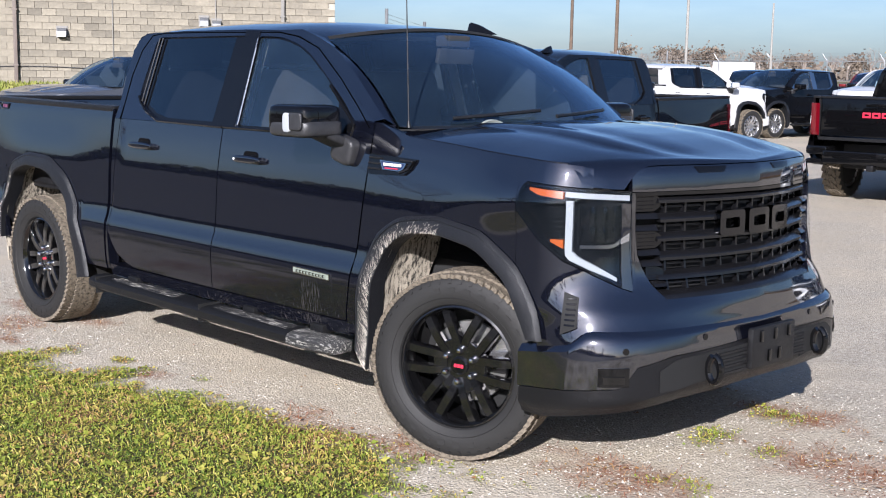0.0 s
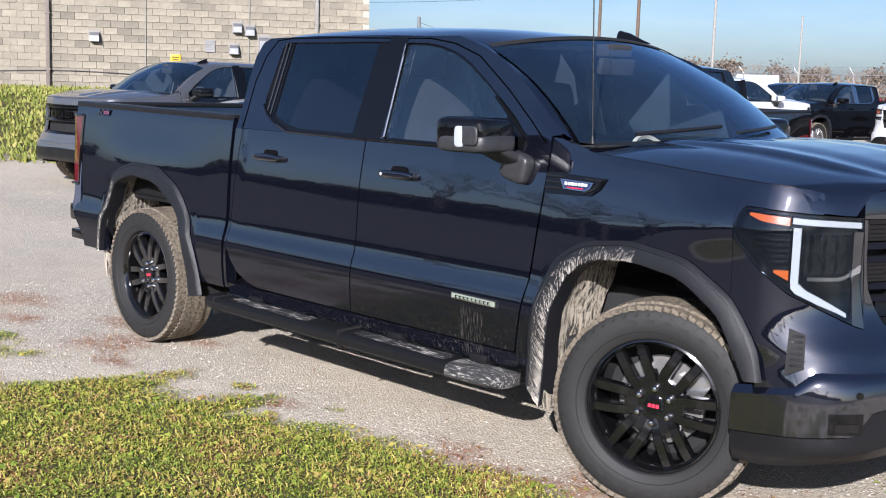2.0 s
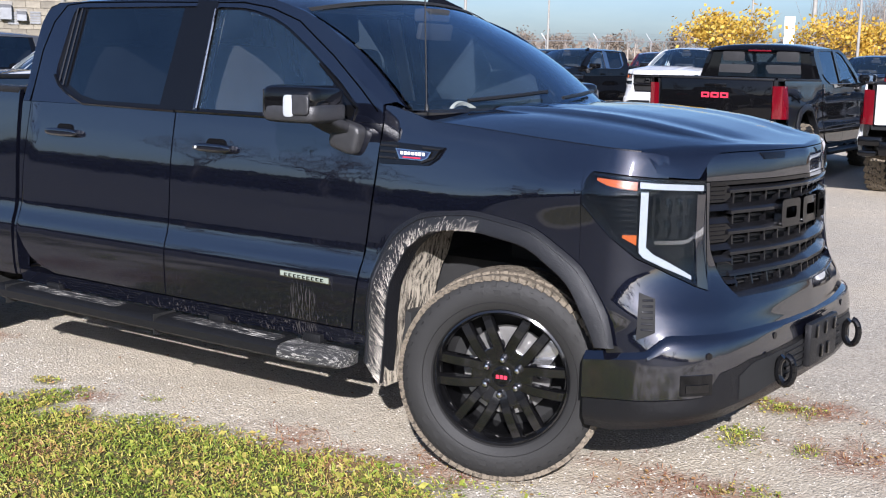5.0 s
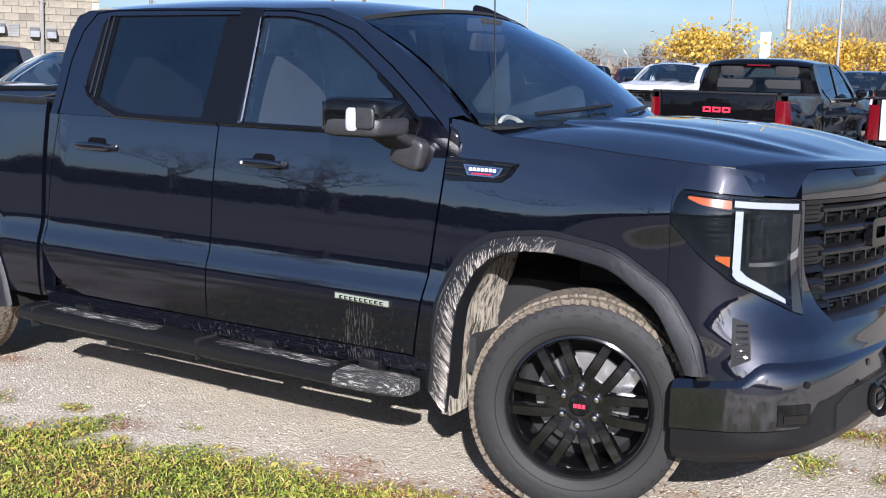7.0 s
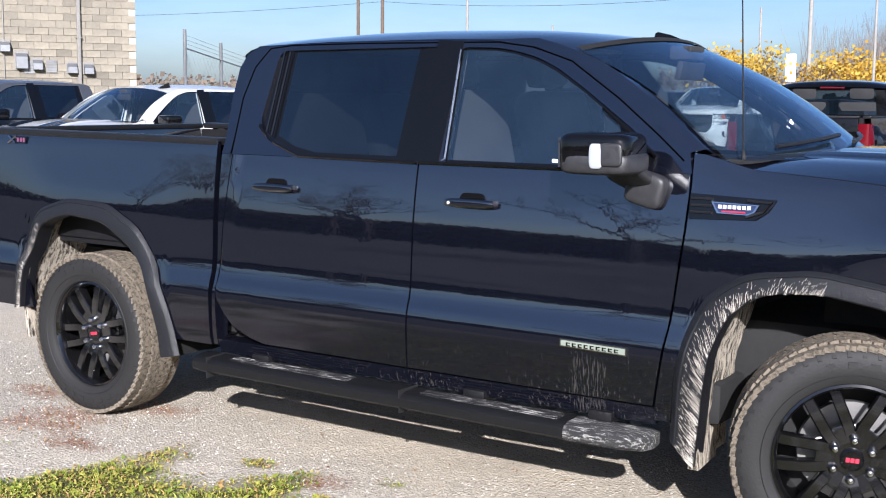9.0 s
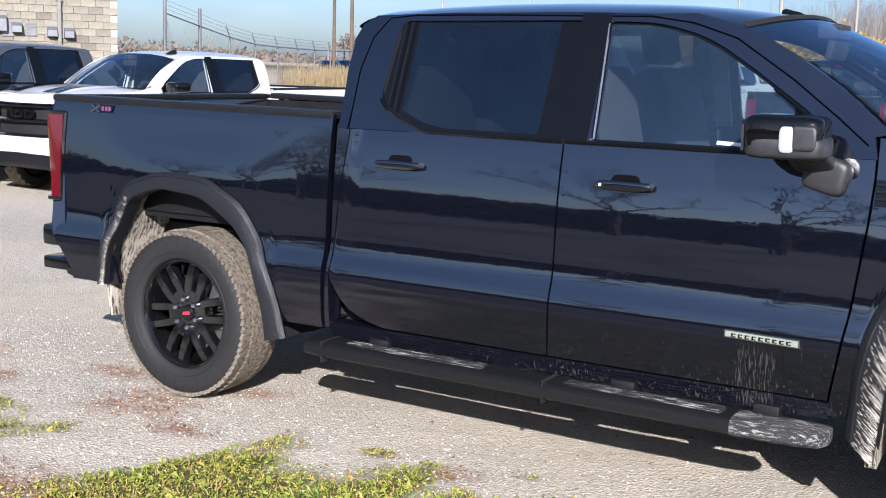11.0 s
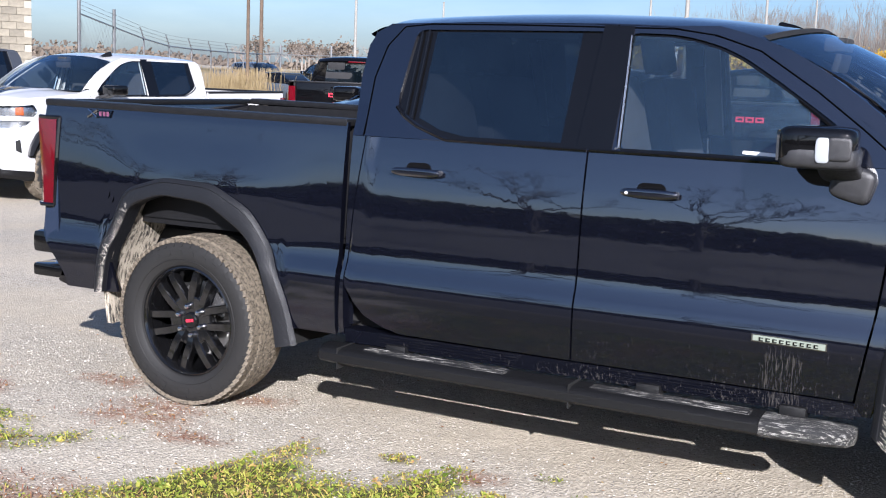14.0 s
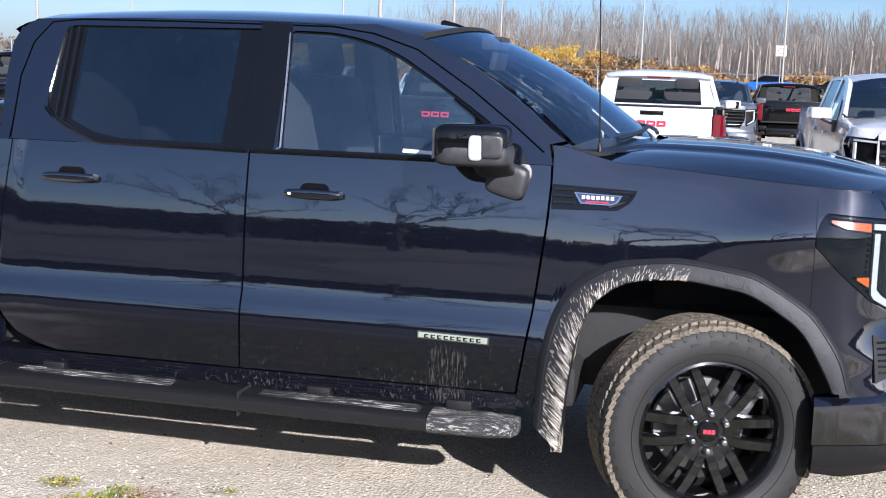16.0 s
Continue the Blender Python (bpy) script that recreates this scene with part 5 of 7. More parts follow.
        for yc in (-0.42, 0.42):
            xx = nose(NOSE + yc, 0.48, 0.03).x
            bm = bmesh.new()
            # dark sheet laid on the bumper to paint in the tow pocket's shade
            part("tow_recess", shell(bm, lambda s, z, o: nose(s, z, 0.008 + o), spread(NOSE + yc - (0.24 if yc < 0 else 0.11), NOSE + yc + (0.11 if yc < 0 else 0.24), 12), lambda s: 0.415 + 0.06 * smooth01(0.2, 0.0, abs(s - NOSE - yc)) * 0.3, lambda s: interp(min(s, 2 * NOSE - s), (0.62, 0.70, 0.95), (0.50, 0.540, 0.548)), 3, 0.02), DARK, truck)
            bm = bmesh.new()
            ring = [Vector((xx + 0.02 + 0.03 * math.sin(a), yc + 0.0, 0.485 + 0.055 * math.cos(a))) for a in [2 * math.pi * q / 16 for q in range(16)]]
            pipe(bm, ring, 0.014, 8)
            part("tow_hook", bm, GLOSS_BLACK, truck)
        for s in (0.445, 2 * NOSE - 0.445):
            fp = part("fog_panel", shell(bmesh.new(), lambda u, z, o: nose(u, z, 0.011 + o), spread(s - 0.052, s + 0.052, 8), lambda u: 0.450, lambda u: 0.524, 3, 0.02), GLOSS_BLACK, truck)
            part("fog_lamp", shell(bmesh.new(), lambda u, z, o: nose(u, z, 0.015 + o), spread(s - 0.036, s + 0.036, 6), lambda u: 0.462, lambda u: 0.490, 2, 0.01), DARK_CHROME, fp)
        bm = bmesh.new()
        for s, z in ((0.485, 0.588), (2 * NOSE - 0.485, 0.588), (0.87, 0.61), (2 * NOSE - 0.87, 0.61)):
            a = nose(s, z, 0.0)
            b = nose(s, z, 0.010)
            tube(bm, a, b, 0.013, None, 14)
        part("parking_sensor", bm, GLOSS_BLACK, truck)
        part("lower_grille", shell(bmesh.new(), lambda s, z, o: nose(s, z, 0.010 + o), spread(NOSE - 0.34, NOSE + 0.34, 16), lambda s: 0.445, lambda s: 0.545, 3, 0.02), DARK, truck)
        bm = bmesh.new()
        for i in range(4):
            shell(bm, lambda s, z, o: nose(s, z, 0.018 + o), spread(NOSE - 0.33, NOSE + 0.33, 16), lambda s: 0.437 + i * 0.028, lambda s: 0.447 + i * 0.028, 1, 0.02)
        part("lower_grille_bar", bm, PLASTIC, truck)
    # cab back with window
    bx = -1.0
    fb = lambda y, z, off: Vector((bx - 0.02 * (1.8 - z) + off * -1, y, z))
    bm = plate(bmesh.new(), fb, [(-0.93, 0.5), (0.93, 0.5), (0.915, 1.345), (0.745, 1.80), (-0.745, 1.80), (-0.915, 1.345)], ([(-0.62, 1.42), (0.62, 1.42), (0.58, 1.755), (-0.58, 1.755)],), 0.05)
    part("cab_back", bm, color, truck, "", False)
    g = part("rear_window", plate(bmesh.new(), lambda y, z, off: fb(y, z, off - 0.015), [(-0.63, 1.41), (0.63, 1.41), (0.59, 1.765), (-0.59, 1.765)], (), 0.004), GLASS_TINT if not hero else GLASS, truck, "rear window of the cab", False)
    g.visible_shadow = False
    part("high_brake_lamp", boxes([((-1.035, 0, 1.800), (0.03, 0.34, 0.026))], 0.006), RED_LENS, truck, "red high brake lamp")
    # bed
    part("bed_floor", boxes([((-1.94, 0, 0.86), (1.80, 1.62, 0.04)), ((-1.055, 0, 1.12), (0.03, 1.64, 0.52))]), PLASTIC, truck)
    tg = part("tailgate", box(bmesh.new(), (-2.845, 0, 1.15), (0.07, 1.54, 0.50), None, 0.018), color, truck)
    part("tailgate_cap", box(bmesh.new(), (-2.845, 0, 1.412), (0.085, 1.56, 0.03), None, 0.010), PLASTIC, tg)
    bm = boxes([((-2.884, 0, 1.325), (0.012, 0.30, 0.055))], 0.004)
    part("tailgate_latch", bm, GLOSS_BLACK, tg)
    bm = bmesh.new()
    for yc in (0.13, 0.0, -0.13):
        f = lambda u, v, off: Vector((-2.896 - off, yc + u, 1.19 + v))
        plate(bm, f, [(-0.055, -0.036), (0.055, -0.036), (0.055, 0.036), (-0.055, 0.036)], ([(-0.03, -0.013), (0.03, -0.013), (0.03, 0.013), (-0.03, 0.013)],), 0.012)
    part("tailgate_emblem", bm, RED_MARK if not hero else GLOSS_BLACK, tg, "block emblem", False)
    bm = box(bmesh.new(), (-2.90, 0, 0.62), (0.16, 1.35, 0.18), None, 0.03)
    part("rear_bumper", bm, GLOSS_BLACK if trim is GLOSS_BLACK else trim, truck)
    part("hitch", box(bmesh.new(), (-2.94, 0, 0.50), (0.12, 0.09, 0.08), None, 0.01), PLASTIC, truck)
    # roof aerial fin
    bm = bmesh.new()
    fx, fy, fz = 0.60, 0.50, 1.862
    secs = ((-0.10, 0.062, 0.030), (-0.085, 0.070, 0.034), (-0.02, 0.055, 0.034), (0.06, 0.022, 0.026), (0.11, 0.004, 0.010))
    rows = []
    for dx, h, wd in secs:
        rows.append([bm.verts.new((fx + dx, fy + sy * wd * q, fz + h * hz)) for sy, q, hz in ((-1, 1.0, 0), (-1, 0.45, 0.55), (-1, 0.12, 1.0), (1, 0.12, 1.0), (1, 0.45, 0.55), (1, 1.0, 0))])
    for a, b in zip(rows, rows[1:]):
        for j in range(5):
            bm.faces.new((a[j], a[j + 1], b[j + 1], b[j]))
    bm.faces.new(rows[0])
    part("aerial_fin", bm, GLOSS_BLACK if color is not WHITE_PAINT else PLASTIC, truck, "shark fin aerial")
    return truck


def hero_details(truck):
    """Badges, whip aerial and side vent of the nearest truck."""
    sign = -1

    def on(x, z, off):
        return Vector((x, sign * (half_width(x, z) + off), z))
    bm = plate(bmesh.new(), on, [(1.288, 1.278), (1.598, 1.268), (1.572, 1.225), (1.53, 1.196), (1.288, 1.188)], (), 0.012)
    for v in bm.verts:
        v.co.y -= 0.010
    v = part("fender_vent", bm, GLOSS_BLACK, truck, "gloss black fender vent")
    for i in range(3):
        part("vent_blade", tube(bmesh.new(), on(1.295, 1.262 - i * 0.024, 0.014), on(1.375, 1.262 - i * 0.024, 0.014), 0.005, None, 6), FLARE, v)
    part("vent_rim", pipe(bmesh.new(), [on(1.50, 1.262, 0.014), on(1.585, 1.258, 0.014), on(1.555, 1.225, 0.014), on(1.50, 1.205, 0.014)], 0.005, 6), FLARE, v)
    bd = lambda u, w, off: on(u, w, 0.018 + off)
    o = [(1.370, 1.254), (1.545, 1.249), (1.530, 1.222), (1.505, 1.212), (1.395, 1.214)]
    i_ = [(1.378, 1.2495), (1.535, 1.245), (1.523, 1.224), (1.502, 1.2165), (1.400, 1.2185)]
    b = part("engine_badge", plate(bmesh.new(), bd, o, (i_,), 0.006), CHROME, v, "chrome bordered badge", False)
    part("badge_face", plate(bmesh.new(), lambda u, w, off: on(u, w, 0.016 + off), i_, (), 0.004), BLUE_MARK, b, "", False)
    for i in range(7):
        x = 1.405 + i * 0.0175
        part("badge_bar", box(bmesh.new(), on(x, 1.2375, 0.019), (0.0115, 0.003, 0.0125)), WHITE_MARK, b, "light raised mark", False)
    bm = bmesh.new()
    box(bm, on(1.455, 1.2215, 0.019), (0.085, 0.003, 0.005))
    part("badge_bar", bm, RED_MARK, b, "thin red bar", False)
    # door plate
    o = [(0.812, 0.706), (1.088, 0.702), (1.088, 0.671), (0.812, 0.677)]
    e = part("door_badge", plate(bmesh.new(), lambda u, w, off: on(u, w, 0.010 + off), o, (), 0.012), CHROME, truck, "bright door badge with dusty pale face", False)
    part("badge_face", plate(bmesh.new(), lambda u, w, off: on(u, w, 0.0125 + off), [(0.818, 0.7015), (1.082, 0.6975), (1.082, 0.6755), (0.818, 0.6815)], (), 0.003), PALE_MARK, e, "", False)
    for i in range(9):
        x = 0.850 + i * 0.025
        bm = bmesh.new()
        for q in ((-0.006, 0), (0.0, 0.005), (0.0, -0.005)):
            box(bm, on(x + q[0], 0.689 + q[1] - (x - 0.81) * 0.012, 0.014), (0.005 if q[0] else 0.015, 0.003, 0.013 if q[0] else 0.003))
        part("badge_bar", bm, DARK_CHROME, e, "dark raised mark", False)
    # bed badge
    bm = bmesh.new()
    for x0, x1 in ((-2.545, -2.485), (-2.485, -2.545)):
        a, c = on(x0, 1.388, 0.006), on(x1, 1.352, 0.006)
        tube(bm, a, c, 0.006, None, 5)
    e = part("bed_badge", bm, CHROME, truck, "chrome badge with a red and white block")
    part("badge_face", plate(bmesh.new(), lambda u, w, off: on(u, w, 0.007 + off), [(-2.478, 1.388), (-2.392, 1.388), (-2.402, 1.352), (-2.488, 1.352)], (), 0.005), DARK_CHROME, e, "", False)
    for x in (-2.463, -2.438, -2.415):
        part("badge_bar", box(bmesh.new(), on(x, 1.370, 0.009), (0.014, 0.003, 0.022)), PURPLE_MARK, e, "", False)
    # whip aerial on the right fender
    bm = bmesh.new()
    tube(bm, (1.445, -0.835, 1.40), (1.443, -0.835, 1.43), 0.011, 0.006)
    tube(bm, (1.443, -0.835, 1.43), (1.405, -0.835, 2.25), 0.0035, 0.002, 6)
    part("whip_aerial", bm, PLASTIC, truck, "thin black whip aerial")
    # fuel-side clutter: label on the window ledge
    part("window_label", plate(bmesh.new(), upper(-1, -0.008), [(0.705, 1.378), (0.83, 1.374), (0.83, 1.361), (0.705, 1.365)], (), 0.002), WHITE_MARK, truck, "small white label with unreadable print", False)
    # dried spatter flung out over the flares
    rng = random.Random(11)
    for pts_in, pts_out, last, count in ((ARCH_F_IN, ARCH_F_OUT, 26, 620), (ARCH_R_IN, ARCH_R_OUT, 12, 300)):
        a, b = resample(pts_in, 46), resample(pts_out, 46)
        verts, faces = [], []
        for _ in range(count):
            t = last * rng.random() ** 1.5
            i = int(t)
            p = a[i] + (a[i + 1] - a[i]) * (t - i)
            q = b[i] + (b[i + 1] - b[i]) * (t - i)
            d = q - p
            k0 = -0.02 + 0.75 * rng.random() ** 2.2
            k1 = k0 + rng.uniform(0.06, 0.42) * (1 - k0)
            tang = Vector((-d.y, d.x)).normalized() * rng.uniform(0.0004, 0.0011)
            lean = Vector((0.15, -0.5)) * rng.uniform(0, 0.02)
            n0 = len(verts)
            for k, w in ((k0, 1.0), (k1, 0.35)):
                for sg in (-1, 1):
                    c = p + d * k + tang * sg * w + lean * (k - k0)
                    y = half_width(c.x, max(c.y, 0.5)) + 0.032 * (0.62 + 0.42 * smooth01(1.0, 0.3, k)) + 0.0022
                    verts.append((c.x, -y, c.y))
            faces.append((n0, n0 + 1, n0 + 3, n0 + 2))
        me = bpy.data.meshes.new("mud_spatter")
        me.from_pydata(verts, [], faces)
        me.materials.append(SPATTER)
        o = new("mud_spatter", me)
        o.parent = truck
        tagged(o, "pale dried mud spatter on the flare", "", "", "stuff")


# ---- ground ----
WALL_K = Vector((-24.1, 19.6))
WALL_D = Vector((-0.531, -0.847))
WALL_N = Vector((0.847, -0.531))


def ground_z(x, y):
    d = (Vector((x, y)) - WALL_K).dot(WALL_N)
    along = (Vector((x, y)) - WALL_K).dot(WALL_D)
    bank = 1.05 * smooth01(14.6, 1.0, d) * smooth01(-9.0, 1.0, along)
    far = 1.5 * smooth01(42, 100, y) + 1.2 * smooth01(45, 140, -x - y * 0.2)
    near = 0.012 * noise.noise(Vector((x * 0.9, y * 0.9, 3.1))) + 0.006 * noise.noise(Vector((x * 3.7, y * 3.7, 9.0)))
    dip = -0.15 * smooth01(-4.5, -9.0, x) * smooth01(0.5, 5.0, y) * smooth01(40, 25, y)
    return max(bank, far) + dip * (1 - smooth01(16.5, 14.0, d)) + near * smooth01(9, 5, abs(x)) * smooth01(7, 4, abs(y)) - 0.004


EDGE_X = (-8.0, -4.0, -2.6, -1.65, -1.45, -1.25, -1.15, -1.05, -0.90, -0.80, -0.60, -0.45, -0.38, -0.28, -0.19, -0.05, 0.10, 0.43, 0.75, 1.1, 1.48, 2.07, 2.41, 3.0, 5.0, 9.0)
EDGE_Y = (-3.1, -2.7, -2.45, -2.25, -2.15, -1.70, -1.24, -1.14, -1.22, -1.38, -1.34, -1.22, -1.10, -1.08, -1.34, -1.18, -1.22, -1.13, -1.06, -0.99, -0.93, -0.97, -1.0, -0.7, -0.3, 0.3)


def grass_at(x, y):
    """0 bare gravel to 1 thick growth."""
    d = (Vector((x, y)) - WALL_K).dot(WALL_N)
    along = (Vector((x, y)) - WALL_K).dot(WALL_D)
    if d < 14.9 and along > -2:
        return smooth01(14.7, 14.1, d + 0.5 * noise.noise(Vector((x, y, 0))))
    if y > 60:
        return smooth01(75, 82, y) * smooth01(96, 92, y)
    n1 = noise.noise(Vector((x * 1.9, y * 2.3, 0.0)))
    n2 = noise.noise(Vector((x * 6.0, y * 6.0, 5.0)))
    e = interp(x, EDGE_X, EDGE_Y) - y
    g = e * 4.2 + 0.30 * n1 + 0.40 * n2 + 0.12
    if x > 1.5:
        g = g + smooth01(1.5, 2.3, x) * (min(g, 0.25 + 0.9 * n1 + 0.35 * n2 + 0.4 * smooth01(-1.3, -2.2, y)) - g)
    if x < -1.0:
        g = g + smooth01(-1.0, -1.6, x) * (min(g, -0.05 + 1.1 * n1 + 0.3 * n2 + 0.55 * smooth01(-2.6, -1.3, x) + smooth01(-2.8, -3.6, y)) - g)
    for px, py, r in ((2.54, 0.18, 0.30), (2.50, 0.72, 0.24), (-2.50, -1.60, 0.20), (-2.17, -1.85, 0.26), (-1.92, -1.68, 0.17), (2.14, -0.54, 0.24), (2.68, -0.50, 0.22), (0.05, -1.02, 0.10), (-0.62, -1.12, 0.12)):
        g = max(g, 1.15 * math.exp(-((x - px) ** 2 + ((y - py) * 1.5) ** 2) / r ** 2) - 0.35 + 0.5 * n2 + 0.2 * n1)
    if -1.25 < x < 2.3 and y > -0.85 and y < 1.2:
        g = min(g, -0.2)
    g -= 0.55 * smooth01(0.05, 0.45, noise.noise(Vector((x * 3.1 + 7, y * 3.1, 1.7)))) + 0.35 * smooth01(0.0, 0.4, noise.noise(Vector((x * 11, y * 11, 4.0))))
    g *= smooth01(-4.9, -4.5, y)
    return min(1.0, max(0.0, g))


def weeds_at(x, y):
    g = 0.0
    for px, py, r in ((-2.97, -1.28, 0.28), (-2.46, -0.83, 0.24), (-1.92, -1.25, 0.34), (-1.95, -1.08, 0.30), (-1.64, -0.71, 0.20), (-1.52, -1.42, 0.20), (-3.6, -1.0, 0.4), (-1.6, -2.35, 0.50), (-2.4, -2.3, 0.45), (2.54, 0.80, 0.40), (3.11, 0.22, 0.55), (2.55, -0.60, 0.50), (1.6, -0.98, 0.34), (0.95, -1.05, 0.26), (1.25, -1.2, 0.4), (-0.2, -1.18, 0.16), (0.2, -1.9, 0.3), (-0.1, -2.69, 0.4)):
        g = max(g, math.exp(-((x - px) ** 2 + ((y - py) * 1.7) ** 2) / r ** 2))
    return min(1.0, max(0.0, g * 1.2 - 0.35 + 0.5 * noise.noise(Vector((x * 7, y * 7, 2)))))


def swept_at(x, y):
    """Fine tan dust where wheels have pushed the stones aside."""
    g = 0.0
    for px, py, rx, ry in ((0.2, -0.55, 1.7, 0.30), (-1.0, -0.35, 0.8, 0.4), (-3.4, 0.2, 1.6, 0.5), (-4.2, 1.8, 2.5, 0.7), (3.6, 1.6, 1.2, 0.6), (-6.5, 4.0, 3.0, 0.8)):
        g = max(g, math.exp(-((x - px) / rx) ** 2 - ((y - py) / ry) ** 2))
    return min(1.0, max(0.0, g * 1.3 - 0.2 + 0.35 * noise.noise(Vector((x * 1.6, y * 4.0, 6.0)))))


def graded(a, b, c, d, fine, n_out):
    """Grid lines: fine steps from b to c, widening out to a and d."""
    mid = list(np.arange(b, c + fine / 2, fine))
    left = [b - (b - a) * (i / n_out) ** 2.6 for i in range(n_out, 0, -1)]
    right = [c + (d - c) * (i / n_out) ** 2.6 for i in range(1, n_out + 1)]
    return left + mid + right


def make_ground():
    xs = graded(-900, -5.0, 4.6, 900, 0.04, 60)
    ys = graded(-900, -3.6, 2.6, 1500, 0.04, 60)
    nx, ny = len(xs), len(ys)
    verts = [(x, y, ground_z(x, y)) for y in ys for x in xs]
    faces = [(j * nx + i, j * nx + i + 1, (j + 1) * nx + i + 1, (j + 1) * nx + i) for j in range(ny - 1) for i in range(nx - 1)]
    me = bpy.data.meshes.new("ground")
    me.from_pydata(verts, [], faces)
    at = me.attributes.new("growth", 'FLOAT', 'POINT')
    at.data.foreach_set("value", [grass_at(x, y) for y in ys for x in xs])
    at = me.attributes.new("weeds", 'FLOAT', 'POINT')
    at.data.foreach_set("value", [weeds_at(x, y) for y in ys for x in xs])
    at = me.attributes.new("swept", 'FLOAT', 'POINT')
    at.data.foreach_set("value", [swept_at(x, y) for y in ys for x in xs])
    # unseen dark ground on the camera's side, added to darken the door reflections
    at = me.attributes.new("unseen_dark", 'FLOAT', 'POINT')
    at.data.foreach_set("value", [smooth01(-4.4, -4.9, y) * smooth01(-44, -40, y) for y in ys for x in xs])
    me.polygons.foreach_set("use_smooth", [True] * len(me.polygons))
    m, n, l, p = material("gravel_lot")
    growth = n.new("ShaderNodeAttribute")
    growth.attribute_name = "growth"
    weeds = n.new("ShaderNodeAttribute")
    weeds.attribute_name = "weeds"
    tc = n.new("ShaderNodeTexCoord")
    vor = n.new("ShaderNodeTexVoronoi")
    vor.inputs["Scale"].default_value = 80.0
    l.new(tc.outputs["Object"], vor.inputs["Vector"])
    vor2 = n.new("ShaderNodeTexVoronoi")
    vor2.inputs["Scale"].default_value = 130.0
    l.new(tc.outputs["Object"], vor2.inputs["Vector"])
    tone = n.new("ShaderNodeSeparateColor")
    l.new(vor.outputs["Color"], tone.inputs[0])
    stones = ramp(n, l, tone.outputs[0], (0.0, (0.20, 0.178, 0.145)), (0.35, (0.41, 0.368, 0.305)), (1.0, (0.68, 0.625, 0.53)))
    tone2 = n.new("ShaderNodeSeparateColor")
    l.new(vor2.outputs["Color"], tone2.inputs[0])
    grit = ramp(n, l, tone2.outputs[1], (0.0, (0.27, 0.24, 0.195)), (1.0, (0.56, 0.505, 0.42)))
    patch = noise_node(n, l, 0.55, 5.0, 0.65)
    fine = noise_node(n, l, 24.0, 6.0)
    dust = ramp(n, l, patch.outputs[0], (0.40, grey(0)), (0.62, grey(1)))
    mixed = mix_color(n, l, 0.42, stones.outputs[0], grit.outputs[0])
    dusty = ramp(n, l, fine.outputs[0], (0.3, (0.45, 0.385, 0.292)), (0.7, (0.60, 0.525, 0.405)))
    df = math_node(n, l, 'MULTIPLY_ADD', dust.outputs[0], 0.62)
    df.node.inputs[2].default_value = 0.22
    swept = n.new("ShaderNodeAttribute")
    swept.attribute_name = "swept"
    df = math_node(n, l, 'MAXIMUM', df, math_node(n, l, 'MULTIPLY', swept.outputs["Fac"], 0.85))
    base = mix_color(n, l, df, mixed, dusty.outputs[0])
    big = noise_node(n, l, 0.08, 4.0)
    worn = ramp(n, l, big.outputs[0], (0.35, grey(0.82)), (0.65, grey(1.08)))
    base = mix_color(n, l, 1.0, base, worn.outputs[0], 'MULTIPLY')
    soil = ramp(n, l, fine.outputs[0], (0.3, (0.04, 0.04, 0.016)), (0.55, (0.11, 0.10, 0.038)), (0.8, (0.26, 0.185, 0.105)))
    base = mix_color(n, l, growth.outputs["Fac"], base, soil.outputs[0])
    wd = ramp(n, l, fine.outputs[0], (0.34, grey(0.1)), (0.56, grey(0.9)))
    wf = math_node(n, l, 'MULTIPLY', wd.outputs[0], weeds.outputs["Fac"])
    base = mix_color(n, l, wf, base, (0.26, 0.115, 0.062))
    # near-black tone of the added unseen ground that the doors mirror
    unseen_dark = n.new("ShaderNodeAttribute")
    unseen_dark.attribute_name = "unseen_dark"
    unseen_tone = ramp(n, l, fine.outputs[0], (0.3, (0.035, 0.035, 0.036)), (0.7, (0.065, 0.064, 0.062)))
    base = mix_color(n, l, unseen_dark.outputs["Fac"], base, unseen_tone.outputs[0])
    l.new(base, p.inputs["Base Color"])
    p.inputs["Roughness"].default_value = 0.95
    p.inputs["Specular IOR Level"].default_value = 0.2
    h = math_node(n, l, 'ADD', vor.outputs["Distance"], math_node(n, l, 'MULTIPLY', fine.outputs[0], 0.6))
    bump(n, l, h, p, 0.55, 0.010)
    me.materials.append(m)
    ob = new("ground", me)
    return tagged(ob, "pale gravel lot with worn dusty tracks and patchy grass edge", "ground", kind="structure")


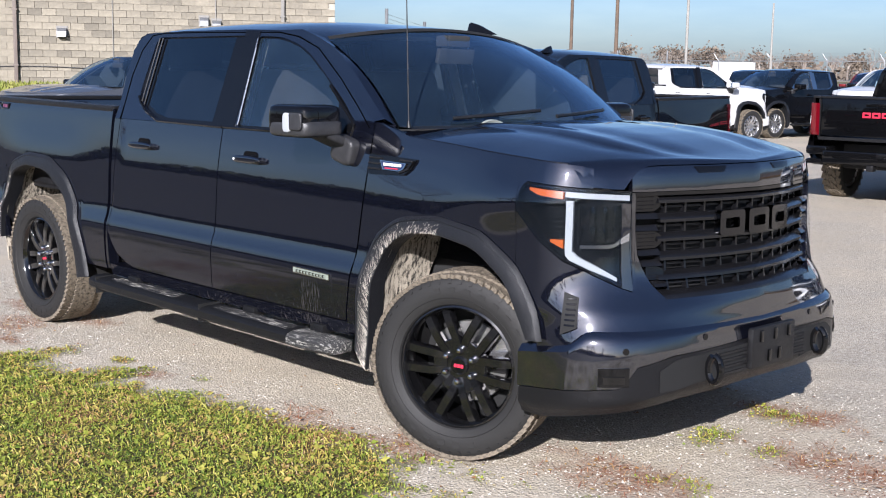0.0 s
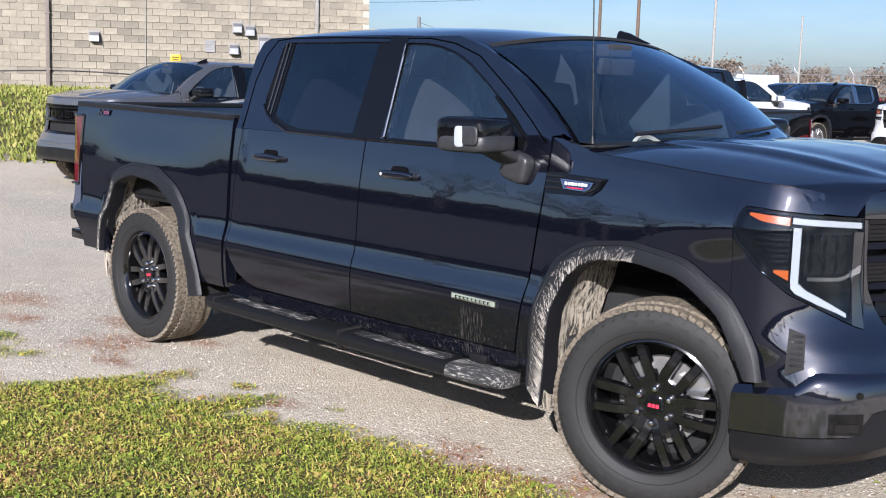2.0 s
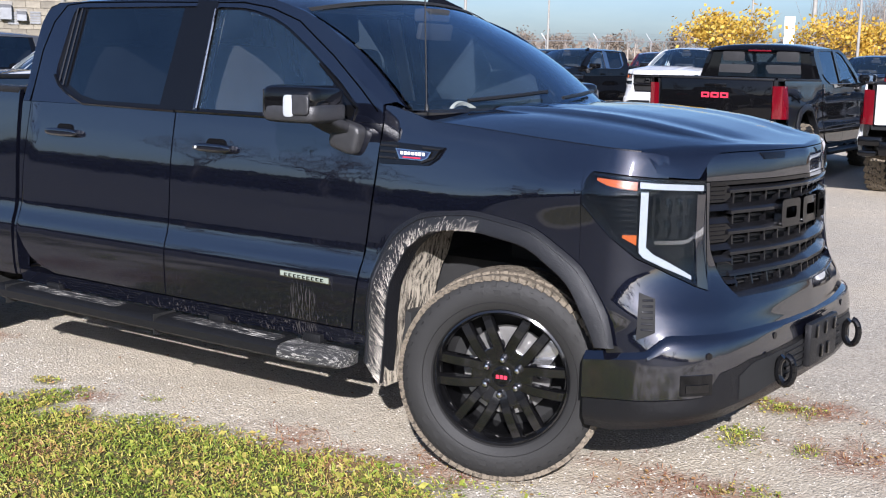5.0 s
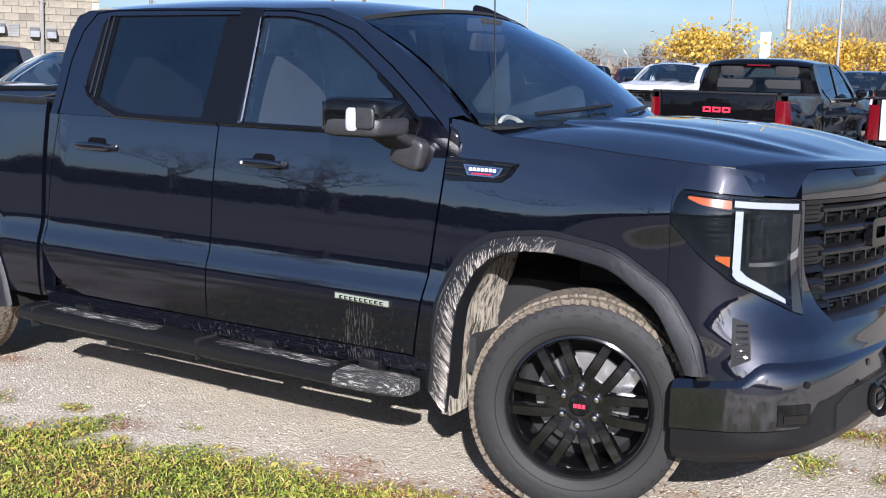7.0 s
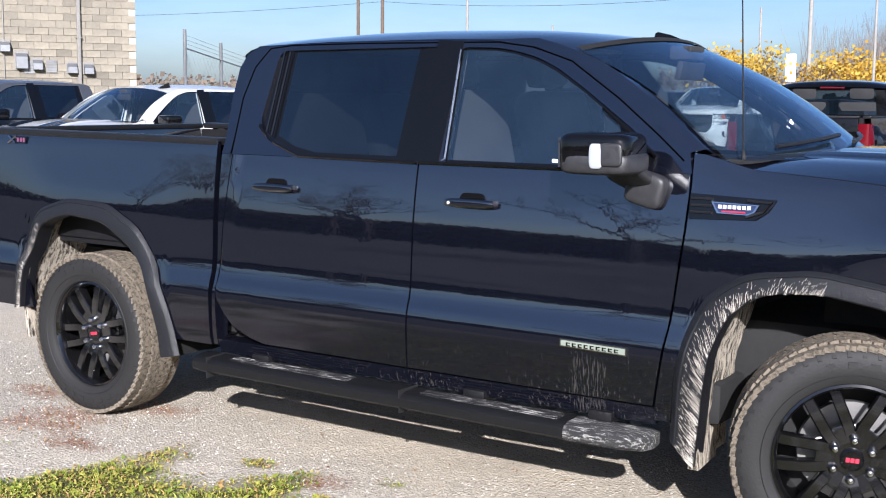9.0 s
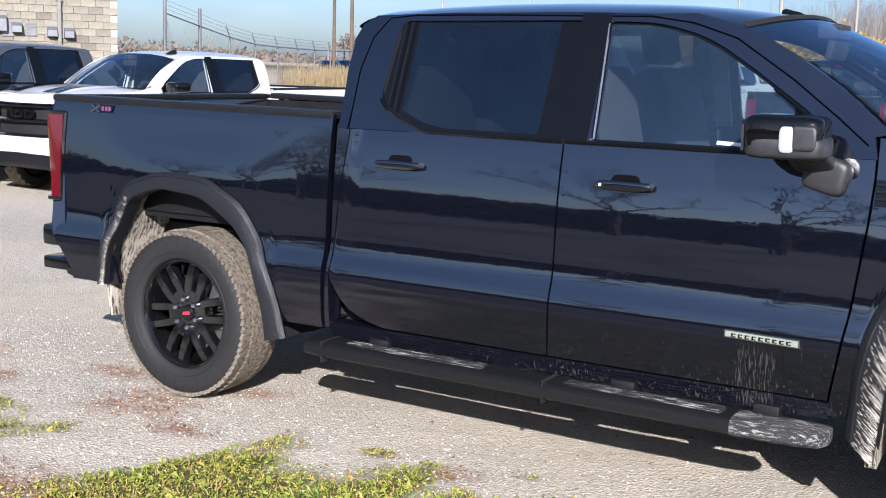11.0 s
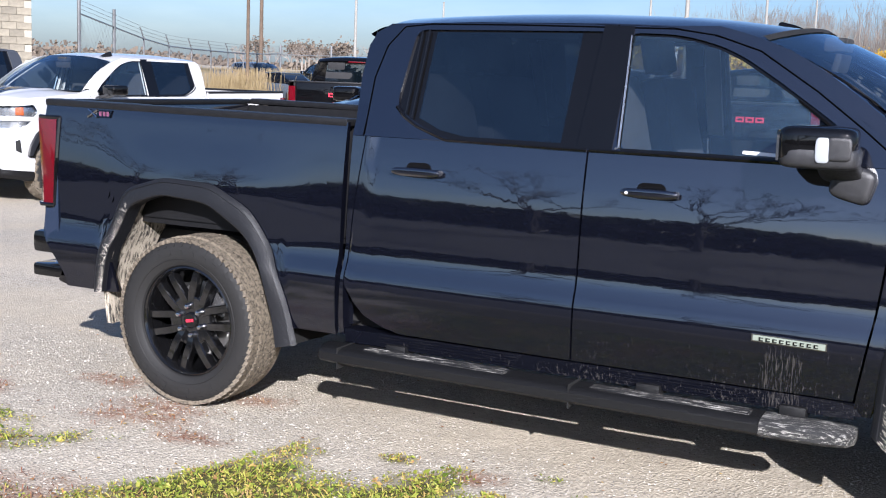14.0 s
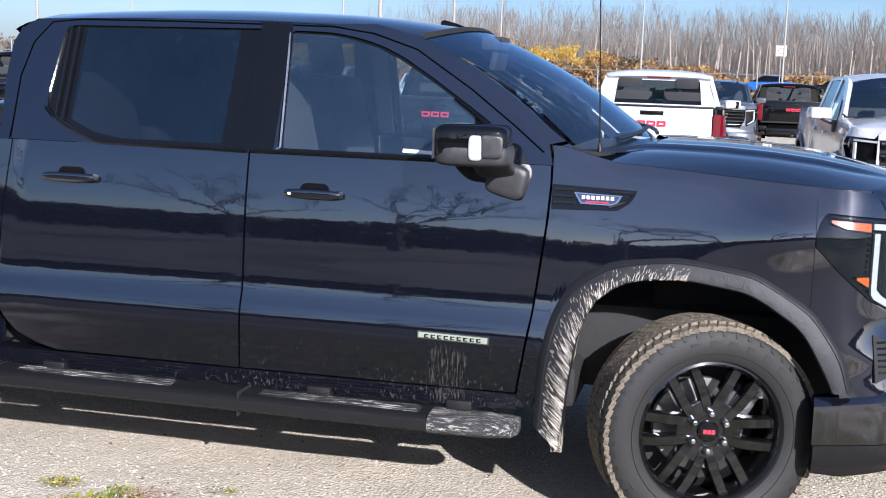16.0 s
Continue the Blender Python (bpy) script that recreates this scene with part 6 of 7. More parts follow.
def tone_by_island(name, stops, rough=0.8, trans=0.0, patchy=0.0):
    """Many small pieces in one mesh, each with a tone of its own."""
    m, n, l, p = material(name)
    g = n.new("ShaderNodeNewGeometry")
    pick = g.outputs["Random Per Island"]
    if patchy:
        big = noise_node(n, l, 2.4, 5.0, 0.65)
        wide = ramp(n, l, big.outputs[0], (0.36, grey(0)), (0.62, grey(1)))
        pick = mix_color(n, l, patchy, pick, wide.outputs[0])
    r = ramp(n, l, pick, *stops)
    fine = noise_node(n, l, 60.0, 3.0)
    shade = ramp(n, l, fine.outputs[0], (0.3, grey(0.8)), (0.7, grey(1.1)))
    c = mix_color(n, l, 1.0, r.outputs[0], shade.outputs[0], 'MULTIPLY')
    l.new(c, p.inputs["Base Color"])
    p.inputs["Roughness"].default_value = rough
    if trans:
        out = n["Material Output"]
        tl = n.new("ShaderNodeBsdfTranslucent")
        l.new(c, tl.inputs[0])
        mx = n.new("ShaderNodeMixShader")
        mx.inputs[0].default_value = trans
        l.new(p.outputs[0], mx.inputs[1])
        l.new(tl.outputs[0], mx.inputs[2])
        l.new(mx.outputs[0], out.inputs[0])
    return m


GRASS = tone_by_island("grass_and_clover", ((0.0, (0.075, 0.125, 0.016)), (0.25, (0.20, 0.28, 0.035)), (0.52, (0.38, 0.41, 0.060)), (0.72, (0.58, 0.48, 0.12)), (0.86, (0.46, 0.25, 0.10)), (1.0, (0.66, 0.53, 0.29))), 0.6, 0.32, 0.35)
BANK_GRASS = tone_by_island("mown_bank_grass", ((0.0, (0.10, 0.14, 0.022)), (0.5, (0.25, 0.28, 0.05)), (1.0, (0.44, 0.38, 0.11))), 0.7, 0.25, 0.5)
WEED = tone_by_island("dead_red_weed", ((0.0, (0.16, 0.055, 0.035)), (0.5, (0.28, 0.12, 0.06)), (1.0, (0.42, 0.27, 0.13))), 0.85, 0.2)
PEBBLE = tone_by_island("gravel_stone", ((0.0, (0.15, 0.137, 0.115)), (0.45, (0.36, 0.328, 0.28)), (1.0, (0.60, 0.56, 0.485))), 0.9)
DRY_LEAF = tone_by_island("dry_leaf", ((0.0, (0.20, 0.085, 0.04)), (0.5, (0.34, 0.18, 0.07)), (1.0, (0.48, 0.36, 0.13))), 0.8, 0.3)
DRY_GRASS = tone_by_island("dry_tall_grass", ((0.0, (0.34, 0.25, 0.12)), (1.0, (0.55, 0.43, 0.24))), 0.8, 0.3)


def stuff(name, verts, faces, mat, label, category):
    me = bpy.data.meshes.new(name)
    me.from_pydata(verts, [], faces)
    me.materials.append(mat)
    return tagged(new(name, me), label, category, kind="stuff")


def make_grass():
    rnd = random.Random(5)
    v, f = [], []
    made = 0
    while made < 104000:
        x, y = rnd.uniform(-3.3, 4.2), rnd.uniform(-3.3, 1.2)
        g = grass_at(x, y)
        if rnd.random() > g * 1.15 or y < -3.2:
            made += 0.15
            continue
        made += 1
        z = ground_z(x, y)
        a = rnd.uniform(0, 2 * math.pi)
        c, s = math.cos(a), math.sin(a)
        i = len(v)
        if rnd.random() < 0.22:
            h, w, lean = rnd.uniform(0.010, 0.034) * (0.4 + 0.6 * g), rnd.uniform(0.0014, 0.0034), rnd.uniform(0.2, 1.1)
            v += [(x - s * w, y + c * w, z), (x + s * w, y - c * w, z), (x + c * h * lean * 0.4 + s * w * 0.7, y + s * h * lean * 0.4 - c * w * 0.7, z + h * 0.65), (x + c * h * lean, y + s * h * lean, z + h)]
            f += [(i, i + 1, i + 2), (i, i + 2, i + 3)]
        else:
            r, h, t = rnd.uniform(0.0035, 0.0095) * (2.4 if rnd.random() < 0.07 else 1.0), rnd.uniform(0.003, 0.020) * (0.5 + 0.5 * g), rnd.uniform(-0.45, 0.45)
            up = rnd.uniform(-0.3, 0.5)
            v += [(x, y, z + h * 0.6), (x + c * r - s * r * 0.55, y + s * r + c * r * 0.55, z + h + r * t), (x + c * r * 2, y + s * r * 2, z + h + r * up), (x + c * r + s * r * 0.55, y + s * r - c * r * 0.55, z + h - r * t)]
            f += [(i, i + 1, i + 2, i + 3)]
    stuff("grass", v, f, GRASS, "short green and yellowing grass with clover", "grass")
    # bank below the building: coarser tufts
    v, f = [], []
    for _ in range(26000):
        d, al = rnd.uniform(0.3, 14.8), rnd.uniform(0.5, 22)
        q = WALL_K + WALL_D * al + WALL_N * d
        if q.x < -34 or q.y < -2:
            continue
        z = ground_z(q.x, q.y)
        a = rnd.uniform(0, 6.28)
        h, w = rnd.uniform(0.05, 0.15), rnd.uniform(0.02, 0.05)
        i = len(v)
        c, s = math.cos(a) * w, math.sin(a) * w
        v += [(q.x - c, q.y - s, z), (q.x + c, q.y + s, z), (q.x + rnd.uniform(-0.06, 0.06), q.y + rnd.uniform(-0.06, 0.06), z + h)]
        f += [(i, i + 1, i + 2)]
    stuff("grass", v, f, BANK_GRASS, "mown grass on the bank below the block wall", "grass")


def make_pebbles():
    rnd = random.Random(9)
    v, f = [], []
    n = 0
    while n < 42000:
        x, y = rnd.uniform(-4.2, 4.2), rnd.uniform(-2.9, 1.6)
        if grass_at(x, y) > 0.75 or rnd.random() < 0.25 + 0.7 * swept_at(x, y):
            n += 0.3
            continue
        n += 1
        z = ground_z(x, y)
        r = rnd.uniform(0.003, 0.0075) * (1.5 if rnd.random() < 0.07 else 1)
        a = rnd.uniform(0, 6.28)
        c, s = math.cos(a), math.sin(a)
        i = len(v)
        k = rnd.uniform(0.6, 1.0)
        for px, py, pz in ((1, 0, 0.2), (0.2, k, 0.1), (-0.9, 0.2, 0.25), (-0.1, -k, 0.15), (0.1, 0.1, 0.75)):
            v.append((x + (c * px - s * py) * r, y + (s * px + c * py) * r, z + pz * r))
        f += [(i, i + 1, i + 4), (i + 1, i + 2, i + 4), (i + 2, i + 3, i + 4), (i + 3, i, i + 4)]
    stuff("gravel", v, f, PEBBLE, "loose pale limestone gravel", "gravel")
    v, f = [], []
    for _ in range(14000):
        x, y = rnd.uniform(-4.0, 4.2), rnd.uniform(-3.0, 1.2)
        w = max(weeds_at(x, y), 0.55 * (grass_at(x, y) > 0.02) * (0.25 + smooth01(-0.1, 0.35, noise.noise(Vector((x * 1.7, y * 1.7, 8.0))))), 0.03)
        if rnd.random() > w:
            continue
        z = ground_z(x, y) + 0.012
        a = rnd.uniform(0, 6.28)
        r = rnd.uniform(0.004, 0.013)
        c, s = math.cos(a) * r, math.sin(a) * r
        i = len(v)
        v += [(x - c, y - s, z), (x + s * 0.6, y - c * 0.6, z + r * rnd.uniform(0, 0.6)), (x + c, y + s, z + r * rnd.uniform(0, 0.5)), (x - s * 0.6, y + c * 0.6, z + r * rnd.uniform(-0.2, 0.3))]
        f += [(i, i + 1, i + 2, i + 3)]
    tw, tf = [], []
    for _ in range(60000):
        x, y = rnd.uniform(-3.9, 3.8), rnd.uniform(-2.9, 1.2)
        if rnd.random() > weeds_at(x, y) * 0.8:
            continue
        z = ground_z(x, y)
        a = rnd.uniform(0, 6.28)
        ln, w, h = rnd.uniform(0.008, 0.030), rnd.uniform(0.0008, 0.0022), rnd.uniform(0.003, 0.022)
        c, q = math.cos(a), math.sin(a)
        i = len(tw)
        tw += [(x - q * w, y + c * w, z + 0.002), (x + q * w, y - c * w, z + 0.002), (x + c * ln + q * w, y + q * ln - c * w, z + h), (x + c * ln - q * w, y + q * ln + c * w, z + h)]
        tf.append((i, i + 1, i + 2, i + 3))
    stuff("dead_weeds", tw, tf, WEED, "low reddish brown dead weeds on the gravel", "weeds")
    stuff("fallen_leaves", v, f, DRY_LEAF, "small brown and yellow fallen leaves", "leaves")


make_ground()
make_grass()
make_pebbles()


# ---- building ----
def block_material(name, by_island):
    m, n, l, p = material(name)
    if by_island:
        g = n.new("ShaderNodeNewGeometry")
        rnd = g.outputs["Random Per Island"]
    else:
        g = n.new("ShaderNodeObjectInfo")
        rnd = g.outputs["Random"]
    r = ramp(n, l, rnd, (0.0, (0.19, 0.17, 0.134)), (0.25, (0.255, 0.228, 0.178)), (0.7, (0.29, 0.258, 0.20)), (1.0, (0.32, 0.285, 0.22)))
    t = noise_node(n, l, 14.0, 8.0, 0.7)
    st = noise_node(n, l, 1.1, 4.0)
    s1 = ramp(n, l, t.outputs[0], (0.3, grey(0.82)), (0.7, grey(1.08)))
    s2 = ramp(n, l, st.outputs[0], (0.35, grey(0.86)), (0.65, grey(1.05)))
    c = mix_color(n, l, 1.0, r.outputs[0], s1.outputs[0], 'MULTIPLY')
    c = mix_color(n, l, 1.0, c, s2.outputs[0], 'MULTIPLY')
    l.new(c, p.inputs["Base Color"])
    p.inputs["Roughness"].default_value = 0.95
    bump(n, l, t.outputs[0], p, 0.6, 0.01)
    return m


MORTAR = simple("mortar", (0.42, 0.38, 0.31), 0.95, grain=0.2, scale=12)
GALV = simple("galvanised_steel", (0.27, 0.275, 0.28), 0.45, 0.7, grain=0.15, scale=8)
PIPE_BROWN = simple("brown_downpipe", (0.16, 0.13, 0.11), 0.6, grain=0.2)
PIPE_GREY = simple("grey_conduit", (0.22, 0.21, 0.19), 0.6, grain=0.2)
YELLOW = simple("yellow_sign_face", (0.85, 0.42, 0.01), 0.5)
CABLE = simple("dark_cable", (0.03, 0.03, 0.032), 0.7)
WOOD = simple("weathered_pole_wood", (0.12, 0.085, 0.06), 0.9, grain=0.35, scale=12)
CONCRETE_POLE = simple("pale_pole", (0.27, 0.26, 0.235), 0.8, grain=0.15, scale=6)
ASPHALT = simple("far_asphalt_road", (0.10, 0.10, 0.10), 0.9, grain=0.2, scale=3)


def wall_pt(al, d, z):
    q = WALL_K + WALL_D * al + WALL_N * d
    return Vector((q.x, q.y, z))


WALL_M = Matrix(((WALL_D.x, WALL_N.x, 0, WALL_K.x), (WALL_D.y, WALL_N.y, 0, WALL_K.y), (0, 0, 1, 0), (0, 0, 0, 1)))


def make_building():
    L, Z0, Z1 = 26.0, 0.45, 6.4
    wall = new("wall_north", mesh_from("wall_north", boxes([((L / 2, -0.15, (Z0 + Z1) / 2), (L, 0.28, Z1 - Z0))]), MORTAR, False))
    wall.matrix_basis = WALL_M
    tagged(wall, "tan concrete block wall of a large building in sunlight", "wall", kind="structure")
    ret = new("wall_east", mesh_from("wall_east", boxes([((0.14, -7.15, (Z0 + Z1) / 2), (0.28, 13.7, Z1 - Z0)), ((L - 0.14, -7.15, (Z0 + Z1) / 2), (0.28, 13.7, Z1 - Z0))]), block_material("side_wall_block", True), False))
    ret.matrix_basis = WALL_M
    tagged(ret, "tan concrete block side wall", "wall", kind="structure")
    roof = new("roof", mesh_from("roof", boxes([((L / 2, -7.0, Z1 + 0.1), (L + 0.3, 14.3, 0.2))]), PIPE_BROWN, False))
    roof.matrix_basis = WALL_M
    tagged(roof, "dark metal roof edge of the block building", "roof", kind="structure")
    # blocks in running bond, 0.40 by 0.20
    rnd = random.Random(3)
    single = block_material("wall_block", False)
    bm = bmesh.new()
    box(bm, (0, 0, 0), (0.392, 0.05, 0.192), None, 0.0)
    bmesh.ops.bevel(bm, geom=bm.edges[:], offset=0.005, segments=1, affect='EDGES')
    me = mesh_from("block", bm, single, False)
    v, f = [], []
    count = 0
    rows = int((Z1 - Z0) / 0.2)
    for r in range(rows):
        z = Z0 + 0.1 + r * 0.2
        for c in range(int(L / 0.4)):
            x = 0.2 + c * 0.4 + (0.2 if r % 2 else 0)
            if x > L - 0.2:
                continue
            d = rnd.uniform(-0.004, 0.006)
            if 2 <= r <= 14 and x < 9.4 and count < 300:
                o = new("block", me)
                o.parent = wall
                o.matrix_basis = pose(x, d - 0.002, z)
                count += 1
            else:
                i = len(v)
                for dz in (-0.096, 0.096):
                    for dx, dy in ((-0.196, -0.03), (0.196, -0.03), (0.196, 0.023 + d), (-0.196, 0.023 + d)):
                        v.append((x + dx, dy, z + dz))
                f += [(i + a, i + b, i + q, i + e) for a, b, q, e in ((0, 3, 2, 1), (4, 5, 6, 7), (0, 1, 5, 4), (1, 2, 6, 5), (2, 3, 7, 6), (3, 0, 4, 7))]
    me2 = bpy.data.meshes.new("blocks")
    me2.from_pydata(v, [], f)
    me2.materials.append(block_material("wall_block_rest", True))
    o = new("blocks", me2)
    o.parent = wall
    tagged(o, kind="stuff")


def downpipe(al, wide, mat, label, z0=1.1):
    t = thing("downpipe", label, "downpipe", "", "", WALL_M @ pose(al, 0.03, 0))
    part("pipe", box(bmesh.new(), (0, wide / 2 + 0.02, (z0 + 6.3) / 2), (wide, wide, 6.3 - z0), None, 0.01), mat, t)
    for z in (1.6, 3.2, 4.8):
        part("strap", boxes([((0, wide / 2 + 0.01, z), (wide + 0.05, wide + 0.04, 0.04))]), mat, t)


def vent_hood(al, z, w=0.30, h=0.30, pole=False):
    t = thing("exhaust_hood", "small galvanised exhaust hood on the block wall", "vent", "exhaust hoods", "", WALL_M @ pose(al, 0.03, z))
    part("back_plate", boxes([((0, 0.01, 0.02), (w * 1.25, 0.02, h * 1.3))]), PIPE_GREY, t)
    bm = bmesh.new()
    vs = []
    for x in (-w / 2, w / 2):
        vs.append([bm.verts.new((x, y, q)) for y, q in ((0.02, h / 2), (0.13, h / 2 - 0.02), (0.20, h / 2 - 0.10), (0.22, -h / 2), (0.02, -h / 2))])
    for j in range(5):
        q = (j + 1) % 5
        bm.faces.new((vs[0][j], vs[0][q], vs[1][q], vs[1][j]))
    bm.faces.new(vs[0])
    bm.faces.new(vs[1][::-1])
    part("hood", bm, GALV, t)


def wall_panel(al, z, w, h):
    t = thing("wall_grille", "flat grey louvred grille on the block wall", "vent", "wall grilles", "", WALL_M @ pose(al, 0.03, z))
    part("frame", boxes([((0, 0.015, 0), (w, 0.03, h))]), PIPE_GREY, t)
    for i in range(5):
        part("slat", boxes([((0, 0.035, -h / 2 + h * (i + 0.5) / 5), (w * 0.9, 0.012, h * 0.12))]), GALV, t)


make_building()

# ---- parked vehicles ----
def at(x, y, heading, size=1.0):
    return pose(x, y, ground_z(x, y), 0, 0, heading) @ Matrix.Diagonal((size, size, size, 1))


LOT = "vehicles parked in the lot"
hero = pickup("pickup_truck", "dark slate metallic crew cab pickup with black wheels on gravel", PAINT, Matrix.Identity(4), True, RIM_BLACK, 20.0)
hero_details(hero)
pickup("pickup_truck", "white pickup with black hood stripes and black grille", WHITE_PAINT, at(-10.5, 7.91, -92.3), False, RIM_BLACK, 0, "wide", True, LOT)
pickup("pickup_truck", "dark grey heavy duty pickup with black grille", GREY_PAINT, at(-12.95, 6.75, -86, 1.04), False, ALLOY, 0, "wide", False, LOT)
pickup("pickup_truck", "glossy black crew cab pickup with red tail lamps", BLACK_PAINT, at(-3.27, 5.38, -82.5), False, ALLOY, 0, "chrome", False, LOT)
pickup("pickup_truck", "glossy black pickup with chrome emblem on its tailgate", BLACK_PAINT, at(-2.16, 13.55, 93), False, ALLOY, 0, "chrome", False, LOT)
pickup("pickup_truck", "silver white pickup with red tail lamps, seen from behind", SILVER_PAINT, at(0.80, 13.5, 91.5), False, ALLOY, 0, "chrome", False, LOT)
pickup("pickup_truck", "white pickup with chrome mirrors facing the lot", SILVER_PAINT, at(3.9, 10.4, -87), False, ALLOY, 0, "chrome", False, LOT, CHROME)
pickup("pickup_truck", "white heavy duty pickup with hood scoop", WHITE_PAINT, at(-9.23, 27.28, -90.6, 1.04), False, ALLOY, 0, "wide", False, LOT)
pickup("pickup_truck", "black pickup with bright chrome grille", BLACK_PAINT, at(-12.9, 27.4, -97), False, ALLOY, 0, "chrome", False, LOT, CHROME)
pickup("pickup_truck", "white crew cab pickup behind the black ones", WHITE_PAINT, at(-12.4, 20.8, 79), False, ALLOY, 0, "bars", False, LOT)
pickup("pickup_truck", "black pickup seen from behind near the fence", BLACK_PAINT, at(-10.9, 15.6, 112), False, ALLOY, 0, "bars", False, LOT)
for x, y, h, col, lab in ((3.3, 31.0, 92, BLACK_PAINT, "black pickup parked further down the row"), (5.4, 30.0, -86, SILVER_PAINT, "white pickup facing out of the far row"),
                          (1.4, 27.5, -88, GREY_PAINT, "dark grey pickup with folded mirrors"), (-3.0, 29.0, 90, BLACK_PAINT, "black pickup in the far row"), (8.4, 31.0, 90, BLACK_PAINT, "black pickup in the far row"),
                          (-17.5, 33.0, -60, BLACK_PAINT, "dark pickup near the far fence"), (-14.6, 36.5, -75, RED_PAINT, "dark red pickup near the far fence"), (-8.8, 37.0, -80, WHITE_PAINT, "white pickup in the far row"),
                          (-5.4, 31.5, -88, BLACK_PAINT, "black pickup in the far row"), (-38.0, 49.0, -20, SLATE_PAINT, "grey pickup beyond the fence"), (-34.5, 51.0, 150, BLACK_PAINT, "dark pickup beyond the fence")):
    pickup("pickup_truck", lab, col, at(x, y, h), False, ALLOY, 0, "bars", False, LOT)


def far_car(x, y, heading, col, label):
    t = thing("car", label, "car", LOT, "", at(x, y, heading))
    bm = bmesh.new()
    xs = (-2.2, -2.0, -1.2, 0.0, 0.9, 1.9, 2.2)
    lo, hi = (0.45, 0.28, 0.25, 0.25, 0.25, 0.28, 0.42), (0.95, 1.02, 0.98, 0.95, 0.93, 0.80, 0.62)
    rows = [[bm.verts.new((a, s * w, z)) for s, w, z in ((-1, 0.86, l_), (-1, 0.92, (l_ + h_) / 2), (-1, 0.82, h_), (1, 0.82, h_), (1, 0.92, (l_ + h_) / 2), (1, 0.86, l_))] for a, l_, h_ in zip(xs, lo, hi)]
    for a, b in zip(rows, rows[1:]):
        for j in range(6):
            bm.faces.new((a[j], a[(j + 1) % 6], b[(j + 1) % 6], b[j]))
    bm.faces.new(rows[0])
    bm.faces.new(rows[-1])
    part("body", bm, col, t)
    bm = bmesh.new()
    rows = [[bm.verts.new((a, s * w, z)) for s, w, z in ((-1, 0.82, 0.94), (-1, 0.62, h_), (1, 0.62, h_), (1, 0.82, 0.94))] for a, h_ in ((-1.8, 0.98), (-1.0, 1.42), (0.1, 1.47), (1.1, 0.98))]
    for a, b in zip(rows, rows[1:]):
        for j in range(3):
            bm.faces.new((a[j], a[j + 1], b[j + 1], b[j]))
    part("cabin_glass", bm, GLOSS_BLACK, t)
    part("roof", boxes([((-0.45, 0, 1.45), (1.2, 1.24, 0.05))], 0.02), col, t)
    for wx in (-1.35, 1.35):
        for wy in (-0.8, 0.8):
            bm = lathe(bmesh.new(), [(0.001, -0.1), (0.2, -0.11), (0.22, -0.12), (0.33, -0.1), (0.33, 0.1), (0.2, 0.11)], 20)
            o = part("wheel", bm, RUBBER, t)
            o.matrix_basis = pose(wx, wy, 0.33)
    return t


far_car(4.2, 100.0, 175, BLUE_PAINT, "bright blue hatchback on the far road")
far_car(10.0, 102.0, 178, BLACK_PAINT, "black car on the far road")
far_car(-33.0, 45.0, -20, SLATE_PAINT, "grey car beyond the fence")


# ---- fixtures of the block wall ----
downpipe(9.35, 0.11, PIPE_BROWN, "dark brown downpipe on the block wall", 1.0)
downpipe(1.60, 0.10, PIPE_GREY, "grey downpipe near the corner of the wall", 0.9)
for al, w in ((6.6, 0.03), (3.6, 0.035), (12.4, 0.03)):
    t = thing("conduit", "thin vertical conduit on the block wall", "conduit", "wall conduits", "", WALL_M @ pose(al, 0.05, 0))
    part("tube", tube(bmesh.new(), (0, 0, 1.1), (0, 0, 6.3), w / 2, None, 8), PIPE_GREY, t)
vent_hood(8.05, 2.57, 0.26, 0.26)
for al, z in ((3.95, 2.98), (3.58, 2.90), (4.05, 2.34), (2.73, 2.42), (1.80, 2.34), (1.35, 2.32)):
    vent_hood(al, z, 0.25, 0.27)
vent_hood(3.15, 2.52, 0.30, 0.42)
for al, z, w, h in ((4.75, 2.42, 0.30, 0.36), (2.95, 2.35, 0.30, 0.36), (2.35, 2.38, 0.30, 0.36)):
    wall_panel(al, z, w, h)
t = thing("warning_sign", "small yellow sign on the block wall", "sign", "", "", WALL_M @ pose(5.75, 0.05, 2.02))
part("face", box(bmesh.new(), (0, 0.01, 0), (0.30, 0.02, 0.24), None, 0.008), YELLOW, t)
part("print_bar", boxes([((0, 0.024, 0.04), (0.2, 0.008, 0.03)), ((0, 0.024, -0.03), (0.16, 0.008, 0.03))]), DARK, t, "unreadable dark print")
t = thing("wall_cable", "dark cable slung along the block wall", "cable")
pts = [WALL_M @ Vector((al, 0.05, 1.52 + 0.05 * math.sin(al * 0.9))) for al in np.linspace(5.5, 20, 30)]
part("cable", pipe(bmesh.new(), pts, 0.014, 6), CABLE, t)


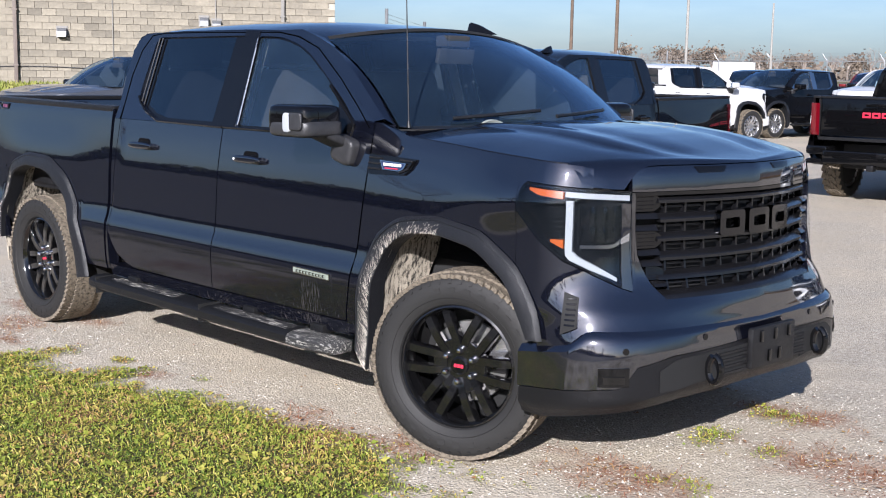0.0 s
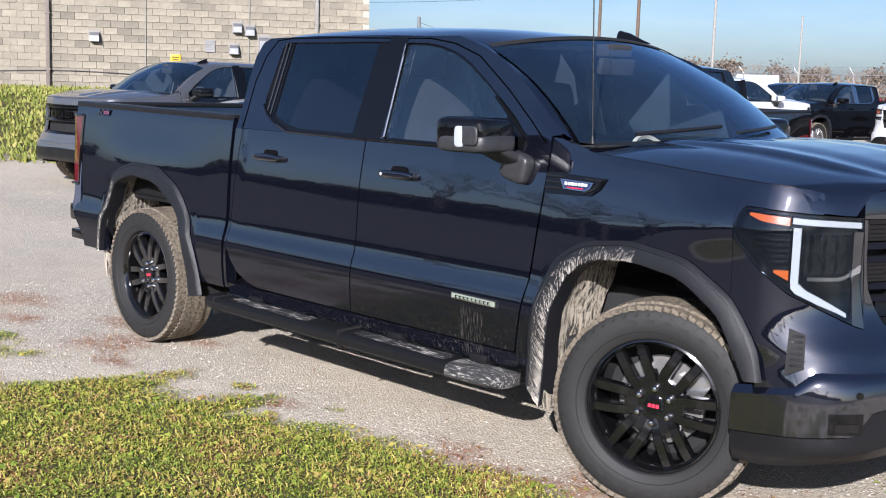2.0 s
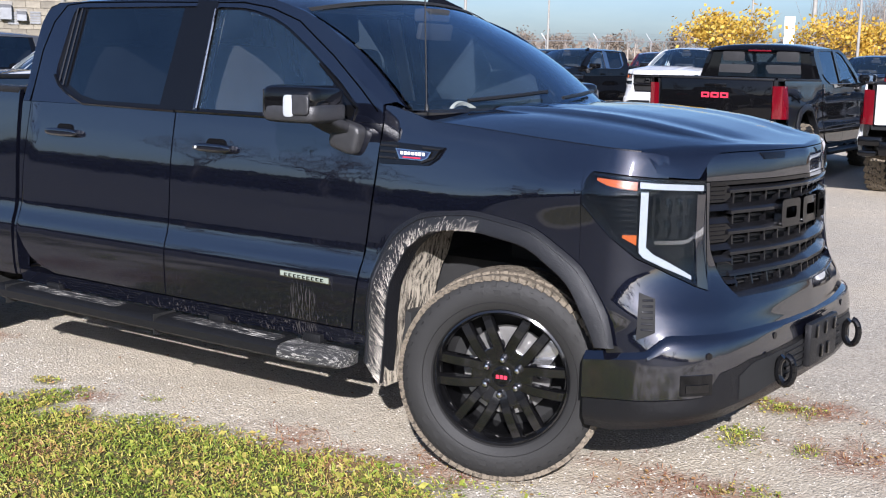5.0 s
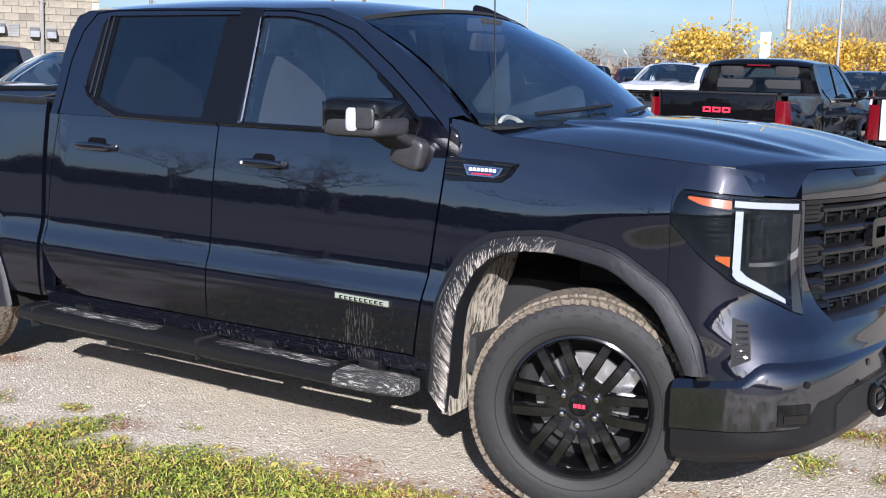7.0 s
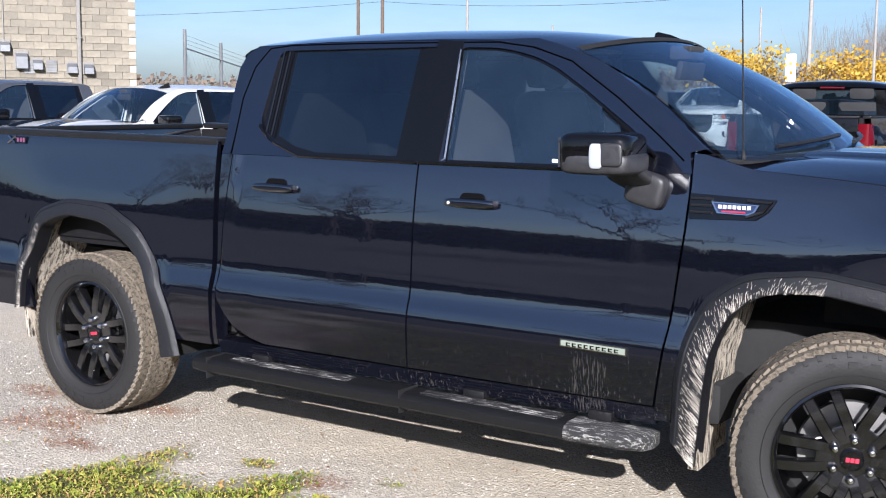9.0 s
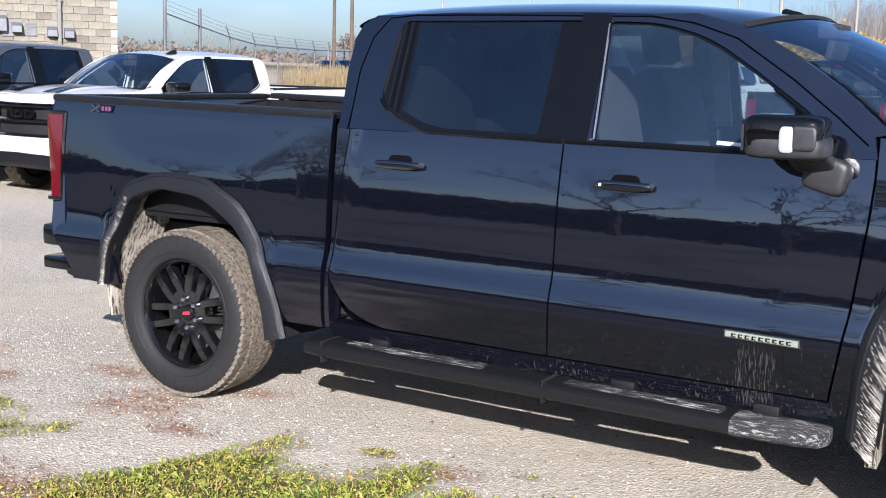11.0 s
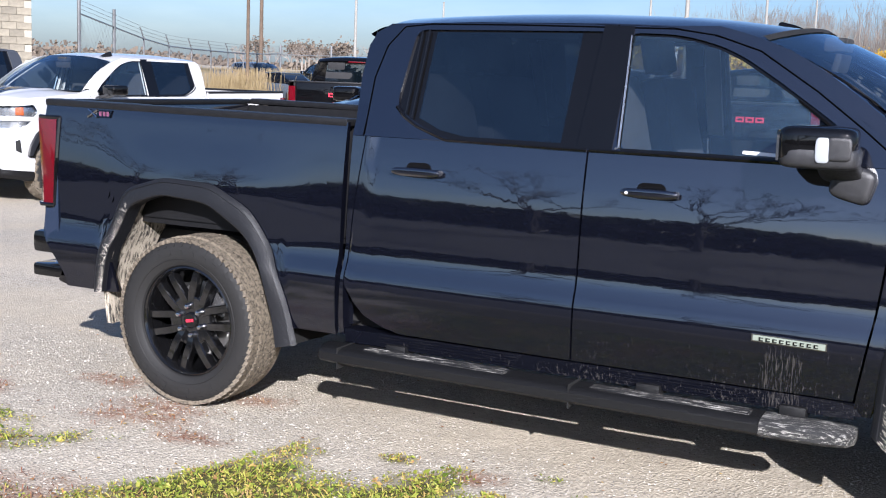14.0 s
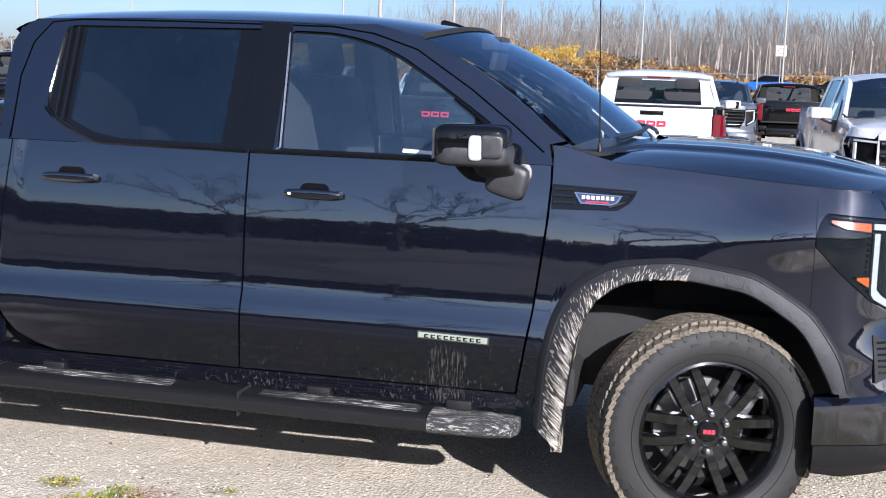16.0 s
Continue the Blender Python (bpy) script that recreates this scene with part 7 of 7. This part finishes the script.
# ---- fences, poles and wires ----
def fence_run(a, b, n, h, label, arm=True, mesh=True):
    """A chain-link run with posts, a top rail and barbed strands."""
    a, b = Vector(a), Vector(b)
    t = thing("chain_link_fence", label, "fence", "", "")
    d = (b - a).normalized()
    side = Vector((-d.y, d.x))
    tops = []
    for i in range(n + 1):
        q = a + (b - a) * i / n
        z = ground_z(q.x, q.y)
        big = i in (0, 1)
        part("post", tube(bmesh.new(), (q.x, q.y, z - 0.1), (q.x, q.y, z + h + (0.6 if big else 0.05)), 0.055 if big else 0.035, None, 8), GALV, t)
        if arm and not big:
            part("arm", tube(bmesh.new(), (q.x, q.y, z + h), (q.x - d.x * 0.25 + side.x * 0.1, q.y - d.y * 0.25, z + h + 0.42), 0.022, None, 6), GALV, t)
        tops.append(Vector((q.x, q.y, z + h)))
    for p, q in zip(tops, tops[1:]):
        part("top_rail", tube(bmesh.new(), p, q, 0.028, None, 6), GALV, t)
    bm = bmesh.new()
    for dz in (0.15, 0.28, 0.42):
        for p, q in zip(tops, tops[1:]):
            tube(bm, p + Vector((0, 0, dz)), q + Vector((0, 0, dz)), 0.006, None, 3, False)
    part("barbed_strands", bm, GALV, t)
    if mesh:
        ln = (b - a).length
        step = 0.35
        bm = bmesh.new()
        k = int(ln / step)
        for i in range(k):
            for sgn in (1, -1):
                p0 = a + (b - a) * (i / k)
                p1 = a + (b - a) * min(1.0, max(0.0, (i + sgn * h / step) / k))
                if (p1 - p0).length < 0.3:
                    continue
                tube(bm, (p0.x, p0.y, ground_z(p0.x, p0.y) + 0.05), (p1.x, p1.y, ground_z(p1.x, p1.y) + h), 0.0035, None, 3, False)
        part("wire_mesh", bm, GALV, t)
    return t


fence_run((-26.2, 23.6), (-40.5, 55.0), 10, 2.35, "chain-link fence with barbed wire beside the block building")
fence_run((-40.5, 55.0), (-12.0, 66.0), 10, 2.3, "long chain-link fence behind the lot", True, False)
fence_run((-12.0, 66.0), (30.0, 68.0), 14, 2.0, "chain-link fence along the far side of the lot", True, False)


def pole(x, y, h, r0, r1, mat, label, cross=False):
    t = thing("utility_pole" if cross else "lot_pole", label, "pole", "", "", pose(x, y, ground_z(x, y)))
    part("shaft", tube(bmesh.new(), (0, 0, -0.2), (0, 0, h), r0, r1, 12), mat, t)
    if cross:
        part("crossarm", box(bmesh.new(), (0, 0, h - 0.6), (2.2, 0.10, 0.12), None, 0.01), WOOD, t)
        for q in (-0.95, -0.4, 0.4, 0.95):
            part("insulator", tube(bmesh.new(), (q, 0, h - 0.54), (q, 0, h - 0.36), 0.05, 0.03, 8), GALV, t)
    else:
        part("cap", tube(bmesh.new(), (0, 0, h), (0, 0, h + 0.03), r1 * 1.3, r1 * 1.1, 10), mat, t)


for x, y, h in ((-27.2, 50.2, 5.2), (-8.6, 40.0, 5.6), (-3.4, 64.4, 6.0), (4.3, 64.5, 6.1), (-15.6, 48.0, 5.6), (-11.2, 63.0, 6.0)):
    pole(x, y, h, 0.06, 0.045, CONCRETE_POLE, "thin pale lot pole without lamp")
pole(-33.0, 41.6, 9.5, 0.085, 0.07, WOOD, "dark weathered timber pole")
pole(-33.5, 52.0, 9.5, 0.09, 0.06, CONCRETE_POLE, "pale concrete utility pole", True)
pole(-24.5, 84.0, 11.0, 0.18, 0.13, CONCRETE_POLE, "pale utility pole carrying wires", True)
pole(-60.0, 80.0, 11.0, 0.18, 0.13, WOOD, "timber utility pole carrying wires", True)
pole(18.0, 92.0, 11.0, 0.18, 0.13, WOOD, "timber utility pole carrying wires", True)
t = thing("overhead_wires", "dark overhead wires between utility poles", "wires")
for (xa, ya), (xb, yb), h in (((-60, 80), (-24.5, 84), 10.5), ((-24.5, 84), (18, 92), 10.5), ((-60, 80), (-24.5, 84), 8.6), ((-24.5, 84), (18, 92), 8.6), ((18, 92), (70, 100), 10.5), ((-120, 74), (-60, 80), 10.5), ((-120, 74), (-60, 80), 8.6)):
    za, zb = ground_z(xa, ya), ground_z(xb, yb)
    pts = [Vector((xa + (xb - xa) * q, ya + (yb - ya) * q, za + (zb - za) * q + h - 1.6 * q * (1 - q) * 2)) for q in np.linspace(0, 1, 14)]
    part("wire", pipe(bmesh.new(), pts, 0.022, 4), CABLE, t)
t = thing("road_sign", "square white and red road sign on a post", "sign", "", "", pose(4.9, 88.0, ground_z(4.9, 88.0)))
part("post", tube(bmesh.new(), (0, 0, 0), (0, 0, 3.4), 0.04), GALV, t)
part("face", box(bmesh.new(), (0, -0.05, 3.3), (0.75, 0.02, 0.75), None, 0.005), WHITE_MARK, t)
bm = bmesh.new()
lathe(bm, [(0.17, -0.066), (0.23, -0.066), (0.23, -0.060), (0.17, -0.060)], 24, close=True)
o = part("ring", bm, RED_MARK, t)
o.matrix_basis = pose(0, 0, 3.3)
t = thing("box_trailer", "white box trailer beyond the fence", "trailer", "", "", at(-39.3, 66.0, 30))
part("box", box(bmesh.new(), (0, 0, 1.3), (2.7, 2.2, 1.5), None, 0.05), WHITE_PAINT, t)
for q in (-1.2, 1.2):
    part("wheel", lathe(bmesh.new(), [(0.001, -1.1), (0.4, -1.1), (0.4, 1.1), (0.001, 1.1)], 18), RUBBER, t).matrix_basis = pose(q, 0, 0.4)
t = thing("notice_board", "plain white board on a post in the lot", "sign", "", "", at(-18.7, 62.0, 10))
part("post", tube(bmesh.new(), (0, 0, 0), (0, 0, 3.6), 0.05), GALV, t)
part("face", box(bmesh.new(), (0, -0.06, 3.0), (0.55, 0.03, 1.5), None, 0.01), WHITE_MARK, t)
road = new("road", mesh_from("road", boxes([((0, 101, 1.44), (500, 7, 0.16))]), ASPHALT, False))
tagged(road, "grey asphalt road beyond the lot", "road", kind="structure")


# ---- trees ----
BARK = tone_by_island("bare_bark", ((0.0, (0.19, 0.16, 0.138)), (1.0, (0.35, 0.305, 0.26))), 0.95)
BARK_DARK = tone_by_island("dark_bark", ((0.0, (0.035, 0.03, 0.026)), (1.0, (0.07, 0.06, 0.05))), 0.95)
LEAF_YELLOW = tone_by_island("yellow_leaves", ((0.0, (0.42, 0.24, 0.03)), (0.5, (0.62, 0.40, 0.05)), (1.0, (0.70, 0.52, 0.10))), 0.7, 0.4)
LEAF_BROWN = tone_by_island("russet_leaves", ((0.0, (0.15, 0.075, 0.035)), (0.6, (0.28, 0.155, 0.06)), (1.0, (0.42, 0.27, 0.09))), 0.8, 0.3)
LEAF_FAR = tone_by_island("far_brown_leaves", ((0.0, (0.13, 0.105, 0.085)), (1.0, (0.25, 0.20, 0.15))), 0.9, 0.2)
LEAF_DARK = tone_by_island("dark_evergreen_leaves", ((0.0, (0.015, 0.025, 0.012)), (1.0, (0.05, 0.065, 0.03))), 0.8, 0.2)


class Lines:
    """Collects tapered twigs and leaves for one mesh."""

    def __init__(self):
        self.v, self.f = [], []

    def twig(self, a, b, r0, r1, seg=3):
        d = (b - a).normalized()
        u = d.orthogonal().normalized()
        w = d.cross(u)
        i = len(self.v)
        for p, r in ((a, r0), (b, r1)):
            for k in range(seg):
                q = 2 * math.pi * k / seg
                self.v.append(tuple(p + (u * math.cos(q) + w * math.sin(q)) * r))
        for k in range(seg):
            j = (k + 1) % seg
            self.f.append((i + k, i + j, i + seg + j, i + seg + k))

    def leaf(self, c, r, rnd):
        n = Vector((rnd.gauss(0, 1), rnd.gauss(0, 1), rnd.gauss(0, 1))).normalized()
        u = n.orthogonal().normalized() * r
        w = n.cross(u).normalized() * r * rnd.uniform(0.5, 1.0)
        i = len(self.v)
        for q in (c - u, c - w, c + u, c + w):
            self.v.append(tuple(q))
        self.f.append((i, i + 1, i + 2, i + 3))

    def mesh(self, name, mat):
        me = bpy.data.meshes.new(name)
        me.from_pydata(self.v, [], self.f)
        me.materials.append(mat)
        return me


def grow(lines, a, d, ln, r, depth, rnd, tips, spread_=0.55, up=0.12):
    b = a + d * ln
    lines.twig(a, b, r, r * 0.62, 5 if depth > 3 else 3)
    tips.append(b)
    if depth == 0:
        return
    for _ in range(2 if depth > 2 else 3):
        nd = (d + Vector((rnd.gauss(0, spread_), rnd.gauss(0, spread_), rnd.gauss(up, spread_ * 0.6)))).normalized()
        grow(lines, a + d * ln * rnd.uniform(0.55, 1.0), nd, ln * rnd.uniform(0.58, 0.86), r * 0.60, depth - 1, rnd, tips, spread_, up)


def make_trees():
    rnd = random.Random(21)
    # bare wood beyond the road: trunks and fine crowns
    lines = Lines()
    for _ in range(580):
        x, y = rnd.uniform(-32, 62), rnd.uniform(118, 150)
        h = rnd.uniform(5.8, 10.2)
        base = Vector((x, y, ground_z(x, y)))
        lean = Vector((rnd.gauss(0, 0.04), rnd.gauss(0, 0.04), 1)).normalized()
        tips = []
        lines.twig(base, base + lean * h * 0.45, 0.10, 0.07, 4)
        grow(lines, base + lean * h * 0.36, lean, h * 0.22, 0.060, 5, rnd, tips, 0.34, 0.40)
    for _ in range(15000):
        x, y = rnd.uniform(-38, 66), rnd.uniform(122, 155)
        b = Vector((x, y, ground_z(x, y)))
        h = rnd.uniform(2.0, 8.8)
        lines.twig(b + Vector((0, 0, h * rnd.uniform(0, 0.5))), b + Vector((rnd.gauss(0, 1.3), rnd.gauss(0, 1.3), h)), 0.026, 0.008, 3)
    stuff("bare_wood", lines.v, lines.f, BARK, "leafless grey autumn woodland beyond the road", "trees")
    lines = Lines()
    for _ in range(36000):
        x, y = rnd.uniform(-36, 62), rnd.uniform(114, 128)
        n = noise.noise(Vector((x * 0.11, 0, 7)))
        h = (2.0 + 2.6 * n + 0.8 * noise.noise(Vector((x * 0.5, 1, 1)))) * (1.5 if x < -6 else 1.0)
        lines.leaf(Vector((x, y, ground_z(x, y) + rnd.random() ** 1.3 * max(0.6, h))), rnd.uniform(0.10, 0.26), rnd)
    stuff("undergrowth", lines.v, lines.f, LEAF_BROWN, "russet undergrowth at the wood's edge", "shrubs")
    for x, y, h, mat, lab in ((-14.5, 116, 4.6, LEAF_YELLOW, "small golden autumn tree at the wood's edge"), (-12.0, 118, 4.0, LEAF_YELLOW, "small golden autumn tree at the wood's edge"), (-8.0, 117, 3.6, LEAF_DARK, "small dark green conifer at the wood's edge"),
                              (-17.8, 115, 4.4, LEAF_YELLOW, "small golden autumn tree at the wood's edge"), (-14.5, 43.8, 4.5, LEAF_YELLOW, "bushy tree with golden yellow leaves"), (-11.8, 47.9, 4.4, LEAF_YELLOW, "bushy tree with golden yellow leaves"), (-10.2, 48.6, 4.0, LEAF_YELLOW, "bushy tree with golden yellow leaves"),
                              (-15.7, 45.0, 4.2, LEAF_YELLOW, "bushy tree with golden yellow leaves")):
        t = thing("tree", lab, "tree", "autumn trees", "", pose(x, y, ground_z(x, y)))
        lines, tips, leaves = Lines(), [], Lines()
        lines.twig(Vector((0, 0, -0.1)), Vector((0, 0, h * 0.3)), h * 0.028, h * 0.02, 7)
        for _ in range(5):
            d = Vector((rnd.gauss(0, 0.55), rnd.gauss(0, 0.55), 1)).normalized()
            grow(lines, Vector((0, 0, h * rnd.uniform(0.22, 0.32))), d, h * 0.26, h * 0.013, 3, rnd, tips, 0.5, 0.22)
        for q in tips:
            for _ in range(11):
                leaves.leaf(q + Vector((rnd.gauss(0, h * 0.055), rnd.gauss(0, h * 0.055), rnd.gauss(0, h * 0.045))), rnd.uniform(0.05, 0.11) * h / 4.5, rnd)
        o = new("trunk", lines.mesh("trunk", BARK))
        o.parent = t
        o = new("crown", leaves.mesh("crown", mat))
        o.parent = t
    # far tree line over the lot
    lines, leaves = Lines(), Lines()
    for _ in range(190):
        a = radians(rnd.uniform(92, 128))
        dist = rnd.uniform(150, 210)
        x, y = 3 + dist * math.cos(a), -5 + dist * math.sin(a)
        if y > 110 and x > -40:
            continue
        h = rnd.uniform(2.6, 4.4)
        base = Vector((x, y, ground_z(x, y)))
        tips = []
        lines.twig(base, base + Vector((0, 0, h * 0.35)), 0.12, 0.09, 4)
        for _ in range(3):
            d = Vector((rnd.gauss(0, 0.35), rnd.gauss(0, 0.35), 1)).normalized()
            grow(lines, base + Vector((0, 0, h * 0.3)), d, h * 0.24, 0.06, 4, rnd, tips, 0.5, 0.2)
        if rnd.random() < 0.2:
            for q in tips:
                for _ in range(2):
                    leaves.leaf(q + Vector((rnd.gauss(0, 0.5), rnd.gauss(0, 0.5), rnd.gauss(0, 0.4))), rnd.uniform(0.10, 0.24), rnd)
    stuff("far_trees", lines.v, lines.f, BARK, "distant leafless trees behind the lot", "trees")
    for _ in range(9000):
        a = radians(rnd.uniform(90, 138))
        dist = rnd.uniform(165, 215)
        x, y = 3 + dist * math.cos(a), -5 + dist * math.sin(a)
        leaves.leaf(Vector((x, y, ground_z(x, y) + rnd.random() ** 1.5 * (1.4 + 1.4 * noise.noise(Vector((x * 0.04, y * 0.04, 0)))))), rnd.uniform(0.2, 0.5), rnd)
    stuff("far_shrubs", leaves.v, leaves.f, LEAF_FAR, "distant brown autumn foliage and hedges", "shrubs")
    # bare trees and a dark hedge on the camera's side, mirrored in the paint
    lines = Lines()
    for x, y, h in ((-22, -30, 9), (-14, -34, 11), (-7, -29, 9.5), (-2, -36, 12), (4, -31, 10), (10, -34, 11), (16, -30, 9), (23, -35, 12), (30, -40, 12), (-30, -38, 12), (38, -36, 11), (-40, -40, 12)):
        tips = []
        base = Vector((x, y, 0))
        lines.twig(base, base + Vector((0, 0, h * 0.28)), h * 0.022, h * 0.018, 7)
        for _ in range(4):
            d = Vector((rnd.gauss(0, 0.45), rnd.gauss(0, 0.45), 1)).normalized()
            grow(lines, base + Vector((0, 0, h * 0.25)), d, h * 0.24, h * 0.011, 5, rnd, tips, 0.48, 0.2)
    stuff("roadside_trees", lines.v, lines.f, BARK_DARK, "bare trees across from the parked truck", "trees")
    lines = Lines()
    for _ in range(22000):
        x, y = rnd.uniform(-95, 95), rnd.uniform(-52, -44)
        top = 3.6 + 1.4 * noise.noise(Vector((x * 0.12, 0, 0))) + 0.8 * noise.noise(Vector((x * 0.6, 2, 0)))
        lines.leaf(Vector((x, y, rnd.random() * top)), rnd.uniform(0.3, 0.7), rnd)
    stuff("hedge_row", lines.v, lines.f, LEAF_DARK, "dark hedge row across from the parked truck", "hedge")
    # dry stems by the fence
    lines = Lines()
    for _ in range(2600):
        q = rnd.random()
        x, y = -31.5 - 6.0 * q + rnd.gauss(0, 0.7), 37.0 + 14.0 * q + rnd.gauss(0, 0.7)
        z = ground_z(x, y)
        h = rnd.uniform(0.6, 1.7)
        lines.twig(Vector((x, y, z)), Vector((x + rnd.gauss(0, 0.15), y + rnd.gauss(0, 0.15), z + h)), 0.014, 0.006, 3)
    stuff("tall_dry_grass", lines.v, lines.f, DRY_GRASS, "tall straw-coloured dry grass along the fence", "grass")


make_trees()
